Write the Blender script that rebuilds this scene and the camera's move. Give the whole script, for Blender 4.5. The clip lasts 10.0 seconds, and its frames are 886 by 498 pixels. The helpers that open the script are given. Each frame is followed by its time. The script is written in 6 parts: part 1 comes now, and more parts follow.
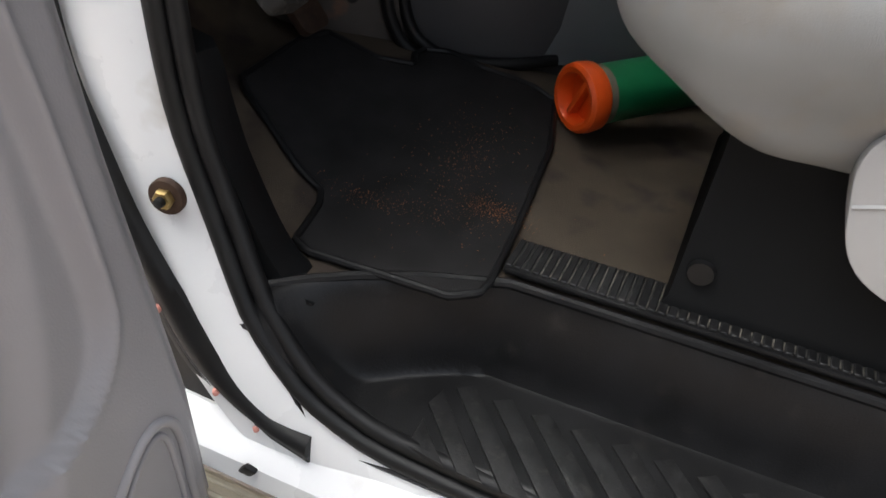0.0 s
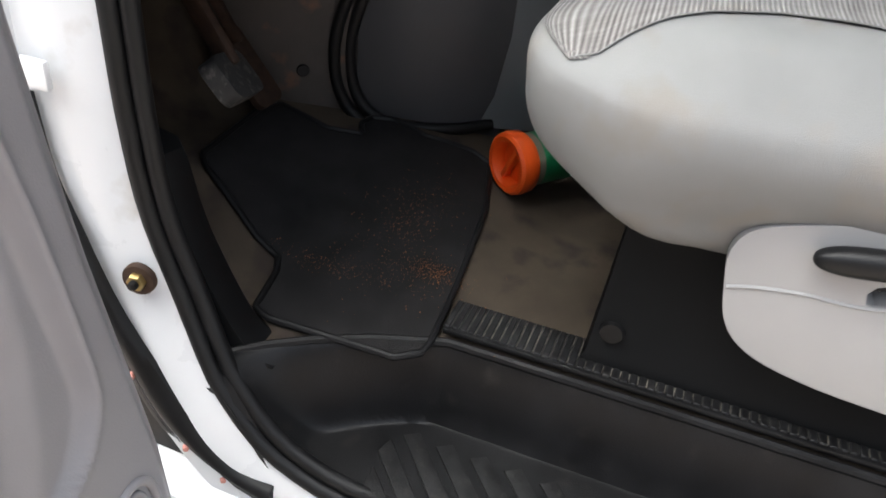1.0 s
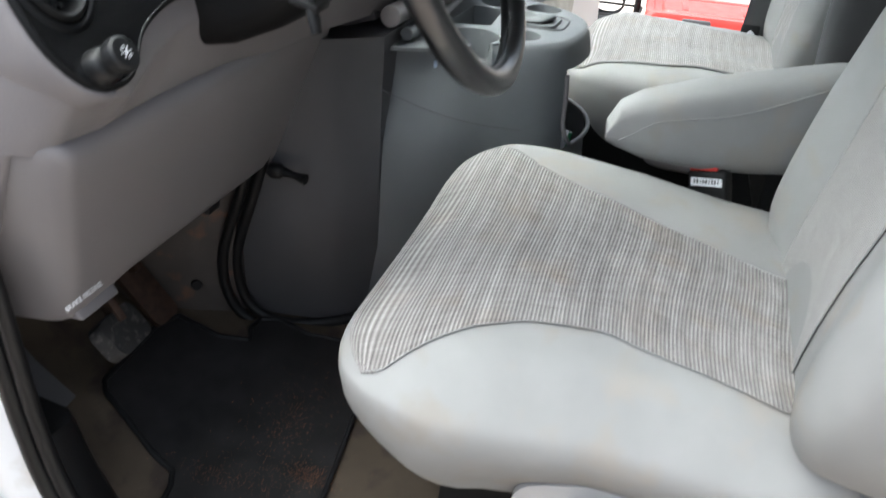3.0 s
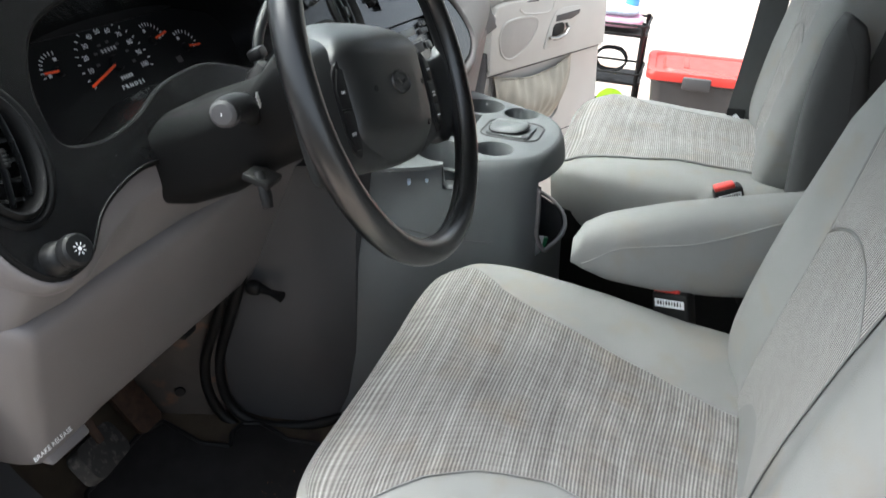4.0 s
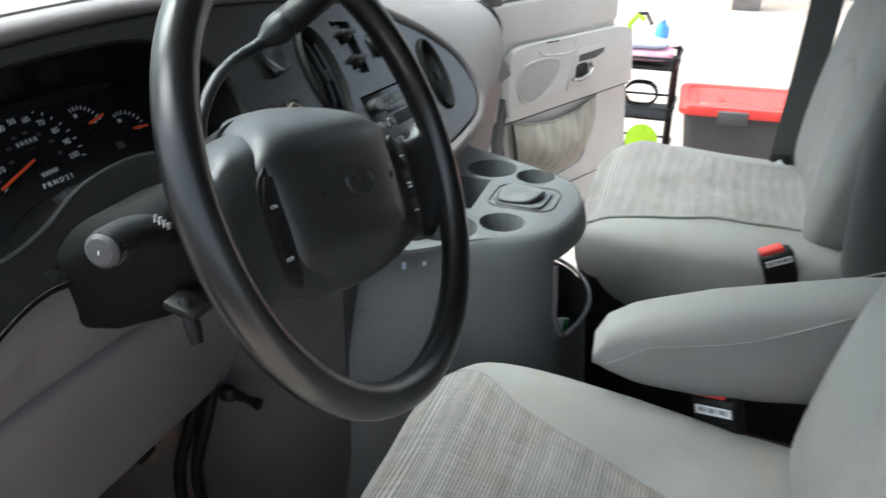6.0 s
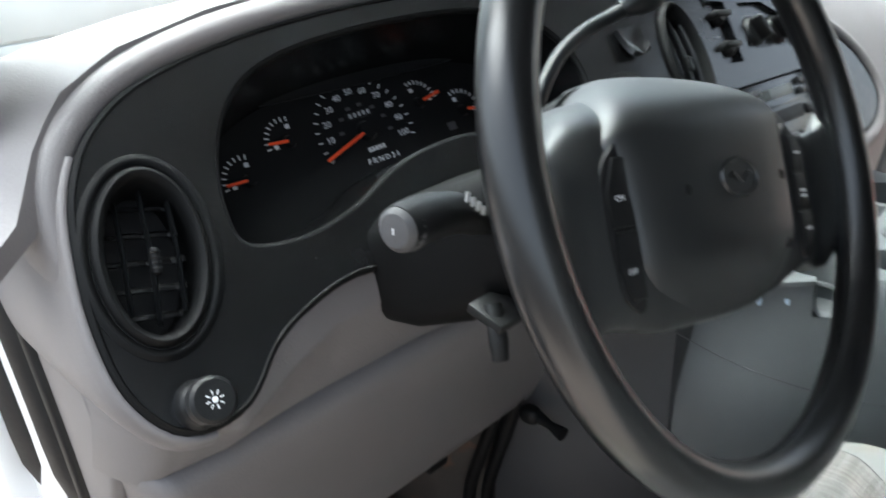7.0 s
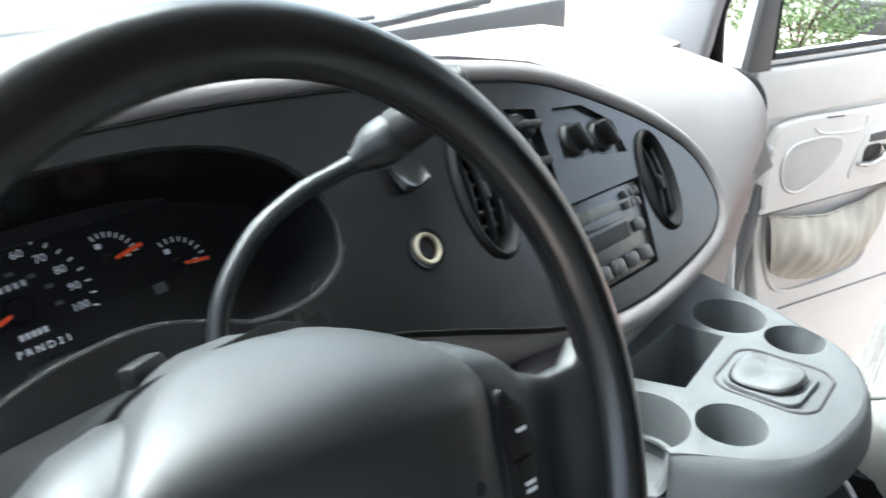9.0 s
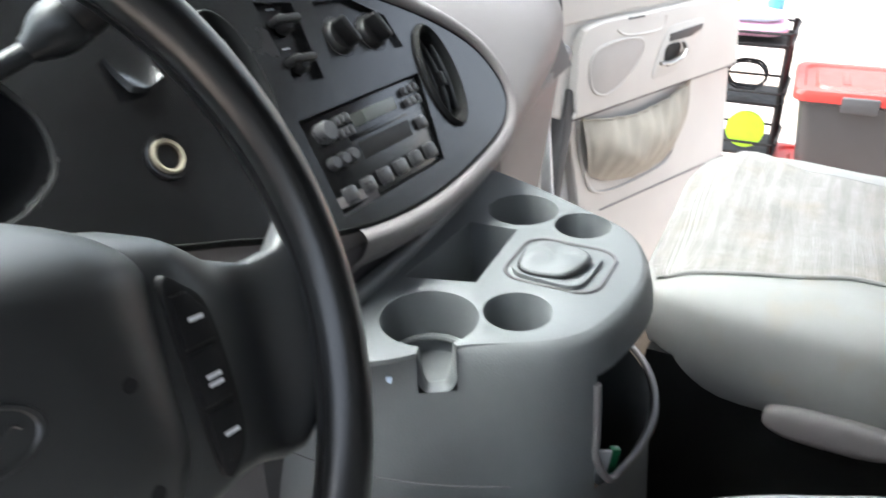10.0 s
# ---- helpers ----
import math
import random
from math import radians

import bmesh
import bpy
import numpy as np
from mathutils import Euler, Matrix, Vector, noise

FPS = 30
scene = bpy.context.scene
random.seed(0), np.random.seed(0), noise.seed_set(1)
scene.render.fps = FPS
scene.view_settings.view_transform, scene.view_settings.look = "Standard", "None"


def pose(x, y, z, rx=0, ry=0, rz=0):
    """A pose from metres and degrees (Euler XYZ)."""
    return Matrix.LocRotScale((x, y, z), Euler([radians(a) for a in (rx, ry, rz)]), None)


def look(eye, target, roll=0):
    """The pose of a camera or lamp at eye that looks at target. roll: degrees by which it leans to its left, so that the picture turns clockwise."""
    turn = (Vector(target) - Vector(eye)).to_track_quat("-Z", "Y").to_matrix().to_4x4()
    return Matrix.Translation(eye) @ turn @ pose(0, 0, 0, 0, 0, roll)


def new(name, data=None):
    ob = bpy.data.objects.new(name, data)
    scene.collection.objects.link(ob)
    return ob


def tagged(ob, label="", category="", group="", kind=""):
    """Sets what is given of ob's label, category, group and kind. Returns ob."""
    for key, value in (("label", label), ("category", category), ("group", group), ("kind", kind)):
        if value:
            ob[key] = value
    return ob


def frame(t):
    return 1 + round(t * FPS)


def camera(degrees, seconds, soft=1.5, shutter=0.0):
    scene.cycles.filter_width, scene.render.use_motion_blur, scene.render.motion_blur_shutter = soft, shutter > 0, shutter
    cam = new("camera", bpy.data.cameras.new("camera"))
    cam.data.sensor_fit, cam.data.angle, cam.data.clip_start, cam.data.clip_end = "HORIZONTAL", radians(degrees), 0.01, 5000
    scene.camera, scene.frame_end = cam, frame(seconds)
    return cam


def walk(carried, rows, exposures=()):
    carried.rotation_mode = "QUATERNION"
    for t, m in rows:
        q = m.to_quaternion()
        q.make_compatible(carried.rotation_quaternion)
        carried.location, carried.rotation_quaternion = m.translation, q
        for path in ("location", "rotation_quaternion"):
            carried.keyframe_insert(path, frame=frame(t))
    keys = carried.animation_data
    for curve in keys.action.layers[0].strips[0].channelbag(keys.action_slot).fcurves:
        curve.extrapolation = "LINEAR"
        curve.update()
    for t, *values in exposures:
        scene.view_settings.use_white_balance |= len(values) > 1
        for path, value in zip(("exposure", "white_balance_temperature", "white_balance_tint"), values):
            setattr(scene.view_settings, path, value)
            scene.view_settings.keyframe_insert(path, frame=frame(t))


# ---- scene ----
cam = camera(60.0, 10.0, 1.5, 0.4)
PATH = [
    (0, (-0.6401, -0.1757, 1.1635), (0.1316, 0.1192, 0.6000), 5.52),
    (0.5, (-0.6641, -0.1828, 1.2142), (0.1204, 0.0885, 0.6566), 5.35),
    (1, (-0.6788, -0.2020, 1.2734), (0.1177, 0.0465, 0.7222), 6.29),
    (1.5, (-0.6842, -0.2241, 1.3422), (0.1131, 0.0266, 0.7931), 5.14),
    (2, (-0.6826, -0.2604, 1.4266), (0.1272, -0.0054, 0.8983), 3.71),
    (2.5, (-0.6676, -0.3014, 1.5019), (0.1491, -0.0676, 0.9743), 4.35),
    (3, (-0.6436, -0.3331, 1.5844), (0.1855, -0.1073, 1.0729), 4.04),
    (3.2, (-0.6251, -0.3501, 1.6260), (0.2031, -0.1218, 1.1142), 3.30),
    (4.3, (-0.5749, -0.3936, 1.7452), (0.2661, -0.1308, 1.2722), 2.88),
    (4.5, (-0.5660, -0.4020, 1.7652), (0.2782, -0.1460, 1.2944), 2.62),
    (5, (-0.5474, -0.4196, 1.7974), (0.3166, -0.1982, 1.3453), 2.81),
    (5.2, (-0.5252, -0.4206, 1.7951), (0.3415, -0.1909, 1.3522), 2.00),
    (6.3, (-0.3492, -0.3611, 1.6903), (0.4417, 0.0472, 1.2344), -1.87),
    (6.5, (-0.3276, -0.3575, 1.6780), (0.4070, 0.1470, 1.2243), -3.46),
    (7, (-0.2932, -0.2955, 1.6520), (0.3358, 0.3630, 1.2389), -4.14),
    (7.5, (-0.2355, -0.2520, 1.6621), (0.3657, 0.4366, 1.2567), -3.43),
    (8, (-0.1469, -0.2445, 1.6754), (0.4832, 0.4101, 1.2576), -2.35),
    (8.5, (-0.0888, -0.2479, 1.7114), (0.5739, 0.3811, 1.3048), -0.81),
    (9, (-0.0381, -0.2701, 1.7062), (0.6718, 0.3084, 1.3043), -1.25),
    (9.5, (0.0070, -0.2918, 1.6832), (0.7568, 0.2040, 1.2451), -1.52),
    (10, (0.0240, -0.3265, 1.6588), (0.8003, 0.0830, 1.1794), -1.82),
]
EXPO = [(0.0, 0.92, 6500, 8), (0.5, 1.03, 6500, 8), (1.0, 1.23, 6450, 8), (2.0, 1.44, 6400, 8), (3.0, 1.40, 6200, 6), (4.3, 1.18, 6300, 4), (5.2, 1.10, 6150, 3), (6.5, 1.0, 6150, 4), (7.0, 1.40, 6100, 3), (7.5, 1.90, 6000, 2), (8.0, 2.12, 5950, 2), (8.5, 2.05, 5950, 2), (10.0, 1.85, 6250, 7)]
walk(cam, [(t, look(eye, target, roll)) for t, eye, target, roll in PATH], EXPO)

# ---- daylight ----
world = bpy.data.worlds.new("sky")
scene.world = world
world.use_nodes = True
sky = world.node_tree.nodes.new("ShaderNodeTexSky")
sky.sky_type, sky.sun_disc = "NISHITA", False
sky.sun_elevation, sky.sun_rotation = radians(69), radians(-10)
sky.air_density, sky.dust_density = 1.0, 4.0
haze = world.node_tree.nodes.new("ShaderNodeHueSaturation")
haze.inputs["Saturation"].default_value = 0.42
world.node_tree.links.new(sky.outputs[0], haze.inputs["Color"])
world.node_tree.links.new(haze.outputs[0], world.node_tree.nodes["Background"].inputs[0])
world.node_tree.nodes["Background"].inputs[1].default_value = 0.19
sun = new("sun", bpy.data.lights.new("sun", "SUN"))
sun.data.energy, sun.data.angle, sun.data.color = 3.4, radians(70), (1.0, 0.99, 0.975)
sun.matrix_basis = look((-0.3, 1.8, 5.4), (0, 0, 0.6))


# ---- materials ----
def material(name, color, rough=0.5, metal=0.0, vary=0.12, scale=8.0, grain=0.15, grain_scale=350.0, stain=None, stain_at=0.62, coat=0.0, gloss=0.5, wander=0.07):
    """Two scales of colour and gloss variation and a fine relief, in metres."""
    m = bpy.data.materials.new(name)
    m.use_nodes = True
    n, l = m.node_tree.nodes, m.node_tree.links
    b = n["Principled BSDF"]
    b.inputs["Metallic"].default_value = metal
    b.inputs["Coat Weight"].default_value = coat
    b.inputs["Specular IOR Level"].default_value = gloss
    co = n.new("ShaderNodeTexCoord").outputs["Object"]
    big, small = n.new("ShaderNodeTexNoise"), n.new("ShaderNodeTexNoise")
    for t, s in ((big, scale), (small, grain_scale)):
        l.new(co, t.inputs["Vector"])
        t.inputs["Scale"].default_value, t.inputs["Detail"].default_value = s, 6
    ramp = n.new("ShaderNodeMapRange")
    l.new(big.outputs[0], ramp.inputs[0])
    ramp.inputs[1].default_value, ramp.inputs[2].default_value = 0.3, 0.7
    ramp.inputs[3].default_value, ramp.inputs[4].default_value = 1 - vary, 1 + vary
    mul = n.new("ShaderNodeMix")
    mul.data_type, mul.blend_type = "RGBA", "MULTIPLY"
    mul.inputs[0].default_value = 1
    mul.inputs[6].default_value = (*color, 1)
    l.new(ramp.outputs[0], mul.inputs[7])
    out = mul.outputs[2]
    if stain:
        sp = n.new("ShaderNodeTexNoise")
        l.new(co, sp.inputs["Vector"])
        sp.inputs["Scale"].default_value, sp.inputs["Detail"].default_value = scale * 1.7, 8
        sr = n.new("ShaderNodeMapRange")
        l.new(sp.outputs[0], sr.inputs[0])
        sr.inputs[1].default_value, sr.inputs[2].default_value = stain_at - 0.08, stain_at + 0.08
        mx = n.new("ShaderNodeMix")
        mx.data_type = "RGBA"
        l.new(sr.outputs[0], mx.inputs[0])
        l.new(out, mx.inputs[6])
        mx.inputs[7].default_value = (*stain, 1)
        out = mx.outputs[2]
    l.new(out, b.inputs["Base Color"])
    rr = n.new("ShaderNodeMapRange")
    l.new(big.outputs[0], rr.inputs[0])
    rr.inputs[1].default_value, rr.inputs[2].default_value = 0.3, 0.7
    rr.inputs[3].default_value, rr.inputs[4].default_value = max(rough - wander, 0.02), min(rough + wander, 1)
    l.new(rr.outputs[0], b.inputs["Roughness"])
    if grain:
        bump = n.new("ShaderNodeBump")
        bump.inputs["Strength"].default_value, bump.inputs["Distance"].default_value = grain, 0.001
        l.new(small.outputs[0], bump.inputs["Height"])
        l.new(bump.outputs[0], b.inputs["Normal"])
    return m


def glass(name, tint, rough=0.0):
    m = bpy.data.materials.new(name)
    m.use_nodes = True
    b = m.node_tree.nodes["Principled BSDF"]
    b.inputs["Base Color"].default_value = (*tint, 1)
    b.inputs["Transmission Weight"].default_value = 1
    b.inputs["Roughness"].default_value = rough
    b.inputs["IOR"].default_value = 1.01
    return m


WHITE = material("white_paint", (0.78, 0.79, 0.80), 0.3, vary=0.03, grain=0.03, stain=(0.6, 0.58, 0.54), stain_at=0.72, coat=0.4)
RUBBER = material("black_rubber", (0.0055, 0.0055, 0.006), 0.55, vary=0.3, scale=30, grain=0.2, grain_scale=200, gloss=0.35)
BLACK = material("black_plastic", (0.006, 0.0062, 0.0067), 0.46, vary=0.2, scale=14, grain=0.2, grain_scale=600, gloss=0.32)
TREAD = material("worn_tread_plastic", (0.011, 0.011, 0.0115), 0.5, vary=0.5, scale=60, grain=0.4, grain_scale=300, stain=(0.026, 0.025, 0.024), stain_at=0.64, gloss=0.3)
STEP = material("black_step_plastic", (0.0085, 0.0085, 0.0090), 0.42, vary=0.3, scale=18, grain=0.3, grain_scale=420, stain=(0.018, 0.017, 0.016), stain_at=0.69, gloss=0.26)
RIBS = material("pale_groove_dust", (0.028, 0.026, 0.023), 0.85, vary=0.5, scale=25, grain=0.3, stain=(0.15, 0.135, 0.11), stain_at=0.56)
WHEEL = material("black_wheel_rubber", (0.0045, 0.005, 0.0056), 0.30, vary=0.1, scale=9, grain=0.03, grain_scale=1200, gloss=0.85, wander=0.03)
HUB = material("dark_wheel_cover", (0.0085, 0.0098, 0.0106), 0.44, vary=0.12, scale=12, grain=0.05, grain_scale=1000, gloss=0.9, wander=0.03)
BEZEL = material("dark_bezel_plastic", (0.0042, 0.0044, 0.0047), 0.25, vary=0.15, scale=9, grain=0.06, grain_scale=700, gloss=0.95, wander=0.03)
EDGE = material("matt_black_edge", (0.0042, 0.0044, 0.0047), 0.62, vary=0.15, scale=9, grain=0.1, grain_scale=700, gloss=0.16)
LEVER = material("dark_grey_lever", (0.010, 0.0115, 0.013), 0.36, vary=0.15, scale=20, grain=0.05, gloss=0.4)
GREY = material("grey_plastic", (0.158, 0.147, 0.148), 0.5, vary=0.06, scale=7, grain=0.3, grain_scale=500)
# lighter copy of GREY: daylight on door and pillar put into the colour
LITGREY = material("lit_grey_plastic", (0.272, 0.265, 0.278), 0.5, vary=0.06, scale=7, grain=0.3, grain_scale=500)
MIDGREY = material("mid_grey_plastic", (0.108, 0.116, 0.119), 0.5, vary=0.08, scale=7, grain=0.3, grain_scale=500)
COVER = material("dark_grey_cover", (0.068, 0.067, 0.070), 0.55, vary=0.1, scale=8, grain=0.35, grain_scale=450, gloss=0.4)
LIGHTGREY = material("light_grey_plastic", (0.37, 0.365, 0.36), 0.45, vary=0.05, scale=9, grain=0.2, grain_scale=500)
# dark grey for unseen inner surfaces, to cut light bounced onto the dash
LINING = material("dark_grey_lining", (0.11, 0.11, 0.11), 0.9, vary=0.1, scale=6, grain=0.4, grain_scale=300, gloss=0.2)
GRILLE = material("pale_grey_grille", (0.47, 0.45, 0.43), 0.6, vary=0.06, scale=9, grain=0.8, grain_scale=900)
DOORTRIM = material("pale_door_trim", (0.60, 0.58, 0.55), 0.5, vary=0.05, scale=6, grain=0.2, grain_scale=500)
VINYL = material("grey_seat_cloth", (0.238, 0.238, 0.233), 0.8, vary=0.08, scale=9, grain=0.35, grain_scale=900, stain=(0.240, 0.226, 0.207), stain_at=0.60, gloss=0.25)
CARPET = material("brown_grey_carpet", (0.078, 0.061, 0.045), 0.95, vary=0.3, scale=9, grain=1.0, grain_scale=700, stain=(0.045, 0.035, 0.03), stain_at=0.6, gloss=0.2)
MAT_CLOTH = material("black_mat_carpet", (0.0185, 0.0176, 0.0176), 0.95, vary=0.3, scale=25, grain=1.0, grain_scale=900, gloss=0.2)
METAL = material("bare_steel", (0.5, 0.48, 0.45), 0.35, metal=1.0, vary=0.2, scale=60)
RUST = material("rusty_steel", (0.055, 0.032, 0.022), 0.7, metal=0.4, vary=0.4, scale=80, grain=0.6, grain_scale=500)
ORANGE = material("orange_plastic", (0.85, 0.10, 0.012), 0.4, vary=0.08, scale=30, grain=0.1)
GREEN = material("green_plastic", (0.01, 0.16, 0.06), 0.4, vary=0.1, scale=30, grain=0.1)
RED = material("red_plastic", (0.62, 0.05, 0.04), 0.4, vary=0.08, scale=9, grain=0.1)
NEEDLE = material("orange_needle", (0.9, 0.09, 0.02), 0.5, vary=0.02, grain=0)
PRINT = material("white_print", (0.75, 0.76, 0.78), 0.6, vary=0.02, grain=0)
DIAL = material("black_dial", (0.005, 0.005, 0.0055), 0.6, vary=0.1, grain=0, gloss=0.2)
CREAM = material("cream_plastic", (0.17, 0.15, 0.11), 0.5, vary=0.05, grain=0)
ALUMINIUM = material("ribbed_step_metal", (0.62, 0.57, 0.46), 0.5, metal=0.3, vary=0.15, scale=14, grain=0.3)
DIRTY = material("dirty_painted_steel", (0.060, 0.051, 0.045), 0.65, vary=0.25, scale=14, grain=0.4, stain=(0.16, 0.08, 0.045), stain_at=0.66)
# dark copy of VINYL: shade on the passenger seat put into the colour
SEATSHADE = material("shaded_seat_cloth", (0.055, 0.056, 0.056), 0.85, vary=0.06, scale=9, grain=0.35, grain_scale=900)
BELT = material("dark_belt_webbing", (0.06, 0.062, 0.062), 0.8, vary=0.1, scale=40, grain=0.6, grain_scale=800)
POUCH = material("beige_pocket_cloth", (0.40, 0.37, 0.31), 0.8, vary=0.1, scale=12, grain=0.5, grain_scale=900)
CRUMB = material("rusty_crumbs", (0.30, 0.115, 0.040), 0.9, vary=0.5, scale=300, grain=0)
PEDAL = material("worn_pedal_rubber", (0.032, 0.031, 0.030), 0.7, vary=0.35, scale=60, grain=0.4, grain_scale=400, stain=(0.12, 0.11, 0.10), stain_at=0.62)
LCD = material("grey_display", (0.055, 0.060, 0.056), 0.3, vary=0.05, grain=0)
KEYCAP = material("dark_grey_buttons", (0.038, 0.038, 0.040), 0.32, vary=0.15, scale=40, grain=0.1, gloss=0.6)
BRASS = material("brass_nut", (0.45, 0.33, 0.14), 0.4, metal=1.0, vary=0.25, scale=120, grain=0.2)
CLIP = material("pink_clip", (0.60, 0.27, 0.22), 0.5, vary=0.1, grain=0)
TOTE = material("dark_tote_plastic", (0.055, 0.055, 0.058), 0.45, vary=0.1, scale=6, grain=0.2)
LIME = material("lime_plastic", (0.36, 0.62, 0.02), 0.5, vary=0.1, scale=30, grain=0.2)
PINK = material("pink_towel", (0.75, 0.42, 0.55), 0.95, vary=0.15, scale=25, grain=1.0, grain_scale=300)
PALEBLUE = material("pale_blue_towel", (0.52, 0.62, 0.75), 0.95, vary=0.15, scale=25, grain=1.0, grain_scale=300)
GREENCLOTH = material("green_white_cloth", (0.70, 0.72, 0.68), 0.95, vary=0.1, scale=16, grain=1.0, grain_scale=300, stain=(0.05, 0.40, 0.18), stain_at=0.55)
BLUE = material("blue_liquid_plastic", (0.12, 0.38, 0.75), 0.25, vary=0.05, grain=0)
HOUSEWALL = material("pale_house_wall", (0.62, 0.60, 0.56), 0.85, vary=0.08, scale=2, grain=0.5, grain_scale=80)
HOUSEWHITE = material("white_house_paint", (0.80, 0.80, 0.79), 0.7, vary=0.05, scale=2, grain=0.2, grain_scale=80)
BRICK = material("grey_stone_pier", (0.20, 0.19, 0.185), 0.9, vary=0.3, scale=6, grain=0.8, grain_scale=60)
LEAF = material("yellow_green_leaf", (0.17, 0.18, 0.018), 0.6, vary=0.5, scale=6, grain=0)
GRASS = material("pale_green_leaf", (0.085, 0.13, 0.045), 0.6, vary=0.5, scale=6, grain=0)
BLOOM = material("rust_red_leaf", (0.36, 0.16, 0.10), 0.6, vary=0.5, scale=6, grain=0)
CLEAR = glass("clear_glass", (0.92, 0.97, 0.95))
CONCRETE = material("pale_concrete", (0.37, 0.325, 0.295), 0.9, vary=0.12, scale=1.2, grain=0.6, grain_scale=60, stain=(0.40, 0.29, 0.22), stain_at=0.56)
SILVER = material("silver_print", (0.55, 0.56, 0.57), 0.4, vary=0.05, grain=0)


def fabric(name, ribbed, grouped, worn):
    """Woven cloth: pale and dark ribs, in groups or even, with broken threads and brown wear."""
    m = bpy.data.materials.new(name)
    m.use_nodes = True
    n, l = m.node_tree.nodes, m.node_tree.links
    b = n["Principled BSDF"]
    b.inputs["Roughness"].default_value = 0.95
    b.inputs["Sheen Weight"].default_value = 0.2
    co = n.new("ShaderNodeTexCoord").outputs["UV"]
    mp = n.new("ShaderNodeMapping")
    l.new(co, mp.inputs[0])
    mp.inputs["Rotation"].default_value[2] = 0.0
    sep = n.new("ShaderNodeSeparateXYZ")
    l.new(mp.outputs[0], sep.inputs[0])

    def noise_of(scales, size, detail=3):
        mm = n.new("ShaderNodeMapping")
        l.new(mp.outputs[0], mm.inputs[0])
        mm.inputs["Scale"].default_value = scales
        t = n.new("ShaderNodeTexNoise")
        l.new(mm.outputs[0], t.inputs[0])
        t.inputs["Scale"].default_value, t.inputs["Detail"].default_value = size, detail
        return t.outputs[0]

    def math_of(op, a, c):
        x = n.new("ShaderNodeMath")
        x.operation = op
        for i, v in enumerate((a, c)):
            if isinstance(v, (int, float)):
                x.inputs[i].default_value = v
            else:
                l.new(v, x.inputs[i])
        return x.outputs[0]

    rib = math_of("SINE", math_of("MULTIPLY", sep.outputs[0], 2 * math.pi / 0.0045), 0)
    rib = math_of("ADD", math_of("MULTIPLY", rib, 0.5), 0.5)
    thread = noise_of((1, 0.06, 1), 260, 2)
    cross = noise_of((0.05, 1, 1), 330, 2)
    band = noise_of((1, 0.03, 1), 42, 2)
    wear = noise_of((1, 1, 1), 7, 5)
    group = math_of("ADD", math_of("MULTIPLY", math_of("SINE", math_of("MULTIPLY", sep.outputs[0], 2 * math.pi / 0.026), 0), 0.5), 0.5)
    patch = noise_of((1, 0.5, 1), 24, 3)
    depth = math_of("ADD", ribbed - grouped, math_of("MULTIPLY", math_of("MULTIPLY", group, patch), 2.0 * grouped))
    v = math_of("ADD", math_of("MULTIPLY", rib, depth), math_of("MULTIPLY", thread, 0.30))
    v = math_of("ADD", v, math_of("MULTIPLY", cross, 0.34))
    v = math_of("ADD", v, math_of("MULTIPLY", band, 0.20))
    v = math_of("ADD", v, math_of("MULTIPLY", wear, 0.22))
    v = math_of("ADD", v, 0.20 - 0.5 * ribbed)
    ramp = n.new("ShaderNodeValToRGB")
    l.new(v, ramp.inputs[0])
    e = ramp.color_ramp.elements
    e[0].position, e[0].color = 0.48, (0.085, 0.078, 0.074, 1)
    e[1].position, e[1].color = 0.98, (0.36, 0.35, 0.335, 1)
    mid = ramp.color_ramp.elements.new(0.73)
    mid.color = (0.205, 0.195, 0.185, 1)
    spots = noise_of((1, 1, 1), 11, 6)
    sr = n.new("ShaderNodeMapRange")
    l.new(spots, sr.inputs[0])
    sr.inputs[1].default_value, sr.inputs[2].default_value, sr.inputs[4].default_value = 0.50, 0.72, worn
    mx = n.new("ShaderNodeMix")
    mx.data_type, mx.blend_type = "RGBA", "MULTIPLY"
    l.new(sr.outputs[0], mx.inputs[0])
    l.new(ramp.outputs[0], mx.inputs[6])
    mx.inputs[7].default_value = (0.86, 0.70, 0.54, 1)
    l.new(mx.outputs[2], b.inputs["Base Color"])
    bump = n.new("ShaderNodeBump")
    bump.inputs["Strength"].default_value, bump.inputs["Distance"].default_value = 0.6, 0.0015
    l.new(math_of("ADD", rib, thread), bump.inputs["Height"])
    l.new(bump.outputs[0], b.inputs["Normal"])
    return m


CLOTH = fabric("striped_seat_fabric", 0.36, 0.10, 0.55)
RIBCLOTH = fabric("ribbed_back_fabric", 0.62, 0.0, 0.15)


# ---- mesh helpers ----
def world_of(o):
    return world_of(o.parent) @ o.matrix_parent_inverse @ o.matrix_basis if o.parent else o.matrix_basis


def smooth_mesh(me, angle=38):
    me.polygons.foreach_set("use_smooth", [True] * len(me.polygons))
    me.set_sharp_from_angle(angle=radians(angle))


def part(name, bm, mat, parent=None, label="", angle=38):
    """Links a bmesh, in world metres, as one mesh object under a thing or a part."""
    bmesh.ops.recalc_face_normals(bm, faces=bm.faces)
    me = bpy.data.meshes.new(name)
    bm.to_mesh(me)
    bm.free()
    me.materials.append(mat)
    smooth_mesh(me, angle)
    ob = new(name, me)
    if parent:
        ob.parent = parent
        ob.matrix_parent_inverse = world_of(parent).inverted()
    if label:
        ob["label"] = label
    return ob


def thing(name, at, label, category, group="", kind=""):
    ob = new(name)
    ob.empty_display_size = 0.05
    ob.matrix_basis = pose(*at)
    return tagged(ob, label, category, group, kind)


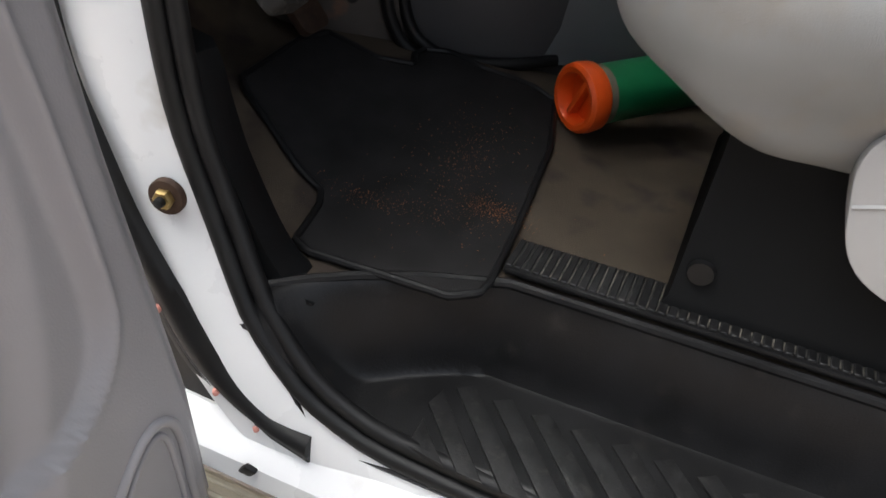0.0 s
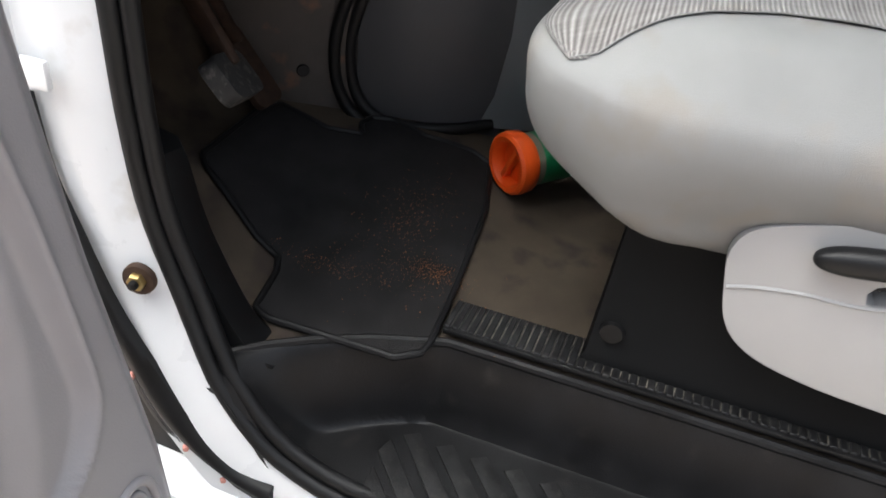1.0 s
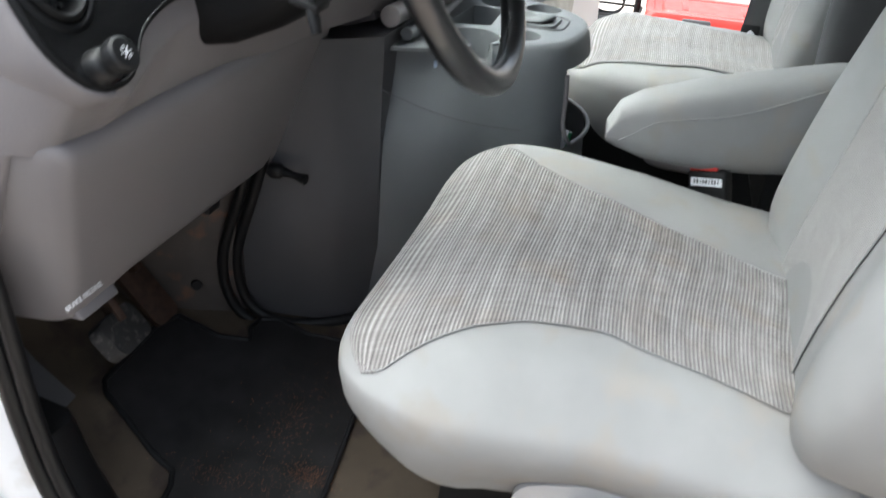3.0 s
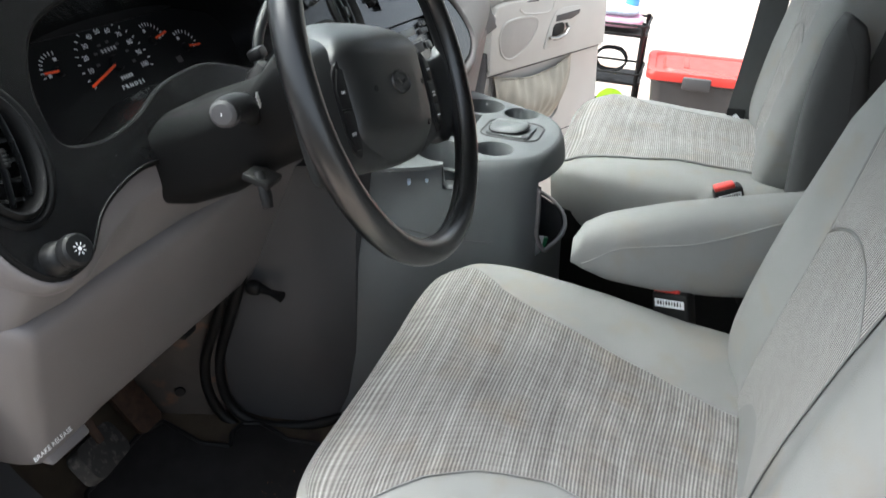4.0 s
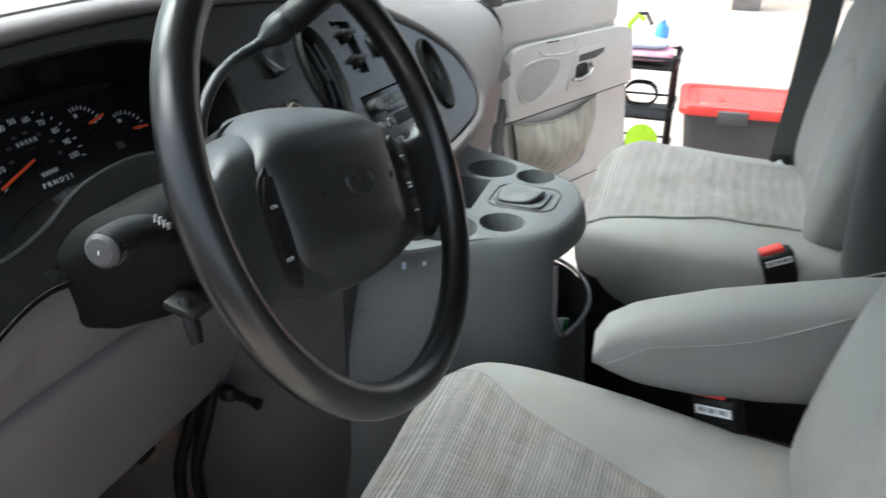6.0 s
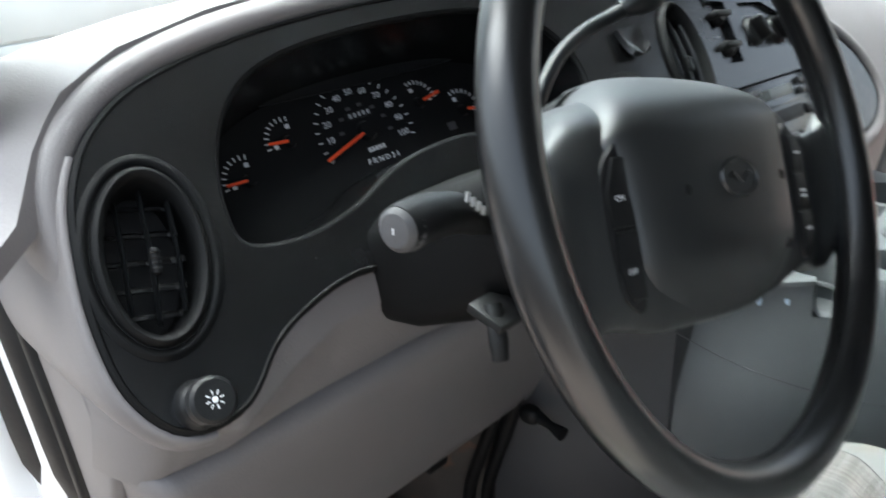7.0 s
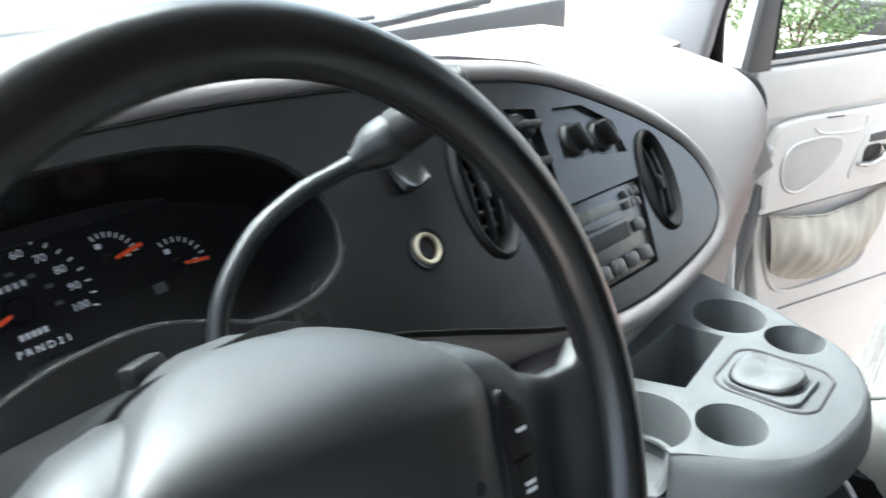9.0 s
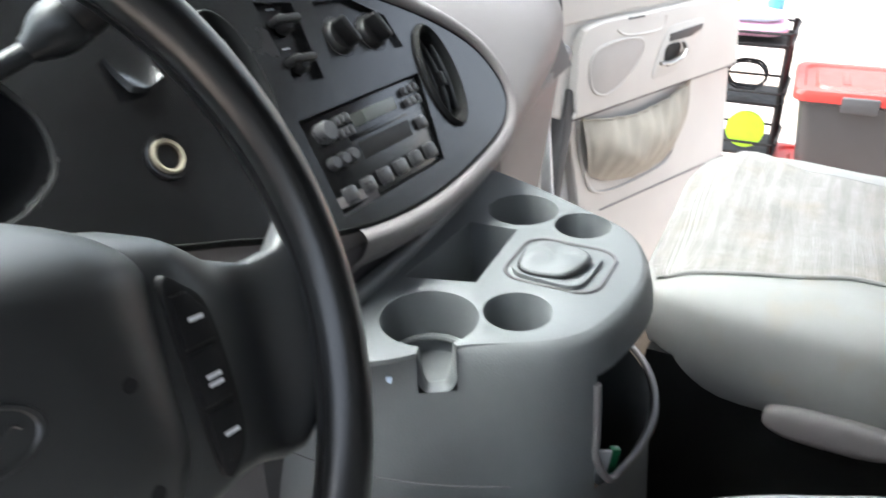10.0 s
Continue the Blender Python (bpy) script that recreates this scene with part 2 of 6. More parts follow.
def bevelled(bm, width, segments=2, angle=30, only=None):
    es = [e for e in (only or bm.edges) if len(e.link_faces) == 2 and e.calc_face_angle(0) > radians(angle)]
    if es and width:
        bmesh.ops.bevel(bm, geom=es, offset=width, segments=segments, profile=0.5, affect="EDGES", clamp_overlap=True)
    return bm


def box(size, m=Matrix(), bevel=0.004, segments=2, bm=None):
    out = bmesh.new()
    bmesh.ops.create_cube(out, size=1, matrix=Matrix.Diagonal((*size, 1)))
    bevelled(out, bevel, segments)
    out.transform(m)
    return join(bm, out)


def join(bm, other):
    if bm is None:
        return other
    me = bpy.data.meshes.new("joined")
    other.to_mesh(me)
    other.free()
    bm.from_mesh(me)
    bpy.data.meshes.remove(me)
    return bm


def between(a, b, size, bevel=0.003, bm=None):
    """A bar of rectangular section from a to b."""
    a, b = Vector(a), Vector(b)
    return box((size[0], size[1], (b - a).length), Matrix.Translation((a + b) / 2) @ (b - a).to_track_quat("Z", "Y").to_matrix().to_4x4(), bevel, 2, bm)


def smooth_loop(pts, n=80, closed=True):
    """Points evenly spaced along a smooth curve through pts."""
    pts = [Vector(p) for p in pts]
    k = len(pts)
    out = []
    for i in range(k if closed else k - 1):
        p0, p1, p2, p3 = (pts[j % k] if closed else pts[min(max(j, 0), k - 1)] for j in (i - 1, i, i + 1, i + 2))
        for s in range(12):
            t = s / 12
            out.append(0.5 * ((2 * p1) + (p2 - p0) * t + (2 * p0 - 5 * p1 + 4 * p2 - p3) * t * t + (3 * p1 - p0 - 3 * p2 + p3) * t ** 3))
    if not closed:
        out.append(pts[-1])
    run = [0.0]
    ends = out + [out[0]] if closed else out
    for a, b in zip(ends, ends[1:]):
        run.append(run[-1] + (b - a).length)
    res = []
    j = 0
    for i in range(n):
        d = run[-1] * i / (n if closed else n - 1)
        while j < len(run) - 2 and run[j + 1] < d:
            j += 1
        f = (d - run[j]) / max(run[j + 1] - run[j], 1e-9)
        res.append(ends[j].lerp(ends[j + 1], min(f, 1)))
    return res


def plate(outline, holes=(), depth=0.01, m=Matrix(), bevel=0.0, segments=2):
    """A flat plate with holes: outline and holes as 2D points; its face at w=0, its back at w=-depth."""
    bm = bmesh.new()
    for loop in (outline, *holes):
        vs = [bm.verts.new((p[0], p[1], 0)) for p in loop]
        for a, b in zip(vs, vs[1:] + vs[:1]):
            bm.edges.new((a, b))
    bmesh.ops.triangle_fill(bm, use_beauty=True, use_dissolve=False, edges=bm.edges[:], normal=(0, 0, 1))
    for f in bm.faces:
        if f.normal.z < 0:
            f.normal_flip()
    r = bmesh.ops.extrude_face_region(bm, geom=bm.faces[:])
    for v in r["geom"]:
        if isinstance(v, bmesh.types.BMVert):
            v.co.z -= depth
    bmesh.ops.recalc_face_normals(bm, faces=bm.faces)
    if bevel:
        es = [e for e in bm.edges if len(e.link_faces) == 2 and e.calc_face_angle(0) > radians(50) and abs(e.verts[0].co.z) < 1e-5 and abs(e.verts[1].co.z) < 1e-5]
        bmesh.ops.bevel(bm, geom=es, offset=bevel, segments=segments, profile=0.5, affect="EDGES", clamp_overlap=True)
    bm.transform(m)
    return bm


def loft(rings, closed=True, caps=True, wrap=False):
    """A skin over rings of equal count."""
    bm = bmesh.new()
    vs = [[bm.verts.new(p) for p in r] for r in rings]
    k = len(rings[0])
    pairs = list(zip(vs, vs[1:])) + ([(vs[-1], vs[0])] if wrap else [])
    for a, b in pairs:
        for i in range(k if closed else k - 1):
            bm.faces.new((a[i], a[(i + 1) % k], b[(i + 1) % k], b[i]))
    if caps and closed and not wrap:
        bm.faces.new(vs[0][::-1])
        bm.faces.new(vs[-1])
    return bm


def tube(path, radius, sides=10, closed=False, flat=1.0, up=None, bm=None):
    """A tube along points; radius a number or a list; flat squeezes it along its second axis."""
    path = [Vector(p) for p in path]
    n = len(path)
    rings = []
    side = None
    for i, p in enumerate(path):
        a = path[(i - 1) % n] if closed or i else p
        b = path[(i + 1) % n] if closed or i < n - 1 else p
        t = (b - a).normalized()
        ref = Vector(up) if up is not None else (side if side is not None else (Vector((0, 0, 1)) if abs(t.z) < 0.9 else Vector((1, 0, 0))))
        if up is None and side is not None:
            s = (side - t * side.dot(t)).normalized()
        else:
            s = t.cross(ref).normalized()
        side = s
        w = t.cross(s)
        r = radius[i] if isinstance(radius, (list, tuple)) else radius
        rings.append([p + s * r * math.cos(2 * math.pi * k / sides) + w * r * flat * math.sin(2 * math.pi * k / sides) for k in range(sides)])
    return join(bm, loft(rings, wrap=closed))


def lathe(profile, m=Matrix(), sides=32, bm=None):
    """A turned form: (radius, height) pairs round z."""
    rings = [[Vector((max(r, 1e-5) * math.cos(2 * math.pi * k / sides), max(r, 1e-5) * math.sin(2 * math.pi * k / sides), z)) for k in range(sides)] for r, z in profile]
    out = loft(rings, caps=False)
    bmesh.ops.remove_doubles(out, verts=out.verts, dist=1e-5)
    out.transform(m)
    return join(bm, out)


def rounded(w, h, r, n=6, cx=0.0, cy=0.0):
    """A rectangle with round corners, as 2D points."""
    out = []
    for sx, sy, a0 in ((1, 1, 0), (-1, 1, 90), (-1, -1, 180), (1, -1, 270)):
        for i in range(n + 1):
            a = radians(a0 + 90 * i / n)
            out.append((cx + sx * (w / 2 - r) + r * math.cos(a), cy + sy * (h / 2 - r) + r * math.sin(a)))
    return out


def oval(w, h, n=48, cx=0.0, cy=0.0, turn=0.0, power=2.0):
    out = []
    c, s = math.cos(radians(turn)), math.sin(radians(turn))
    for i in range(n):
        a = 2 * math.pi * i / n
        x = w / 2 * math.copysign(abs(math.cos(a)) ** (2 / power), math.cos(a))
        y = h / 2 * math.copysign(abs(math.sin(a)) ** (2 / power), math.sin(a))
        out.append((cx + x * c - y * s, cy + x * s + y * c))
    return out


def pillow(size, m=Matrix(), power=(3.0, 3.0), nu=40, nv=20, bm=None, shape=None):
    """A soft cushion: a superellipsoid, its points passed through shape()."""
    def sp(v, p):
        return math.copysign(abs(v) ** (2 / p), v)
    rings = []
    for j in range(1, nv):
        th = -math.pi / 2 + math.pi * j / nv
        rings.append([Vector((size[0] / 2 * sp(math.cos(th), power[1]) * sp(math.cos(2 * math.pi * i / nu), power[0]),
                              size[1] / 2 * sp(math.cos(th), power[1]) * sp(math.sin(2 * math.pi * i / nu), power[0]),
                              size[2] / 2 * sp(math.sin(th), power[1]))) for i in range(nu)])
    out = loft(rings)
    if shape:
        for v in out.verts:
            v.co = shape(v.co)
    out.transform(m)
    return join(bm, out)


def sheet(fn, nu, nv, thick=0.0, uv=None):
    """A grid of fn(s, t), s and t from 0 to 1, given thickness along its normals."""
    bm = bmesh.new()
    vs = [[bm.verts.new(fn(i / nu, j / nv)) for i in range(nu + 1)] for j in range(nv + 1)]
    lay = bm.loops.layers.uv.new("UVMap") if uv else None
    for j in range(nv):
        for i in range(nu):
            f = bm.faces.new((vs[j][i], vs[j][i + 1], vs[j + 1][i + 1], vs[j + 1][i]))
            if uv:
                for lp, (a, b) in zip(f.loops, ((i, j), (i + 1, j), (i + 1, j + 1), (i, j + 1))):
                    lp[lay].uv = uv(a / nu, b / nv)
    if thick:
        bmesh.ops.recalc_face_normals(bm, faces=bm.faces)
        bmesh.ops.solidify(bm, geom=bm.faces[:], thickness=thick)
    return bm


def step01(a, b, x):
    t = min(max((x - a) / (b - a), 0), 1)
    return t * t * (3 - 2 * t)


def lettering(text, size, mat, m, parent=None, name="print", depth=0.0003):
    """Raised print in the built-in font, centred at m."""
    cu = bpy.data.curves.new("letters", "FONT")
    cu.body, cu.size, cu.align_x, cu.align_y, cu.extrude, cu.resolution_u = text, size, "CENTER", "CENTER", depth, 2
    tmp = new("letters", cu)
    me = bpy.data.meshes.new_from_object(tmp.evaluated_get(bpy.context.evaluated_depsgraph_get()))
    bpy.data.objects.remove(tmp)
    bm = bmesh.new()
    bm.from_mesh(me)
    bpy.data.meshes.remove(me)
    bm.transform(m)
    return part(name, bm, mat, parent)


# ---- van shell ----
MID = 0.70          # the van's middle, across
FLOOR = 0.715


def floor_height(x, y):
    rise = 0.085 * step01(0.0, 0.26, x) * step01(-0.12, 0.2, y) + 0.10 * step01(0.2, 0.40, y) * (1 - 0.8 * step01(0.0, 0.26, x))
    toe = 0.45 * step01(0.40, 0.66, y) ** 1.3
    return FLOOR - 0.012 + rise + toe


ground = part("ground", sheet(lambda s, t: Vector((-40 + 80 * s, -40 + 80 * t, 0)), 8, 8), CONCRETE)
tagged(ground, "pale stained concrete driveway", "ground", kind="structure")

X_EDGE = ([-2.5, -0.02, 0.06, 0.12, 0.16, 0.19, 0.22, 0.70], [-0.030, -0.034, -0.066, -0.100, -0.130, -0.160, -0.175, -0.175])


def edge_x(y):
    """The floor's edge at the entry step."""
    return float(np.interp(y, *X_EDGE))


def floor_point(s, t):
    y = -2.4 + 3.06 * t
    a = edge_x(y)
    x = a + (2 * MID - 2 * a) * s
    return Vector((x, y, floor_height(x if s < 0.5 else 2 * MID - x, y)))


floor = part("floor", sheet(floor_point, 90, 160, 0.02), CARPET)
tagged(floor, "worn brown-grey carpet on the van floor", "floor", kind="structure")


def well_point(s, t):
    y = -1.0 + 1.22 * t
    a = edge_x(y)
    out = float(np.interp(y, [-1.0, 0.02, 0.10, 0.16, 0.22], [-0.200, -0.200, -0.200, -0.196, -0.186]))
    a = max(a, out + 0.004)
    x = out + (a - out) * s
    width = 0.028 + 0.02 * step01(0.0, 0.10, y)
    inner = step01(a - width, a - 0.002, x)
    front = step01(0.085, 0.185, y)
    z = 0.60 + 0.108 * (1 - (1 - inner) * (1 - front))
    z -= 0.03 * (1 - step01(0.0, 0.022, x - out))
    return Vector((x, y, z))


def step_side(flip):
    def mirror(v):
        return Vector((2 * MID - v.x, v.y, v.z)) if flip else v
    ob = part("step_well", sheet(lambda s, t: mirror(well_point(s, t)), 50, 170, 0.004), STEP)
    tagged(ob, "black moulded plastic entry step with diagonal tread bars", "step", kind="structure")
    if flip:
        return
    part("step_edge", tube([Vector((edge_x(y) - 0.002, y, 0.7065)) for y in [0.20 - 1.1 * k / 80 for k in range(81)]], 0.0055, 8), STEP, ob)
    for k in range(19):
        if k == 0:
            poly = [(-0.148, 0.016), (-0.188, 0.014), (-0.194, -0.026)]
        elif k == 1:
            poly = [(-0.104, 0.014), (-0.128, 0.020), (-0.195, -0.040), (-0.196, -0.066)]
        else:
            y1 = 0.005 - 0.041 * (k - 2)
            poly = [(-0.083, y1 - 0.018), (-0.094, y1 - 0.001), (-0.196, y1 - 0.089), (-0.196, y1 - 0.117)]
        tread = plate(poly, (), 0.0035, Matrix.Translation((0, 0, 0.6032)), 0.0016)
        part("tread_bar", tread, TREAD, ob)
    part("tread_plate", box((0.060, 0.90, 0.008), pose(0.001, -0.458, 0.7145), 0.003), STEP, ob)
    rib = None
    dust = None
    for k in range(90):
        rib = box((0.052, 0.0078, 0.004), pose(0.001, -0.012 - 0.0097 * k, 0.719), 0.0012, 1, rib)
        dust = box((0.046, 0.0012, 0.002), pose(0.001, -0.01685 - 0.0097 * k, 0.7187), 0, 1, dust)
    tagged(part("rib", rib, TREAD, ob), kind="stuff")
    tagged(part("groove_dust", dust, RIBS, ob, "pale dust in the grooves"), kind="stuff")


step_side(False)
step_side(True)

# door frame: a curve in y and z along the front and the sill of the opening
FRAME_CURVE = [(0.03, 2.04), (0.20, 1.80), (0.315, 1.56), (0.325, 1.44), (0.302, 1.28), (0.292, 1.12), (0.288, 0.95), (0.270, 0.83), (0.215, 0.700), (0.178, 0.648), (0.136, 0.606), (0.083, 0.578), (0.02, 0.563), (-0.15, 0.556), (-0.60, 0.556), (-1.0, 0.556)]


def frame_line(offset, n=90):
    """The opening's edge, moved outwards by offset."""
    pts = smooth_loop([(0, y, z) for y, z in FRAME_CURVE], n, False)
    out = []
    for i, p in enumerate(pts):
        t = (pts[min(i + 1, n - 1)] - pts[max(i - 1, 0)]).normalized()
        nrm = Vector((0, -t.z, t.y))
        out.append(p + nrm * offset)
    return out


def band(x0, o0, x1, o1, thick, flip=False, mat=WHITE, bend=0.0):
    """A strip along the opening from (x0, o0) to (x1, o1), in across and outward metres."""
    a, b = frame_line(o0), frame_line(o1)
    rings = []
    for p, q in zip(a, b):
        r = []
        for k in range(7):
            f = k / 6
            v = p.lerp(q, f)
            v.x = x0 + (x1 - x0) * f + bend * math.sin(math.pi * f) - 0.025 * step01(0.82, 0.60, p.z)
            r.append(v)
        for k in range(6, -1, -1):
            v = r[k].copy()
            v.x += thick
            r.append(v)
        rings.append(r)
    bm = loft(rings)
    if flip:
        bmesh.ops.scale(bm, vec=(-1, 1, 1), verts=bm.verts)
        bmesh.ops.translate(bm, vec=(2 * MID, 0, 0), verts=bm.verts)
    return bm


def seal(x, offset, radius, flip=False, flat=1.0):
    p = frame_line(offset)
    for v in p:
        v.x = x - 0.025 * step01(0.82, 0.60, v.z)
    bm = tube(p, radius, 10, flat=flat)
    if flip:
        bmesh.ops.scale(bm, vec=(-1, 1, 1), verts=bm.verts)
        bmesh.ops.translate(bm, vec=(2 * MID, 0, 0), verts=bm.verts)
    return bm


for flip in (False, True):
    ob = part("door_frame", band(-0.170, -0.012, -0.188, 0.074, 0.03, flip, bend=-0.006), WHITE)
    tagged(ob, "white painted van door frame with chips and grime", "door frame", kind="structure")
    part("weatherstrip", seal(-0.166, -0.017, 0.0095, flip), RUBBER, ob, "black rubber door seal")
    part("weatherstrip", seal(-0.158, -0.033, 0.0090, flip), RUBBER, ob, "black rubber door seal")
    lines = [frame_line(o) for o in (-0.020, -0.008, 0.004, 0.016, 0.022, 0.030, 0.046, 0.060, 0.066)]
    rings = []
    for q in zip(*lines):
        if q[0].z > 1.12:
            k = step01(1.12, 1.26, q[0].z)
            rings.append([Vector((-0.160 - (0.004 + h) * k, v.y, v.z)) for v, h in zip(q, (0.0, 0.014, 0.020, 0.018, 0.012, 0.022, 0.032, 0.030, 0.010))])
    bm = loft(rings, closed=False)
    if flip:
        bmesh.ops.scale(bm, vec=(-1, 1, 1), verts=bm.verts)
        bmesh.ops.translate(bm, vec=(2 * MID, 0, 0), verts=bm.verts)
    part("upper_seal", bm, RUBBER, ob, "wide black rubber seal beside the dashboard", 60)
    kick = [(0.268, 0.915), (0.262, 0.90), (0.250, 0.85), (0.232, 0.80), (0.192, 0.722), (0.150, 0.69)]
    kick = smooth_loop([(0, y, z) for y, z in kick], 24, False)
    rings = []
    for i, v in enumerate(kick):
        f = i / 23
        ring = [(-0.150, v.y + 0.02, v.z), (-0.146, v.y - 0.008, v.z), (-0.115 + 0.01 * f, v.y - 0.014 + 0.01 * f, v.z), (-0.098, v.y + 0.004, v.z), (-0.10, v.y + 0.05, v.z + 0.01)]
        rings.append([Vector((2 * MID - a if flip else a, b, c)) for a, b, c in ring])
    part("inner_trim", loft(rings), BLACK, ob, "black plastic pillar trim", 60)
    if not flip:
        part("dirt", pillow((0.040, 0.030, 0.010), pose(-0.130, 0.176, 0.697, 20, 0, 0), (2.2, 2.2), 24, 8, shape=lambda c: c + Vector((0.003 * math.sin(190 * c.y), 0.004 * math.sin(160 * c.x), 0))), CARPET, ob, "dirt gathered in the corner")

for flip in (False, True):
    x = 2 * MID + 0.195 if flip else -0.195
    ob = part("cowl_side", box((0.03, 0.60, 0.97), pose(x, 0.66, 0.94), 0.006), WHITE)
    tagged(ob, "white van body side ahead of the doors", "wall", kind="structure")
ob = part("cowl_front", box((1.80, 0.04, 1.0), pose(MID, 0.93, 0.96), 0.006), WHITE)
tagged(ob, "white van nose panel", "wall", kind="structure")

# unseen ceiling, linings and rear wall, kept dark to lower the fill light
ceiling = part("ceiling", sheet(lambda s, t: Vector((-0.19 + 1.78 * s, -2.5 + 2.6 * t, 2.02 + 0.06 * math.sin(math.pi * s))), 12, 6, 0.03), LINING)
tagged(ceiling, "unseen van ceiling, dark to cut fill light", "ceiling", kind="structure")
for flip in (False, True):
    x = 2 * MID + 0.19 if flip else -0.19
    ob = part("wall_side", box((0.06, 1.45, 1.55), pose(x, -1.78, 1.28), 0.01), WHITE)
    tagged(ob, "white van body side behind the doors", "wall", kind="structure")
    part("lining", box((0.02, 1.44, 1.30), pose(x + (-0.041 if flip else 0.041), -1.78, 1.36), 0.006), LINING, ob, "added dark lining to cut fill light")
ob = part("wall_rear", box((1.80, 0.06, 1.55), pose(MID, -2.5, 1.28), 0.01), LINING)
tagged(ob, "unseen rear wall of the van, dark to cut fill light", "wall", kind="structure")
ob = part("firewall", box((1.70, 0.03, 0.95), pose(MID, 0.66, 1.05), 0.01), COVER)
tagged(ob, "dark firewall behind the pedals", "wall", kind="structure")

# windshield and its pillars
WS0, WS1 = (0.80, 1.52), (0.10, 2.02)
ws = part("windshield", sheet(lambda s, t: Vector((-0.16 + 1.72 * s, WS0[0] + (WS1[0] - WS0[0]) * t - 0.10 * (2 * s - 1) ** 2, WS0[1] + (WS1[1] - WS0[1]) * t)), 24, 8, 0.004), CLEAR)
tagged(ws, "clear curved windshield", "windshield", kind="structure")
ws.visible_shadow = False
for flip in (False, True):
    sx = -1 if flip else 1
    x = 2 * MID + 0.16 if flip else -0.16
    if flip:
        bm = loft([[Vector((1.50 + dx, y, z)) for dx, y in ((0.03, a), (0.004, a - 0.004), (0.0, a - 0.014), (0.0, b + 0.014), (0.004, b + 0.004), (0.03, b))] for a, b, z in ((0.53, 0.318, 1.36), (0.475, 0.298, 1.44), (0.412, 0.282, 1.534), (0.30, 0.215, 1.70), (0.18, 0.12, 1.86), (0.06, 0.0, 2.02))])
        # sunlight on this pillar comes from the lighter grey
        ob = part("pillar_trim", bm, LITGREY, None, "", 60)
    else:
        ob = part("pillar_trim", tube([(x, 0.56, 1.50), (x + 0.01 * sx, 0.34, 1.72), (x + 0.03 * sx, 0.05, 2.02)], [0.045, 0.04, 0.04], 14, flat=0.7), MIDGREY)
    tagged(ob, "grey windshield pillar trim", "pillar", kind="structure")

# ---- dashboard ----
B0 = Vector((0.35, 0.125, 1.44))
ev = Vector((0, 0.62, 1)).normalized()
eu = Vector((1, -0.07, 0))
eu = (eu - ev * eu.dot(ev)).normalized()
en = eu.cross(ev)
BZ = Matrix((eu, ev, en)).transposed().to_4x4()
BZ.translation = B0


def on_bezel(u, v, w=0.0, turn=0.0):
    return BZ @ pose(u, v, w, 0, 0, turn)


dash = thing("dashboard", (0.5, 0.3, 1.2), "grey moulded van dashboard with a dark oval bezel", "dashboard")
OUTLINE = [(-0.49, -0.078), (-0.511, -0.045), (-0.513, 0.0), (-0.505, 0.045), (-0.491, 0.088), (-0.465, 0.122), (-0.42, 0.147), (-0.34, 0.163), (-0.24, 0.169), (-0.10, 0.166), (0.0, 0.158), (0.11, 0.144), (0.21, 0.126), (0.32, 0.099), (0.43, 0.043), (0.50, -0.005), (0.541, -0.05), (0.553, -0.10), (0.53, -0.13), (0.47, -0.147), (0.33, -0.153), (0.20, -0.131), (0.058, -0.072), (-0.017, -0.045), (-0.15, -0.03), (-0.294, -0.034), (-0.335, -0.031), (-0.371, -0.036), (-0.41, -0.05), (-0.45, -0.08)]
HOOD = [(-0.406, 0.022), (-0.405, 0.055), (-0.392, 0.091), (-0.368, 0.122), (-0.335, 0.141), (-0.282, 0.151), (-0.20, 0.153), (-0.114, 0.147), (-0.055, 0.130), (-0.017, 0.102), (0.0, 0.061), (-0.009, 0.026), (-0.030, 0.011), (-0.055, 0.004), (-0.098, 0.006), (-0.13, 0.02), (-0.17, 0.034), (-0.215, 0.036), (-0.259, 0.030), (-0.303, 0.014), (-0.349, 0.006), (-0.386, 0.010)]
outline = [(p.x, p.y) for p in smooth_loop([(u, v, 0) for u, v in OUTLINE], 280)]
hood = [(p.x, p.y) for p in smooth_loop([(u, v, 0) for u, v in HOOD], 110)]
VENT_L = oval(0.060, 0.108, 48, -0.464, 0.034, -15)
VENT_C = oval(0.058, 0.130, 48, 0.167, 0.028, -9)
VENT_P = oval(0.050, 0.112, 48, 0.444, -0.050, -11)
RADIO = [(0.212, -0.022), (0.411, -0.035), (0.375, -0.130), (0.200, -0.119)]
SWITCH = [(0.240, 0.091), (0.286, 0.080), (0.272, 0.003), (0.234, 0.008)]
CLIMATE = [(0.313, 0.074), (0.365, 0.066), (0.407, 0.036), (0.410, -0.003), (0.294, 0.013)]
bezel = part("bezel", plate(outline, [hood, VENT_L, VENT_C, VENT_P, RADIO, SWITCH, CLIMATE], 0.008, BZ, 0.0), BEZEL, dash, "dark charcoal plastic bezel")
part("bezel_lip", tube([BZ @ Vector((u, v, -0.0045)) for u, v in outline], 0.0042, 10, True), EDGE, bezel)
part("hood_lip", tube([BZ @ Vector((u, v, -0.004)) for u, v in hood], 0.0038, 10, True), EDGE, bezel)


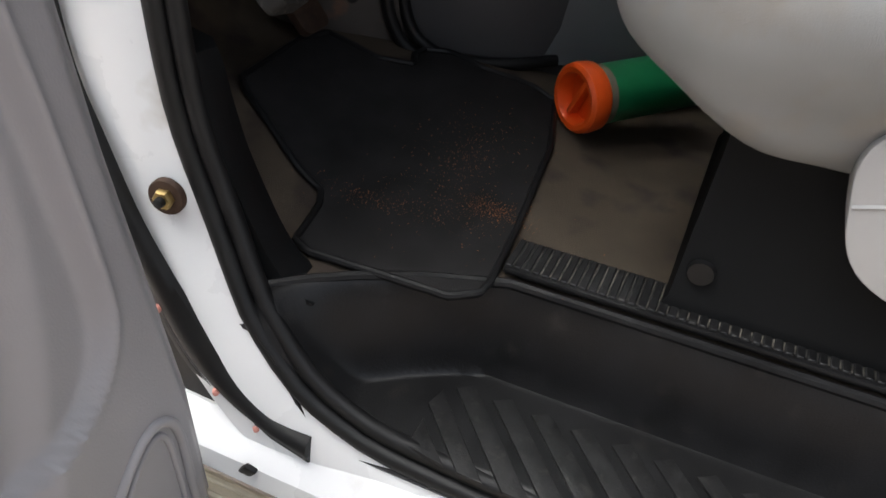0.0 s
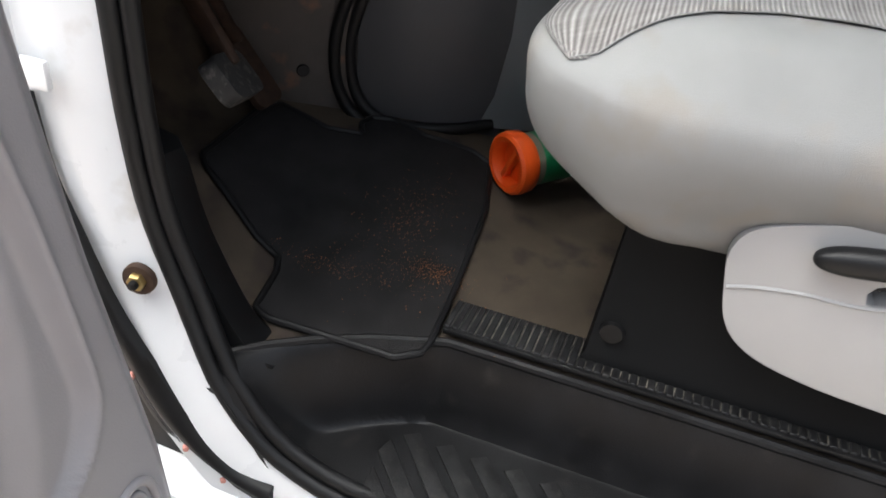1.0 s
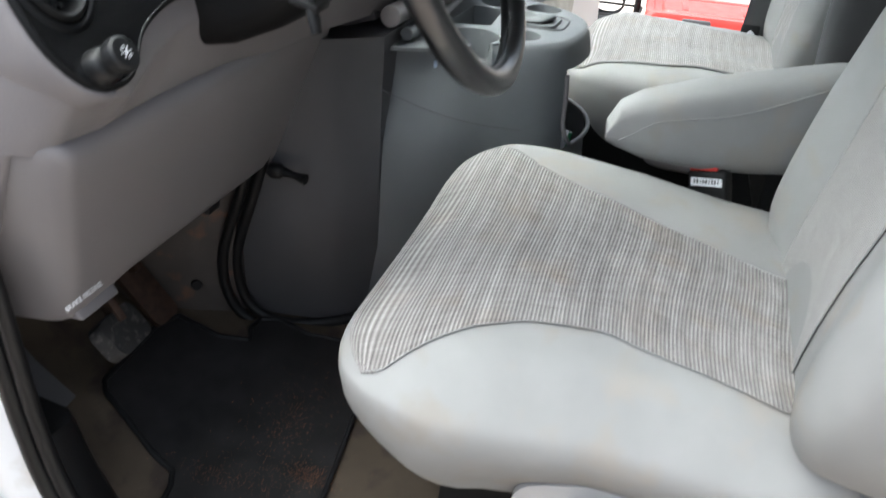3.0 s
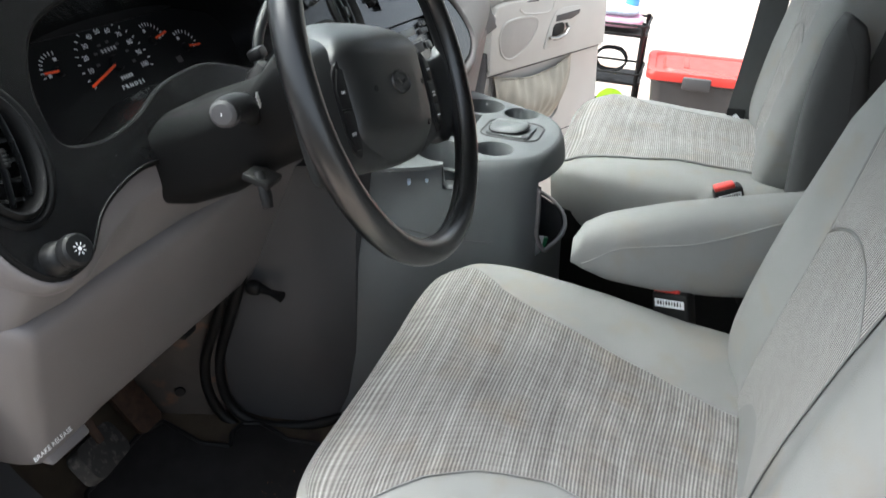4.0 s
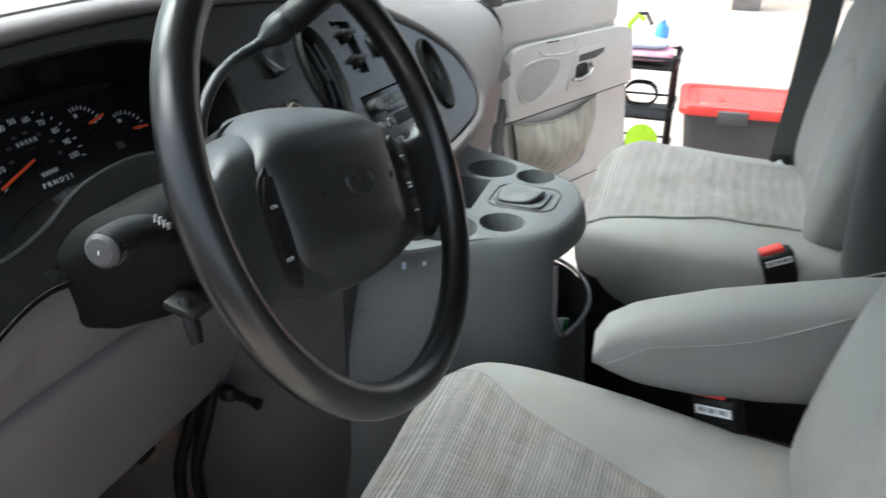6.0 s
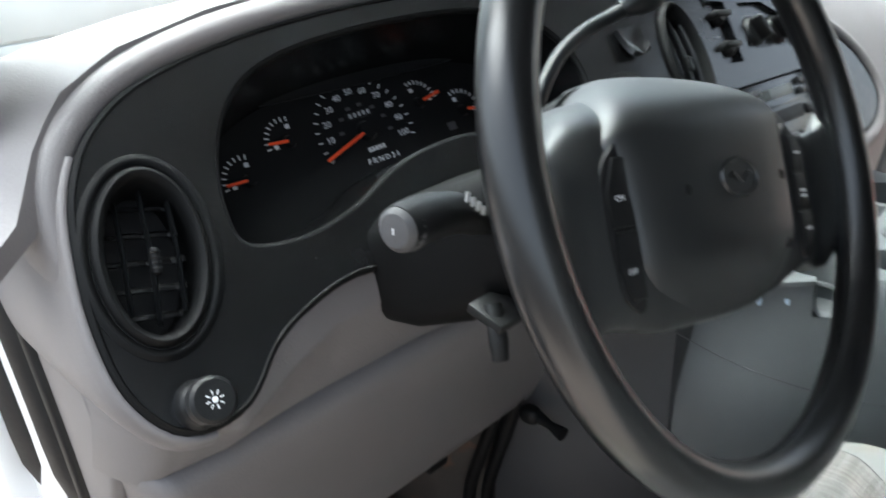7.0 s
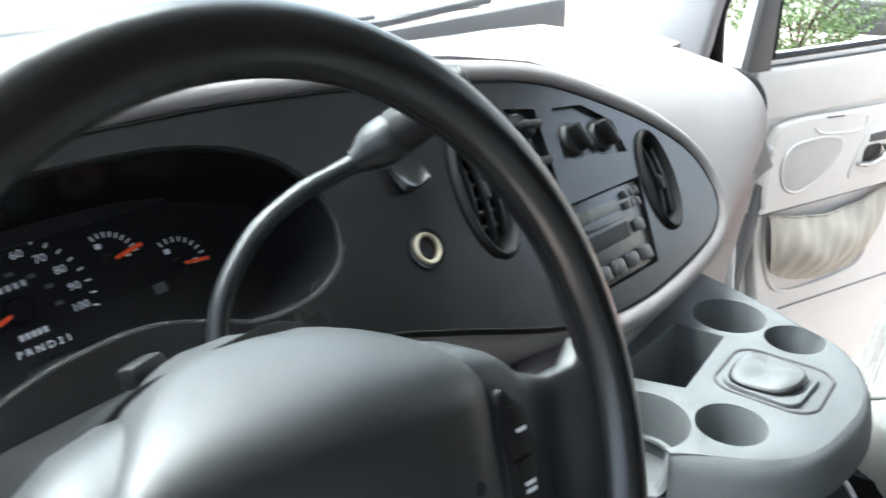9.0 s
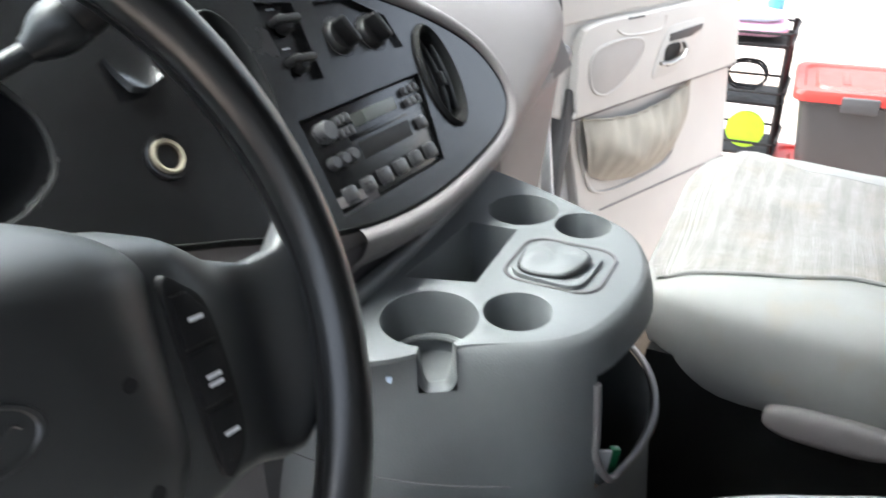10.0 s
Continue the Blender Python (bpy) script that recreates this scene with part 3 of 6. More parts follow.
# instrument cluster: a tunnel from the bezel to the gauge face
hc = Vector((-0.205, 0.078))
face_loop = [(hc.x + (u - hc.x) * 0.96, v + 0.013 * step01(0.075, 0.02, v) - 0.016 * step01(0.09, 0.14, v)) for u, v in hood]
part("cluster_tunnel", loft([[BZ @ Vector((u, v, -0.006)) for u, v in hood], [BZ @ Vector((u, v, -0.079)) for u, v in face_loop]], caps=False), BEZEL, dash)
cluster = part("gauge_panel", plate(face_loop, (), 0.003, on_bezel(0, 0, -0.078)), DIAL, dash, "black gauge panel with white numerals")
part("cluster_brow", plate([(u, v) for u, v in oval(0.32, 0.014, 40, -0.21, 0.134, -2)], (), 0.003, on_bezel(0, 0, -0.0735)), RUBBER, dash)
GW = -0.0775


def gauge(u, v, radius, a0, a1, ticks, needle_to, hub=0.006):
    g = part("gauge", lathe([(0.0, 0.004), (hub * 0.8, 0.004), (hub, 0.0), (hub, -0.002)], on_bezel(u, v, GW), 20), DIAL, cluster)
    n = Vector((needle_to[0] - u, needle_to[1] - v))
    ang = math.degrees(math.atan2(n.y, n.x))
    part("needle", box((n.length, 0.0030, 0.0012), on_bezel(u + n.x * 0.62, v + n.y * 0.62, GW + 0.0035, ang), 0.0004, 1), NEEDLE, g, "orange needle")
    marks = None
    for k in range(ticks):
        a = a0 + (a1 - a0) * k / (ticks - 1)
        r = radius
        marks = box((0.0042, 0.0012, 0.0004), on_bezel(u + r * math.cos(radians(a)), v + r * math.sin(radians(a)), GW + 0.0003, a), 0, 1, marks)
    part("scale", marks, PRINT, g)
    return g


speedo = gauge(-0.217, 0.084, 0.050, 200, -18, 21, (-0.264, 0.070), 0.010)
for k in range(1, 11):
    a = 200 - 21.8 * k
    lettering(str(10 * k), 0.0085, PRINT, on_bezel(-0.217 + 0.0395 * math.cos(radians(a)), 0.084 + 0.0395 * math.sin(radians(a)), GW + 0.0004), speedo, "numeral")
for k in range(1, 8):
    a = 200 - 30 * k
    part("small_numeral", box((0.005, 0.003, 0.0003), on_bezel(-0.217 + 0.026 * math.cos(radians(a)), 0.084 + 0.026 * math.sin(radians(a)), GW + 0.0003), 0, 1), COVER, speedo)
for u, v, w in ((-0.217, 0.101, 0.028), (-0.215, 0.066, 0.022)):
    ob = part("counter_window", plate(rounded(w, 0.007, 0.001, 2, u, v), (), 0.0006, on_bezel(0, 0, GW + 0.0006)), BLACK, speedo)
    for k in range(5):
        part("digit_bar", box((0.0026, 0.0042, 0.0003), on_bezel(u - w * 0.36 + w * 0.18 * k, v, GW + 0.0009), 0, 1), SILVER, ob)
lettering("P R N D 2 1", 0.0072, PRINT, on_bezel(-0.212, 0.055, GW + 0.0004, -2), speedo, "gear_print")
for u, v, to, a0, a1 in ((-0.294, 0.096, (-0.313, 0.098), 185, 75), (-0.344, 0.075, (-0.363, 0.076), 185, 75), (-0.147, 0.094, (-0.124, 0.098), 105, 5), (-0.100, 0.073, (-0.079, 0.070), 110, -5)):
    g = gauge(u, v, 0.021, a0, a1, 9, to)
    for a in (a0, a1):
        part("scale_letter", box((0.004, 0.004, 0.0003), on_bezel(u + 0.014 * math.cos(radians(a)), v + 0.014 * math.sin(radians(a)), GW + 0.0003), 0, 1), PRINT, g)
part("warning_symbol", box((0.010, 0.008, 0.0003), on_bezel(-0.122, 0.062, GW + 0.0003), 0.001, 1), COVER, cluster)


# vents
def vent(u, v, w, h, turn, bars, fins, ridge):
    """Oval vent: stepped rim, upright slats in front, scalloped cross fins behind."""
    rim = part("vent", loft([[BZ @ Vector((a, b, z)) for a, b in oval(w + dw, h + dw, 56, u, v, turn)] for dw, z in ((0.014, 0.0005), (0.011, 0.0045), (0.006, 0.0060), (0.001, 0.0045), (-0.004, -0.002), (-0.010, -0.036))], caps=False), EDGE, dash, "black oval air vent", 60)
    if ridge:
        part("outer_ridge", loft([[BZ @ Vector((a, b, z)) for a, b in oval(w + dw, h + dw, 56, u, v, turn)] for dw, z in ((0.032, 0.0002), (0.029, 0.0010), (0.026, 0.0022), (0.023, 0.0026), (0.020, 0.0020), (0.016, 0.0002))], caps=False), EDGE, rim, "", 80)
    part("backing", plate(oval(w - 0.008, h - 0.008, 40, u, v, turn), (), 0.002, on_bezel(0, 0, -0.036)), RUBBER, rim)
    c, s = math.cos(radians(turn)), math.sin(radians(turn))
    for k in range(bars):
        x = (k - (bars - 1) / 2) * (w * 0.86 / bars)
        hh = h * 0.84 * math.sqrt(max(1 - (2 * x / w) ** 2, 0.05))
        pts = [BZ @ Vector((u + x * c - y * s, v + x * s + y * c, -0.004 - 0.010 * (2 * y / h) ** 2)) for y in [hh * (q / 12 - 0.5) for q in range(13)]]
        part("slat", tube(pts, 0.0050, 8, flat=0.26, up=BZ.to_3x3() @ Vector((c, s, 0))), WHEEL, rim)
    for k in range(fins):
        y = (k - (fins - 1) / 2) * (h * 0.86 / fins)
        ww = w * 0.84 * math.sqrt(max(1 - (2 * y / h) ** 2, 0.05))
        pts = [BZ @ Vector((u + x * c - y * s, v + x * s + y * c, -0.021 + 0.003 * abs(math.sin(math.pi * x / (w * 0.27))))) for x in [ww * (q / 16 - 0.5) for q in range(17)]]
        part("fin", tube(pts, 0.0034, 6, flat=0.5), BLACK, rim)
    tab = part("thumb_tab", box((0.006, 0.018, 0.008), on_bezel(u, v - 0.004, 0.0, turn), 0.002, 2), BLACK, rim)
    for k in range(4):
        part("grip_ridge", box((0.0066, 0.0012, 0.0012), on_bezel(u - s * (k - 1.5) * 0.0036, v - 0.004 + c * (k - 1.5) * 0.0036, 0.0042, turn), 0.0003, 1), WHEEL, tab)


vent(-0.464, 0.034, 0.060, 0.108, -15, 3, 5, True)
vent(0.167, 0.028, 0.058, 0.130, -9, 3, 8, False)
vent(0.444, -0.050, 0.050, 0.112, -11, 3, 8, False)

# ignition lock and the trim tab beside it
ign = part("ignition_lock", lathe([(0.0, -0.012), (0.0100, -0.012), (0.0108, 0.004), (0.0132, 0.0048), (0.0145, 0.002), (0.0145, -0.006)], on_bezel(0.070, 0.0), 28), CREAM, dash, "pale plastic ring of the ignition lock")
part("keyhole", lathe([(0.0, -0.003), (0.0102, -0.0025), (0.0106, 0.0)], on_bezel(0.070, 0.0, 0.001), 20), RUST, ign)
part("lock_ring", lathe([(0.0145, 0.002), (0.0185, 0.003), (0.019, -0.002)], on_bezel(0.070, 0.0), 28), BEZEL, ign)
part("trim_tab", sheet(lambda s, t: BZ @ Vector((0.066 + 0.036 * s + 0.003 * (0.5 - s) * t, 0.084 - 0.031 * t - 0.0035 * math.sin(math.pi * s) * t, 0.0012 + 0.008 * t ** 2.2 - 0.0035 * t * math.sin(math.pi * s))), 14, 14, -0.006), BEZEL, dash, "dark scooped trim tab", 60)

# headlamp knob
kn = part("headlamp_knob", lathe([(0.0, 0.0363), (0.0125, 0.0362), (0.0148, 0.034), (0.0155, 0.029), (0.0150, 0.024), (0.0125, 0.0225), (0.0085, 0.022), (0.0085, 0.016), (0.0125, 0.0145), (0.0155, 0.010), (0.0165, 0.0)], on_bezel(-0.478, -0.066), 32), BLACK, dash, "black round headlamp knob")
sym = lathe([(0.0, 0.0366), (0.0020, 0.0366)], on_bezel(-0.478, -0.066), 12)
for k in range(8):
    a = 45 * k
    sym = box((0.0026, 0.0008, 0.0004), on_bezel(-0.478 + 0.0046 * math.cos(radians(a)), -0.066 + 0.0046 * math.sin(radians(a)), 0.0366, a), 0, 1, sym)
part("lamp_symbol", sym, PRINT, kn)


# radio
def quad(q, s, t):
    a, b, c, d = (Vector((*p, 0)) for p in q)
    return a.lerp(b, s).lerp(d.lerp(c, s), t)


def skew_plate(q, s0, s1, t0, t1, w, depth, bevel):
    pts = [quad(q, s, t) for s, t in ((s0, t0), (s1, t0), (s1, t1), (s0, t1))]
    return plate([(p.x, p.y) for p in pts], (), depth, on_bezel(0, 0, w), bevel)


radio = part("radio", skew_plate(RADIO, 0.012, 0.988, 0.02, 0.98, -0.004, 0.03, 0.002), BEZEL, dash, "black cassette radio")
part("display", skew_plate(RADIO, 0.36, 0.74, 0.13, 0.27, -0.0034, 0.002, 0.0005), LCD, radio)
part("tape_slot", skew_plate(RADIO, 0.34, 0.80, 0.42, 0.60, -0.0033, 0.002, 0.0008), RUBBER, radio)
part("face_strip", skew_plate(RADIO, 0.30, 0.80, 0.33, 0.38, -0.002, 0.003, 0.001), BEZEL, radio)
p = quad(RADIO, 0.12, 0.20)
part("volume_knob", lathe([(0.0, 0.014), (0.009, 0.014), (0.0105, 0.011), (0.011, 0.0)], on_bezel(p.x, p.y, -0.004), 24), KEYCAP, radio)
for k in range(3):
    for r in range(2):
        p = quad(RADIO, 0.235 + 0.04 * k, 0.14 + 0.13 * r)
        part("button", box((0.006, 0.009, 0.006), on_bezel(p.x, p.y, -0.002, -5), 0.0012, 2), KEYCAP, radio)
        p = quad(RADIO, 0.83 + 0.05 * k, 0.13 + 0.13 * r)
        part("button", box((0.007, 0.009, 0.006), on_bezel(p.x, p.y, -0.002, -5), 0.0012, 2), KEYCAP, radio)
for k in range(6):
    p = quad(RADIO, 0.12 + 0.155 * k, 0.84)
    part("preset_button", box((0.017, 0.016, 0.009), on_bezel(p.x, p.y, -0.002, -5), 0.003, 2), KEYCAP, radio)
for k in range(3):
    p = quad(RADIO, 0.10 + 0.075 * k, 0.50)
    part("button", lathe([(0.0, 0.008), (0.0055, 0.008), (0.0065, 0.005), (0.0068, 0.0)], on_bezel(p.x, p.y, -0.004), 16), KEYCAP, radio)
part("button", box((0.016, 0.014, 0.006), on_bezel(*quad(RADIO, 0.90, 0.52).xy, -0.002, -5), 0.003, 2), KEYCAP, radio)
# climate knobs and blower switches
cl = part("climate_panel", plate(CLIMATE, (), 0.02, on_bezel(0, 0, -0.006)), BEZEL, dash, "dark climate control panel")
for u, v in ((0.330, 0.034), (0.380, 0.026)):
    k = part("knob", lathe([(0.0, 0.006), (0.016, 0.006), (0.0185, 0.003), (0.019, 0.0)], on_bezel(u, v, -0.006), 28), BLACK, cl)
    part("grip", box((0.009, 0.031, 0.018), on_bezel(u, v, 0.006, 15), 0.003, 2), BLACK, k)
    part("dial_print", lathe([(0.0205, 0.0004), (0.0215, 0.0004)], on_bezel(u, v, -0.0055), 28), COVER, k)
sw = part("switch_panel", plate(SWITCH, (), 0.02, on_bezel(0, 0, -0.008)), BEZEL, dash, "dark panel with two slider switches")
for u, v in ((0.263, 0.066), (0.255, 0.027)):
    k = part("switch", box((0.032, 0.008, 0.016), on_bezel(u, v, 0.002, -8), 0.003, 2), BLACK, sw)
    part("cap", lathe([(0.0, 0.012), (0.007, 0.011), (0.010, 0.006), (0.010, 0.0)], on_bezel(u, v - 0.002, -0.006), 20), BLACK, k)
    part("mark", box((0.010, 0.0015, 0.0004), on_bezel(u, v + 0.016, -0.0076, -8), 0, 1), SILVER, k)


# ---- grey dash body round the bezel ----
def offset_outline(d, w, i0=0, i1=None):
    n = len(outline)
    pts = []
    for i in range(i0, n if i1 is None else i1):
        u, v = outline[i % n]
        a, b = Vector(outline[(i - 6) % n]), Vector(outline[(i + 6) % n])
        t = (b - a).normalized()
        pts.append(BZ @ Vector((u - t.y * d, v + t.x * d, w)))
    return pts


def index_near(u, v):
    return min(range(len(outline)), key=lambda i: (outline[i][0] - u) ** 2 + (outline[i][1] - v) ** 2)


i_low = index_near(0.20, -0.131)


def lip_ring(d, w, first, last, wide):
    """The bezel's outline pushed outwards; wide rims narrow towards the driver's end."""
    pts, n = [], len(outline)
    for i in range(first, last):
        (u0, v0), (u, v), (u1, v1) = outline[(i - 4) % n], outline[i % n], outline[(i + 4) % n]
        t = Vector((u1 - u0, v1 - v0)).normalized()
        k = 1.0 if u > -0.45 or not wide else 0.30 + 0.70 * step01(0.0, 0.12, v)
        pts.append(BZ @ Vector((u - t.y * d * k, v + t.x * d * k, (w if k > 0.99 else w * (0.6 + 0.4 * k) - 0.004 * (1 - k)) - (0.014 * (1 - step01(first, first + 34, i)) if wide else 0.0))))
    return pts


part("pad_rim", loft([lip_ring(d, w, index_near(-0.514, -0.01), i_low, True) for d, w in ((0.001, -0.010), (0.003, -0.001), (0.007, 0.003), (0.012, 0.0048), (0.018, 0.004), (0.024, -0.001), (0.029, -0.010), (0.033, -0.025), (0.035, -0.05))], closed=False), GREY, dash, "grey padded rim round the bezel", 85)
def end_ring(d, w, x, y):
    """Outline of the driver's end of the bezel, carried forward along the door side."""
    a, b = index_near(-0.475, -0.084), index_near(-0.475, 0.112)
    pts = []
    for p in lip_ring(d, w, a - len(outline) if a > b else a, b, False):
        top = step01(1.47, 1.56, p.z)
        pts.append(p + Vector((x * (1 - top), y, -0.22 * y * top)))
    return pts


part("end_wrap", loft([end_ring(*q) for q in ((0.001, -0.012, 0, 0), (0.003, -0.004, 0, 0), (0.006, -0.002, 0, 0), (0.009, -0.005, 0, 0), (0.011, -0.012, 0, 0), (0.012, -0.020, -0.001, 0), (0.012, -0.020, -0.0025, 0.02), (0.012, -0.020, -0.0035, 0.05), (0.012, -0.020, -0.0035, 0.09), (0.012, -0.020, -0.003, 0.15))], closed=False), GREY, dash, "grey rounded end of the dashboard", 85)
# thin black strip drawn for the shadowed gap round the bezel
part("rim_shadow_gap", loft([lip_ring(d, w, 0, len(outline) + 1, False) for d, w in ((-0.0010, 0.0), (0.0003, 0.0012), (0.0018, -0.001))], closed=False), EDGE, bezel, "", 85)

TOPV = ([-0.56, -0.515, -0.49, -0.465, -0.42, -0.34, -0.24, -0.10, 0.0, 0.11, 0.21, 0.32, 0.43, 0.50, 0.60, 1.1], [0.03, 0.06, 0.10, 0.130, 0.152, 0.168, 0.174, 0.171, 0.164, 0.150, 0.132, 0.105, 0.06, 0.03, 0.02, 0.02])


def dash_top(s, t):
    x = -0.196 + 1.563 * s
    u = x - 0.35
    near = BZ @ Vector((u, float(np.interp(u, *TOPV)) + 0.014, -0.016))
    f = step01(0.30, 1.00, u)
    near = near.lerp(Vector((x, 0.30, 1.462)), f)
    far_y = 0.74 - 0.14 * (2 * s - 1) ** 2
    y = near.y + (far_y - near.y) * t
    z = near.z + (1.50 - 0.025 * f - near.z) * t + 0.016 * math.sin(math.pi * min(t * 1.3, 1))
    return Vector((x, y, z))


part("dash_top", sheet(dash_top, 110, 24, -0.015), GREY, dash, "grey dashboard top under the windshield", 85)
# slotted defroster grille at the driver's corner
gr = part("defroster_grille", tube([dash_top(0.026 + 0.040 * f, 0.07 + 0.13 * f) + Vector((0, 0, 0.0015)) for f in [k / 15 for k in range(16)]], [0.003 + 0.006 * math.sin(math.pi * min(1, 0.35 + 0.65 * (1 - k / 15))) for k in range(16)], 10, flat=0.25), GREY, dash)
for k in range(3):
    part("slot", tube([dash_top(0.0245 + 0.0015 * k + 0.038 * f, 0.078 + 0.006 * k + 0.11 * f) + Vector((0, 0, 0.0045)) for f in [q / 11 for q in range(12)]], 0.0016, 6), RUBBER, gr)

# passenger bulge: a skin from the bezel's end to a round end face
i_a, i_b = index_near(0.21, 0.126), index_near(0.33, -0.153)
start = offset_outline(0.031, -0.022, i_a, i_b)
END = smooth_loop([(1.36, 0.44, 1.482), (1.36, 0.32, 1.472), (1.36, 0.245, 1.455), (1.36, 0.185, 1.438), (1.36, 0.142, 1.405), (1.36, 0.122, 1.36), (1.36, 0.122, 1.315), (1.36, 0.135, 1.285), (1.36, 0.20, 1.27)], len(start), False)
rings = []
for k in range(15):
    f = k / 14
    rings.append([a.lerp(b, f) + Vector((0, -0.010, 0.012)) * math.sin(math.pi * f) for a, b in zip(start, END)])
rings.append([v + Vector((0.012, 0.012, -0.006)) for v in END])
part("airbag_bulge", loft(rings, closed=False), GREY, dash, "grey rounded passenger dash pad")
ev_end = part("side_vent", tube([Vector((1.372, 0.20 + 0.062 * math.cos(a), 1.37 + 0.062 * math.sin(a))) for a in [2 * math.pi * k / 32 for k in range(32)]], 0.010, 8, True), BLACK, dash, "black round side vent")
part("vent_backing", lathe([(0.0, 0.0), (0.066, 0.0), (0.066, -0.01)], pose(1.368, 0.20, 1.37, 0, 90, 0), 32), RUBBER, ev_end)
for k in range(4):
    part("slat", box((0.008, 0.10, 0.004), pose(1.374, 0.20, 1.335 + 0.023 * k), 0.001, 1), BLACK, ev_end)


def prism(profile, x0, x1, bevel=0.006, segments=3):
    bm = bmesh.new()
    a = [bm.verts.new((x0, y, z)) for y, z in profile]
    b = [bm.verts.new((x1, y, z)) for y, z in profile]
    bm.faces.new(a)
    bm.faces.new(b[::-1])
    for i in range(len(profile)):
        j = (i + 1) % len(profile)
        bm.faces.new((a[i], b[i], b[j], a[j]))
    bmesh.ops.recalc_face_normals(bm, faces=bm.faces)
    return bevelled(bm, bevel, segments, 20)


# panels under the bezel and by the driver's knees
def ledge_y(x):
    return float(np.interp(x, [-0.2, 0.1, 0.35, 0.60], [0.166, 0.158, 0.125, 0.065]))


def dash_face(s, t):
    """Grey face behind the bezel's lower edge, turning away at the door."""
    x = -0.170 + 0.78 * s ** 1.6
    u = x - 0.35
    low_v = float(np.interp(u, [-0.55, -0.50, -0.45, -0.40, -0.33, -0.02, 0.06, 0.2, 0.35], [-0.02, -0.04, -0.06, -0.035, -0.01, -0.02, -0.045, -0.10, -0.12]))
    top = BZ @ Vector((u, low_v, -0.007))
    mid = BZ @ Vector((u, min(low_v - 0.035, -0.055), -0.008))
    low = Vector((x, ledge_y(x), 1.292))
    p = top.lerp(mid, t / 0.55) if t < 0.55 else mid.lerp(low, (t - 0.55) / 0.45)
    q = top.lerp(mid, min(1.0, t / 0.85)).lerp(low, t * t)
    p = p.lerp(q, 0.5)
    back = max(0.0, -0.146 - x) / 0.030
    return p + Vector((0, 0.085 * back ** 2.2, 0))


part("under_bezel_panel", sheet(dash_face, 120, 40, -0.004), GREY, dash, "grey panel round the end of the bezel", 85)
part("panel_seam", tube([dash_face(((x + 0.170) / 0.78) ** (1 / 1.6), t) + Vector((0, -0.0004, 0)) for x, t in ((-0.106, 0.80), (-0.106, 0.86), (-0.106, 0.93), (-0.106, 0.99))], 0.0009, 6), RUBBER, dash)
def knee_ring(k):
    """Cross-section of the knee panel; the first rings turn back along the door side."""
    prof = ((0.30, 1.306), (0.175, 1.306), (0.158, 1.304), (0.148, 1.299), (0.143, 1.291), (0.143, 1.282), (0.152, 1.255), (0.175, 1.19), (0.198, 1.125), (0.212, 1.090), (0.218, 1.080), (0.228, 1.075), (0.245, 1.076), (0.30, 1.090))
    out = []
    for y, z in prof:
        edge = -0.156 + 0.044 * step01(1.32, 1.06, z)
        dx, dy = ((-0.016, 0.17), (-0.013, 0.12), (-0.009, 0.05), (-0.004, 0.018), (0.001, 0.006), (0.006, 0.0015), (0.014, 0.0), (0.10, 0.0), (0.25, -0.002), (0.40, -0.004), (0.53, -0.006))[k]
        drop = 0.010 * step01(1.14, 1.09, z) if k <= 6 else 0.0
        out.append(Vector((min(edge + dx, 0.385), min(y + dy + 0.3 * drop, 0.42), z - drop)))
    return out


part("knee_panel", loft([knee_ring(k) for k in range(11)]), GREY, dash, "grey lower panel over the pedals", 50)
part("side_cheek", prism([(0.185, 1.30), (0.200, 1.36), (0.240, 1.45), (0.275, 1.515), (0.60, 1.50), (0.60, 1.02), (0.34, 1.03), (0.30, 1.10)], -0.169, -0.140, 0.008), GREY, dash, "grey end of the dashboard")
part("release_handle", prism([(0.209, 1.068), (0.222, 1.086), (0.26, 1.090), (0.255, 1.065)], -0.108, -0.045, 0.004), GREY, dash, "grey brake release handle")
lettering("BRAKE RELEASE", 0.0080, PRINT, Matrix.Translation((-0.104, 0.2045, 1.1005)) @ pose(0, 0, 0, 68, 0, 0), dash, "brake_print")
part("seam", tube([(0.10, 0.1425, 1.284), (0.13, 0.1465, 1.271), (0.19, 0.1475, 1.268), (0.235, 0.1445, 1.276), (0.262, 0.1415, 1.290)], 0.0014, 6), GREY, dash)
part("ledge_gap", tube([(x, ledge_y(x) + 0.001, 1.3062) for x in [-0.150 + 0.225 * k / 20 for k in range(21)]], 0.0022, 6), RUBBER, dash)
# ledges below the radio
def rail(y0, z0, r, x0, x1, dy):
    pts = [(x0 + (x1 - x0) * f, y0 + dy * f * f, z0 - 0.012 * math.sin(math.pi * f)) for f in [k / 20 for k in range(21)]]
    return tube(pts, r, 12)
part("lower_ledge", rail(0.068, 1.293, 0.016, 0.44, 1.375, 0.055), GREY, dash, "grey ledge under the radio")
part("lower_rail", rail(0.052, 1.262, 0.010, 0.47, 0.95, 0.02), MIDGREY, dash)
part("glovebox", prism([(0.118, 1.282), (0.155, 1.02), (0.45, 1.02), (0.45, 1.28)], 0.93, 1.36, 0.012), GREY, dash, "grey glovebox door")
part("dash_core", prism([(0.09, 1.285), (0.14, 1.40), (0.30, 1.46), (0.60, 1.46), (0.60, 1.12), (0.30, 1.12), (0.20, 1.25)], 0.44, 1.33, 0.004), COVER, dash)
part("dash_core", prism([(0.36, 1.30), (0.36, 1.47), (0.60, 1.47), (0.60, 1.10), (0.36, 1.10)], -0.15, 0.44, 0.004), COVER, dash)

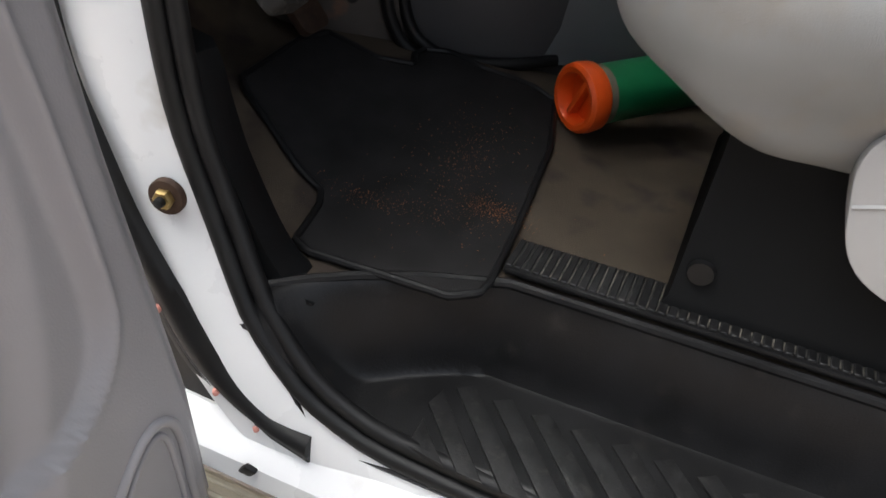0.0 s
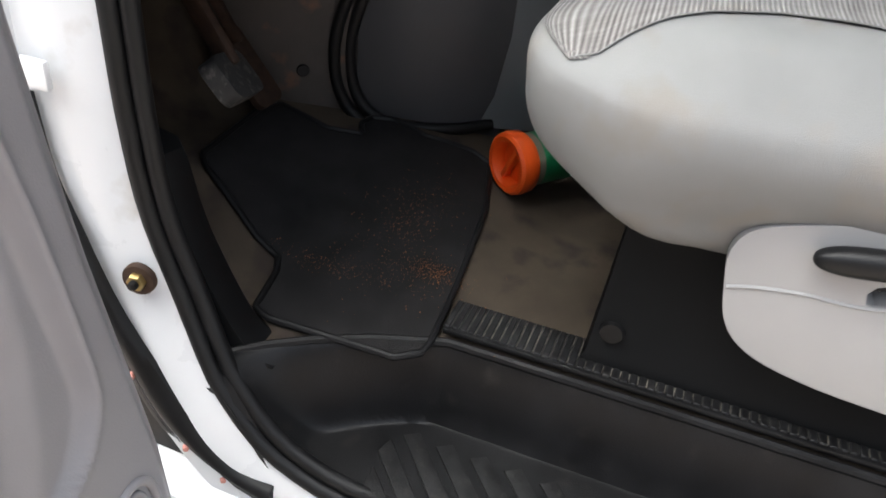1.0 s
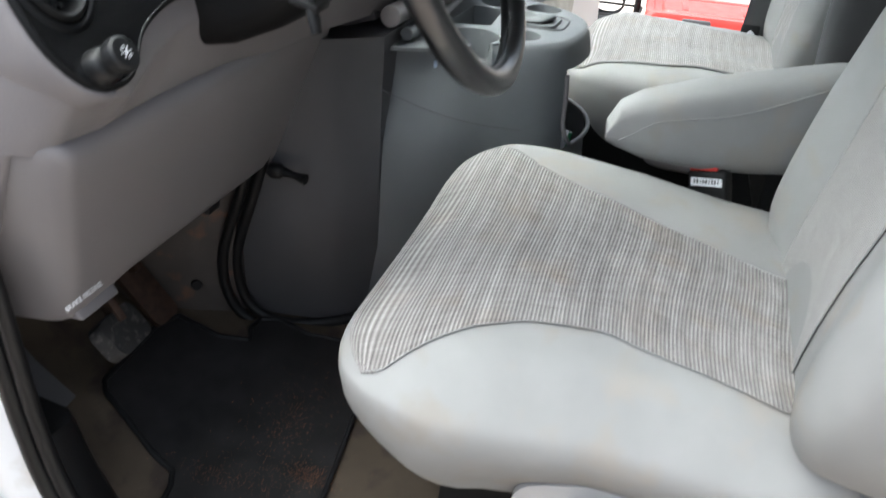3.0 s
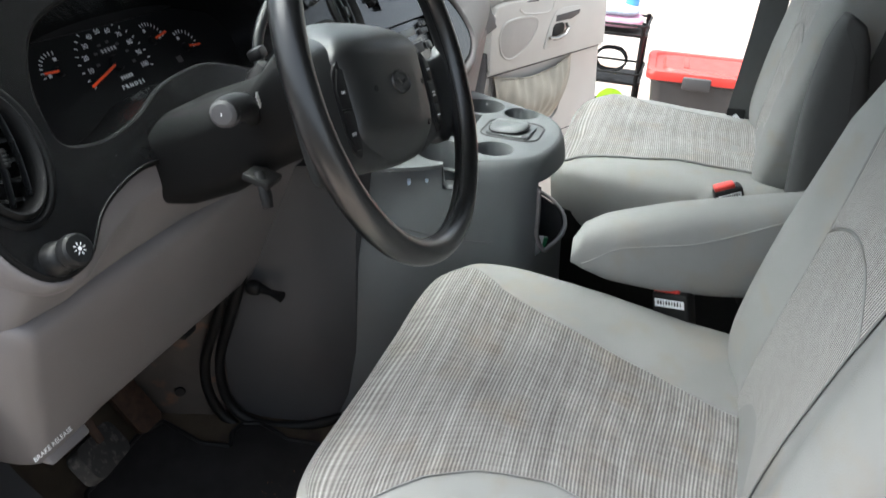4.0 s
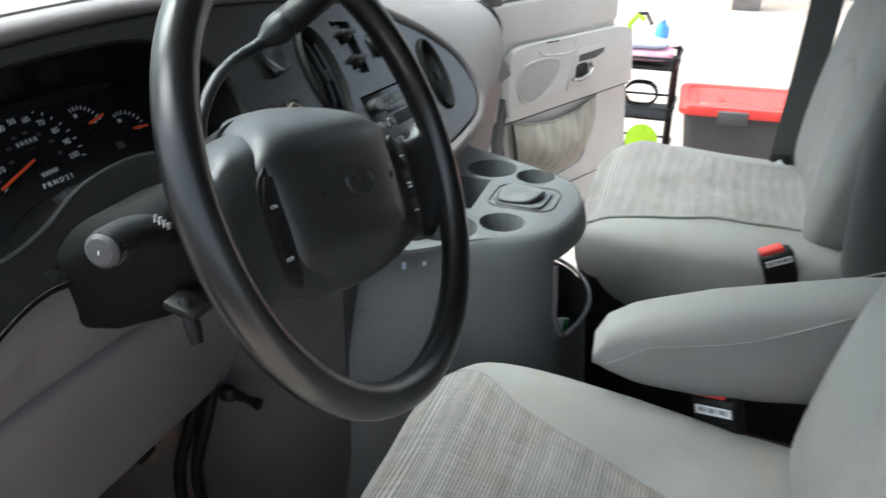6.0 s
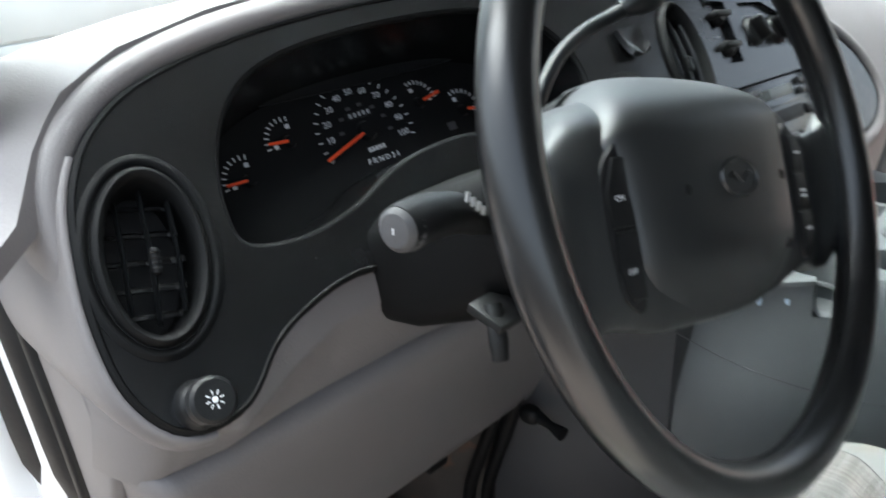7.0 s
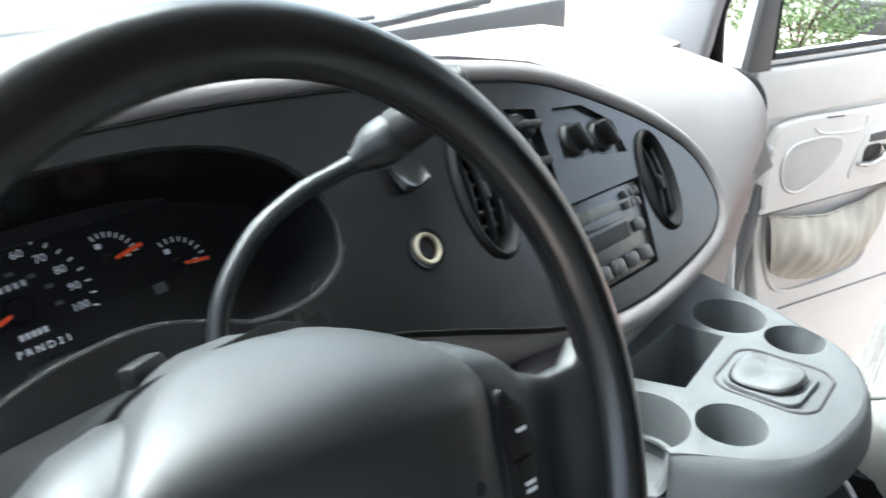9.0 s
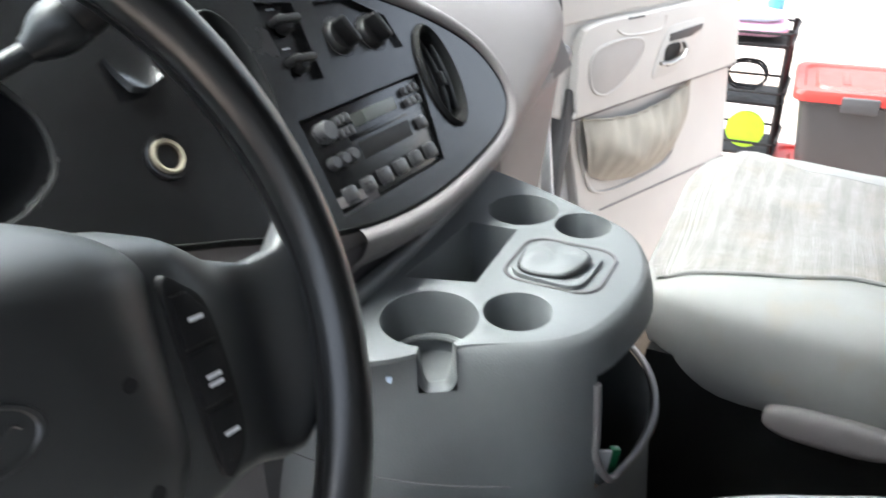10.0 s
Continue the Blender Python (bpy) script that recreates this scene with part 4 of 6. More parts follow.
# ---- steering ----
wn = Vector((-0.047, -0.925, 0.377)).normalized()
wx = wn.cross(Vector((0, 0, 1))).normalized() * -1
wy = wn.cross(wx)
WM = Matrix((wx, wy, wn)).transposed().to_4x4()
WM.translation = Vector((0.105, -0.113, 1.51))
RIM = 0.179
TURNED = -10


def steering_wheel():
    w = thing("steering_wheel", tuple(WM.translation), "black leather-grain steering wheel with a dark padded hub", "steering wheel")
    R = WM @ pose(0, 0, 0, 0, 0, TURNED)
    Q = WM @ pose(0.0093, -0.0046, -0.0071, -0.5, 4.55, 0)
    ring = [Q @ Vector((RIM * math.cos(2 * math.pi * k / 112), RIM * math.sin(2 * math.pi * k / 112), 0)) for k in range(112)]
    part("rim", tube(ring, 0.0140, 20, True), WHEEL, w)
    part("rim_seam", tube([Q @ Vector(((RIM - 0.0138) * math.cos(2 * math.pi * k / 96), (RIM - 0.0138) * math.sin(2 * math.pi * k / 96), -0.001)) for k in range(96)], 0.0009, 6, True), BLACK, w)

    X0 = 0.012
    TOP = ([0.0, 0.04, 0.065, 0.085, 0.10, 0.12, 0.14, 0.155, 0.166], [0.052, 0.051, 0.048, 0.043, 0.035, 0.019, 0.0105, 0.013, 0.026])
    BOT = ([0.0, 0.06, 0.085, 0.10, 0.115, 0.13, 0.142, 0.152, 0.160], [-0.092, -0.088, -0.081, -0.078, -0.080, -0.086, -0.086, -0.076, -0.056])

    def wing_ring(x):
        u = abs(x - X0) / ((0.1886 - X0) if x > X0 else (0.170 + X0)) * 0.172
        lean = (-0.0071 - 0.0796 * (x - 0.0093)) * step01(0.09, 0.165, u)
        top, bot = float(np.interp(u, *TOP)), float(np.interp(u, *BOT))
        front = -0.0125 - 0.005 * step01(-0.03, 0.03, x - X0) - 0.004 * step01(0.09, 0.125, u) + 0.0195 * step01(0.125, 0.168, u)
        thick = 0.046 - 0.026 * step01(0.09, 0.15, u)
        cy, hy, ring_pts = (top + bot) / 2, (top - bot) / 2, []
        for p in oval(2, 2, 44, power=4.2):
            y = cy + hy * p[0]
            z = lean + front - thick / 2 + thick / 2 * p[1] - 32.0 * max(y - 0.020, 0) ** 2 * (1 - step01(0.09, 0.13, u))
            z -= 0.004 * step01(-0.002, 0.022, y) * (1 - step01(0.115, 0.14, u))
            ring_pts.append(R @ Vector((x, y, z)))
        return ring_pts
    part("hub_carrier", loft([wing_ring(-0.164 + 0.346 * k / 96) for k in range(97)]), HUB, w, "dark spokes flush with the hub", 60)

    def dome(x, y):
        return (1.2 * x * x + 10.0 * max(x - 0.055, 0) ** 2 if x > 0 else 0.5 * x * x) + 28.0 * max(y - 0.020, 0) ** 2 + 0.010 * step01(-0.045, -0.085, y)

    def hub_shape(c):
        y = c.y - 0.012
        half = float(np.interp(y, [-0.085, -0.06, -0.02, 0.005, 0.02, 0.035, 0.065], [0.99, 1.06, 1.07, 1.10, 1.15, 1.22, 1.24]))
        x = c.x * half
        y += 0.006 * (1 - (c.x / 0.084) ** 2) * (1 if y > 0 else -1) * step01(0.02, 0.07, abs(y)) - 0.040 * (x / 0.12) ** 2 * step01(-0.01, 0.06, y)
        return Vector((x + X0, y, c.z - 0.027 - dome(x, y)))
    hub = part("hub", pillow((0.168, 0.146, 0.050), R, (3.7, 5.0), 96, 44, shape=hub_shape), HUB, w, "dark padded hub cover")
    part("back_cover", lathe([(0.0, -0.045), (0.060, -0.050), (0.066, -0.060), (0.062, -0.080), (0.050, -0.095), (0.0, -0.095)], R @ pose(X0, -0.022, 0), 40), BLACK, w)

    def skin(x, y):
        return -0.0022 - dome(x - X0, y)
    # badge: a plain oval
    BP = R @ pose(0.014, -0.011, skin(0.014, -0.011), 0, 0, -4)
    b = part("badge", lathe([(0.0, 0.0004), (0.0120, 0.0004), (0.0128, 0.0016), (0.0142, 0.0016), (0.0150, 0.0003), (0.0155, -0.003)], BP @ Matrix.Diagonal((1.3, 0.78, 1, 1)), 40), HUB, hub, "plain oval badge")
    part("badge_mark", tube([BP @ Vector((-0.011 + 0.022 * f, 0.003 * math.sin(9 * f), 0.0008)) for f in [k / 14 for k in range(15)]], 0.0008, 6), HUB, b)
    for sx in (1, -1):
        n = 2 if sx < 0 else 3
        xo = X0 + sx * 0.0950
        strip = [(-0.009 * sx, 0.016), (0.001 * sx, 0.013), (0.0095 * sx, 0.002), (0.0115 * sx, -0.026), (0.009 * sx, -0.056), (0.001 * sx, -0.068), (-0.008 * sx, -0.068), (-0.0115 * sx, -0.030)]
        KM = R @ pose(xo, 0, -0.0147 - 0.0025 * sx, 0, 3 * sx, 0)
        bt = part("switch_strip", plate([(p.x, p.y) for p in smooth_loop([(a, c, 0) for a, c in strip], 44)], (), 0.006, KM, 0.0012), RUBBER, w)
        h = 0.076 / n
        for k in range(n):
            y1, y0 = 0.011 - h * k - 0.001, 0.011 - h * (k + 1) + 0.001
            lo = [(-0.0080, y1), (0.0005 + 0.006 * step01(0.012, -0.01, y1), y1), (0.0088, (y0 + y1) / 2), (0.0078 - 0.006 * step01(-0.04, -0.066, y0), y0), (-0.0082, y0)]
            lo = [(a * sx, c) for a, c in lo]
            if sx < 0:
                lo = lo[::-1]
            key = part("switch_key", plate(lo, (), 0.006, KM @ pose(0, 0, 0.0016), 0.0012), BLACK, bt)
            if sx < 0:
                lettering("ON" if k == 0 else "OFF", 0.0044, PRINT, KM @ pose(-0.0005, (y0 + y1) / 2 - 0.003, 0.0019, 0, 0, 0), key, "key_print", 0.0001)
            else:
                for r in range(1 if k != 1 else 2):
                    part("key_print", box((0.0075, 0.0019, 0.0003), KM @ pose(0.0005, (y0 + y1) / 2 - 0.0035 * r, 0.0019), 0, 1), PRINT, key)
    for x, y in ((-0.036, -0.013), (0.066, -0.014), (0.064, -0.056)):
        part("hub_dimple", lathe([(0.0, 0.0004), (0.003, 0.0004), (0.004, -0.002)], R @ pose(x, y, skin(x, y)), 14), BLACK, hub)
    return w


steering_wheel()
col = thing("steering_column", (0.11, 0.02, 1.40), "black plastic steering column shroud with stalks", "steering column")
rings = []
for y, z, w, h, lean in ((-0.048, 1.488, 0.115, 0.100, 0.34), (-0.038, 1.486, 0.128, 0.115, 0.25), (-0.01, 1.470, 0.140, 0.132, -0.05), (0.03, 1.434, 0.146, 0.138, -0.30), (0.08, 1.408, 0.148, 0.132, -0.35), (0.15, 1.386, 0.148, 0.114, -0.35)):
    rings.append([Vector((0.110 + p[0], y + lean * p[1], z + p[1])) for p in rounded(w, h, 0.038, 8)])
part("shroud", loft(rings), EDGE, col)
part("shroud_collar", loft([[Vector((0.106 + p[0], y + 0.38 * p[1], z + p[1])) for p in oval(w, h, 40, power=2.6)] for y, z, w, h in ((-0.046, 1.480, 0.118, 0.092), (-0.044, 1.480, 0.130, 0.104), (-0.034, 1.477, 0.134, 0.108), (-0.032, 1.476, 0.124, 0.098))]), BLACK, col, "", 60)
part("hazard_tab", box((0.020, 0.016, 0.012), pose(0.116, 0.045, 1.505, -25, 0, 10), 0.003, 2), BLACK, col)
st = part("turn_stalk", tube(smooth_loop([(-0.074, -0.036, 1.510), (-0.045, -0.030, 1.506), (-0.015, -0.020, 1.495), (0.012, -0.006, 1.478), (0.045, 0.012, 1.462)], 24, False), [0.0118, 0.0125, 0.0128, 0.0128, 0.0126, 0.0124, 0.0122, 0.0120, 0.0118, 0.0115, 0.0112, 0.011, 0.0105, 0.010, 0.0095, 0.009, 0.0085, 0.008, 0.008, 0.008, 0.008, 0.008, 0.008, 0.008], 20), BLACK, col, "black turn signal stalk")
d = Vector((-0.029, -0.006, 0.004)).normalized()
SM = Matrix.Translation((-0.074, -0.036, 1.510)) @ d.to_track_quat("Z", "Y").to_matrix().to_4x4()
part("stalk_cap", lathe([(0.0, 0.004), (0.0085, 0.0032), (0.0116, 0.0), (0.0126, -0.006)], SM, 28), COVER, st, "grey worn end cap")
part("cap_mark", box((0.0007, 0.003, 0.0004), SM @ pose(0, 0, 0.0042), 0, 1), PRINT, st)
for k in range(4):
    part("stalk_print", box((0.0035, 0.0006, 0.0050), pose(-0.030 + 0.008 * k, -0.041 + 0.004 * k, 1.514 - 0.006 * k, 0, 15, 8), 0, 1), SILVER, st)
lv = part("gear_lever", tube(smooth_loop([(0.178, 0.078, 1.462), (0.188, 0.088, 1.485), (0.203, 0.093, 1.506), (0.230, 0.095, 1.529), (0.264, 0.094, 1.543), (0.290, 0.089, 1.550), (0.312, 0.081, 1.558)], 34, False), 0.0064, 14), LEVER, col, "grey bent gear selector lever")
kd = Vector((0.66, -0.50, 0.50)).normalized()
KM = Matrix.Translation((0.306, 0.0845, 1.555)) @ kd.to_track_quat("Z", "Y").to_matrix().to_4x4()
gk = part("selector_knob", lathe([(0.0, 0.0), (0.0084, 0.0), (0.0095, 0.004), (0.0140, 0.012), (0.0162, 0.020), (0.0162, 0.031), (0.0150, 0.033)], KM, 28), LEVER, lv)
part("overdrive_grip", lathe([(0.0148, 0.032), (0.0160, 0.034), (0.0160, 0.084), (0.0140, 0.092), (0.0, 0.094)], KM, 28), BLACK, gk, "black grip with small print")
for k in range(6):
    part("grip_print", box((0.0016, 0.0006, 0.0030), KM @ pose(0, 0, 0, 0, 0, 14) @ pose(0, -0.0161, 0.048 + 0.0042 * k), 0, 1), SILVER, gk)
part("lever_boot", lathe([(0.0, 0.02), (0.010, 0.018), (0.014, 0.008), (0.019, 0.0), (0.019, -0.02)], pose(0.178, 0.078, 1.458, 20, 0, 0), 20), BLACK, col)
tl = part("tilt_lever", tube([(0.030, 0.0, 1.412), (0.026, -0.006, 1.403), (0.022, -0.011, 1.392), (0.020, -0.014, 1.380)], [0.006, 0.006, 0.0068, 0.0055], 12, flat=0.7), BLACK, col, "grey tilt lever")
part("tilt_slot", box((0.03, 0.03, 0.008), pose(0.035, 0.0, 1.405, 15, 0, 0), 0.002), RUBBER, col)

# ---- engine cover and console ----
console = thing("centre_console", (0.68, -0.02, 0.8), "grey plastic engine cover console with cup holders", "console")
CON = [(0.470, 0.13), (0.480, 0.06), (0.499, -0.006), (0.533, -0.064), (0.557, -0.117), (0.583, -0.155), (0.622, -0.178), (0.700, -0.190), (0.765, -0.178), (0.815, -0.145), (0.845, -0.092), (0.882, -0.02), (0.912, 0.05), (0.94, 0.13)]
con_line = [(p.x, p.y) for p in smooth_loop([(x, y, 0) for x, y in CON], 161, False)]


def con_ring(z, grow, drop=0.0):
    out = []
    for i, (x, y) in enumerate(con_line):
        a, b = Vector(con_line[max(i - 1, 0)]), Vector(con_line[min(i + 1, len(con_line) - 1)])
        t = (b - a).normalized()
        wide = grow + 0.045 * step01(1.225, 1.08, z) * (1 - step01(0, 50, i))
        out.append(Vector((x + t.y * wide, y - t.x * wide, z)))
    return out


def closed_ring(z, grow):
    r = con_ring(z, grow)
    return r + [Vector((r[-1].x, 0.26, z)), Vector((r[0].x, 0.26, z))]


GROW = ([0.78, 0.95, 1.10, 1.18, 1.215, 1.236, 1.246, 1.2485], [0.046, 0.034, 0.024, 0.019, 0.015, 0.010, 0.005, 0.0])


def con_near(x, y):
    return min(range(len(con_line)), key=lambda i: (con_line[i][0] - x) ** 2 + (con_line[i][1] - y) ** 2)


def con_at(i, z, proud=0.0):
    return con_ring(z, float(np.interp(z, *GROW)) + proud)[i]


SLOT = (con_near(0.5155, -0.036), con_near(0.5375, -0.068), 1.2060)          # mug handle slot
MOUTH = (con_near(0.600, -0.178), con_near(0.845, -0.092), 1.070, 1.206)    # map pocket opening
LEVELS = [0.78, 0.87, 0.95, 1.02, MOUTH[2], 1.10, 1.13, 1.16, 1.18, 1.20, MOUTH[3], 1.215, 1.222, 1.229, 1.236, 1.241, 1.246, 1.2485]
bm = bmesh.new()
grid = [[bm.verts.new(p) for p in closed_ring(z, float(np.interp(z, *GROW)))] for z in LEVELS]
for za, ra, rb in zip(LEVELS, grid, grid[1:]):
    for i in range(len(ra)):
        if (SLOT[0] <= i < SLOT[1] and za >= SLOT[2] - 1e-6) or (MOUTH[0] <= i < MOUTH[1] and MOUTH[2] - 1e-6 <= za < MOUTH[3] - 1e-6):
            continue
        j = (i + 1) % len(ra)
        bm.faces.new((ra[i], ra[j], rb[j], rb[i]))
part("body", bm, MIDGREY, console, "", 60)
NB, NS, FB, FS = (0.561, -0.026, 0.048), (0.606, -0.099, 0.034), (0.818, -0.020, 0.043), (0.806, -0.100, 0.033)
BIN = [(0.617, 0.034), (0.762, 0.024), (0.765, -0.034), (0.638, -0.040)]
holes = [oval(2 * r, 2 * r, 40, x, y) for x, y, r in (NS, FB, FS)] + [BIN]
rim_line = [(v.x, v.y) for v in closed_ring(0, 0.0)]
ends = [math.atan2(rim_line[i][1] - NB[1], rim_line[i][0] - NB[0]) for i in SLOT[:2]]
mid_a = (ends[0] + ends[1]) / 2
open_a = 0.34
round_cup = [mid_a - open_a - (2 * math.pi - 2 * open_a) * k / 44 for k in range(45)]
cup_pts = [(NB[0] + NB[2] * math.cos(a), NB[1] + NB[2] * math.sin(a)) for a in round_cup]
if (Vector(cup_pts[0]) - Vector(rim_line[SLOT[0]])).length > (Vector(cup_pts[-1]) - Vector(rim_line[SLOT[0]])).length:
    cup_pts = cup_pts[::-1]
top = rim_line[:SLOT[0] + 1] + cup_pts + rim_line[SLOT[1]:]
part("top", plate(top, holes, 0.006, pose(0, 0, 1.2488), 0.0012), MIDGREY, console)
CUP = ((0.0, 0.0), (-0.001, -0.004), (-0.003, -0.041), (-0.004, -0.055), (-0.006, -0.068), (-0.012, -0.072))
for x, y, r in (NS, FB, FS):
    part("cup_holder", lathe([(r + d, h) for d, h in CUP] + [(0.0, -0.072)], pose(x, y, 1.2470), 40), MIDGREY, console)
bm = bmesh.new()
rows = [[bm.verts.new((NB[0] + (NB[2] + d) * math.cos(mid_a + 2 * math.pi * k / 60), NB[1] + (NB[2] + d) * math.sin(mid_a + 2 * math.pi * k / 60), 1.247 + h)) for k in range(60)] for d, h in CUP]
for n, (ra, rb) in enumerate(zip(rows, rows[1:])):
    for k in range(60):
        away = min(k + 0.5, 60 - k - 0.5) * 2 * math.pi / 60
        if not (n < 2 and away < open_a):
            bm.faces.new((ra[k], ra[(k + 1) % 60], rb[(k + 1) % 60], rb[k]))
bm.faces.new(rows[-1])
cup = part("cup_holder", bm, MIDGREY, console)
part("cup_liner", tube([Vector((NB[0] + 0.040 * math.cos(a), NB[1] + 0.040 * math.sin(a), 1.198)) for a in [2 * math.pi * k / 30 for k in range(30)]], 0.004, 8, True), MIDGREY, cup)
inner = [Vector((*p, 0)) for p in (cup_pts[0], cup_pts[-1])]
outer_ends = [con_at(i, SLOT[2] + 0.001, 0.0) for i in SLOT[:2]]


def slot_point(s, t):
    """The slot's two walls and its rounded floor, from the cup out to the console's side."""
    a, b = inner[0].lerp(outer_ends[0], s), inner[1].lerp(outer_ends[1], s)
    turn = math.pi * t
    f = 0.5 - 0.5 * math.cos(turn)
    lift = abs(math.cos(turn)) ** 5
    top_z = 1.248 - 0.028 * step01(0.55, 1.0, s) ** 2
    p = a.lerp(b, f)
    return Vector((p.x, p.y, SLOT[2] + (top_z - SLOT[2]) * lift))


part("mug_slot", sheet(slot_point, 8, 24, 0.0), MIDGREY, console, "", 80)
part("tray", loft([[Vector((x, y, 1.247)) for x, y in BIN], [Vector((0.69 + (x - 0.69) * 0.9, -0.004 + (y + 0.004) * 0.85, 1.165)) for x, y in BIN], [Vector((0.69 + (x - 0.69) * 0.05, -0.004 + (y + 0.004) * 0.05, 1.163)) for x, y in BIN]], caps=False), MIDGREY, console)
tr = part("ash_tray", plate(rounded(0.080, 0.080, 0.018, 6), (), 0.012, pose(0.703, -0.105, 1.2540, 0, 0, -4), 0.004, 3), MIDGREY, console, "grey ash tray plate")
lid_line = [(0.030, 0.026), (-0.030, 0.028), (-0.032, -0.012), (-0.018, -0.028), (0.002, -0.033), (0.020, -0.028), (0.032, -0.010)]
lid_pts = [(p.x, p.y) for p in smooth_loop([(a, c, 0) for a, c in lid_line], 44)]
lid = loft([[pose(0.703, -0.103, 1.2535, 0, 0, -4) @ Vector((x * k, y * k, z + 0.0055 * (1 - (x / 0.034) ** 2))) for x, y in lid_pts] for k, z in ((1.0, 0.0), (1.0, 0.0022), (0.98, 0.0042), (0.93, 0.0055), (0.6, 0.0062), (0.2, 0.0063))])
part("tray_lid", lid, MIDGREY, tr, "grey domed lid", 60)
part("lid_gap", tube([pose(0.703, -0.103, 1.2548, 0, 0, -4) @ Vector((x * 1.03, y * 1.03, 0.001 + 0.004 * (1 - (x / 0.034) ** 2))) for x, y in lid_pts], 0.0015, 6, True), RUBBER, tr)
part("tray_recess", tube([Vector((p[0] + 0.708, p[1] - 0.107, 1.2488)) for p in rounded(0.096, 0.104, 0.024, 6)], 0.0022, 8, True), COVER, tr)
# map pocket let into the console's rear, with a pale rim along its lower lip
span = range(MOUTH[0], MOUTH[1] + 1)
liner = []
for z in (1.204, 1.15, 1.05, 0.98):
    ring = con_ring(z, -0.050)
    edge = con_ring(z, float(np.interp(z, *GROW)) - 0.003)
    liner.append([edge[MOUTH[0]]] + [ring[i] for i in span] + [edge[MOUTH[1]]])
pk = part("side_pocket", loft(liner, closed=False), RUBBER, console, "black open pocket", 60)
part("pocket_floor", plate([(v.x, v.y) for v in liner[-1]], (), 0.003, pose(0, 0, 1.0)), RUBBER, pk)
lip = [con_at(MOUTH[0], z, 0.001) for z in (1.198, 1.17, 1.14, 1.11)] + [con_at(i, MOUTH[2] + 0.010 * abs(2 * (i - MOUTH[0]) / len(span) - 1) ** 3, 0.006) for i in span][2:-2:4] + [con_at(MOUTH[1], z, 0.002) for z in (1.10, 1.13, 1.16)]
part("pocket_lip", tube(smooth_loop(lip, 60, False), 0.0042, 10), GREY, pk, "grey pocket rim")
part("lamp_case", box((0.008, 0.012, 0.035), pose(0.640, -0.196, 1.066, 8, 0, 30), 0.002), GREEN, pk)
part("card", box((0.004, 0.014, 0.045), pose(0.622, -0.190, 1.070, 8, 0, 30), 0.001), SILVER, pk)
part("moulded_line", tube(smooth_loop([(0.400, 0.068, 1.195), (0.424, 0.0, 1.165), (0.462, -0.07, 1.14), (0.505, -0.135, 1.125)], 20, False), 0.0006, 6), COVER, console)
for k in range(2):
    part("side_clip", box((0.004, 0.006, 0.014), pose(0.480 + 0.012 * k, 0.006 - 0.026 * k, 1.218, 0, 0, 20), 0.0015), PALEBLUE, console, "pale clip tip")

cover = thing("engine_cover", (0.5, 0.2, 0.78), "dark grey plastic engine cover with a black rubber seal", "engine cover")
PLAN = [(0.315, 0.46), (0.316, 0.30), (0.322, 0.20), (0.350, 0.13), (0.385, 0.085), (0.401, 0.066)]
line = smooth_loop([(x, y, 0) for x, y in PLAN], 26, False)
rings = [[Vector((p.x + lean, p.y, z)) for p in line] + [Vector((0.95, 0.066, z)), Vector((1.08, 0.46, z))] for z, lean in ((0.74, 0.012), (0.79, 0.006), (0.83, 0.0), (1.0, 0.0), (1.15, 0.004), (1.27, 0.012))]
part("side_panel", loft(rings), COVER, cover)
part("rubber_seal", tube(smooth_loop([(0.304, 0.213, 1.10), (0.304, 0.236, 1.03), (0.304, 0.274, 0.92), (0.304, 0.277, 0.86), (0.304, 0.262, 0.815), (0.307, 0.230, 0.79), (0.320, 0.180, 0.782), (0.350, 0.120, 0.782), (0.390, 0.076, 0.785)], 40, False), 0.0088, 10), RUBBER, cover)
part("rubber_seal", tube(smooth_loop([(0.292, 0.232, 1.10), (0.290, 0.256, 1.02), (0.286, 0.290, 0.92), (0.286, 0.292, 0.85), (0.290, 0.272, 0.802), (0.296, 0.24, 0.778)], 30, False), 0.0088, 10), RUBBER, cover)
lt = part("latch", tube([(0.305, 0.185, 1.075), (0.303, 0.165, 1.073), (0.301, 0.145, 1.071)], [0.008, 0.005, 0.009], 10), RUBBER, cover, "black rubber hold-down latch")
part("latch_knob", pillow((0.022, 0.028, 0.024), pose(0.302, 0.195, 1.076), (2.5, 2.5), 20, 12), RUBBER, lt)
bulk = part("engine_bulkhead", loft([[Vector((x, y, z)) for x, y in ((0.22, 0.46), (0.262, 0.345), (0.300, 0.275), (0.33, 0.27), (0.40, 0.46))] for z in (0.74, 0.80, 0.95, 1.12)]), DIRTY, cover, "dirty painted steel bulkhead", 60)
part("grommet_hole", lathe([(0.0, 0.001), (0.008, 0.001), (0.0095, -0.002)], Matrix.Translation((0.262, 0.332, 0.856)) @ Vector((-0.8, -0.5, 0.1)).to_track_quat("Z", "Y").to_matrix().to_4x4(), 18), RUBBER, bulk)


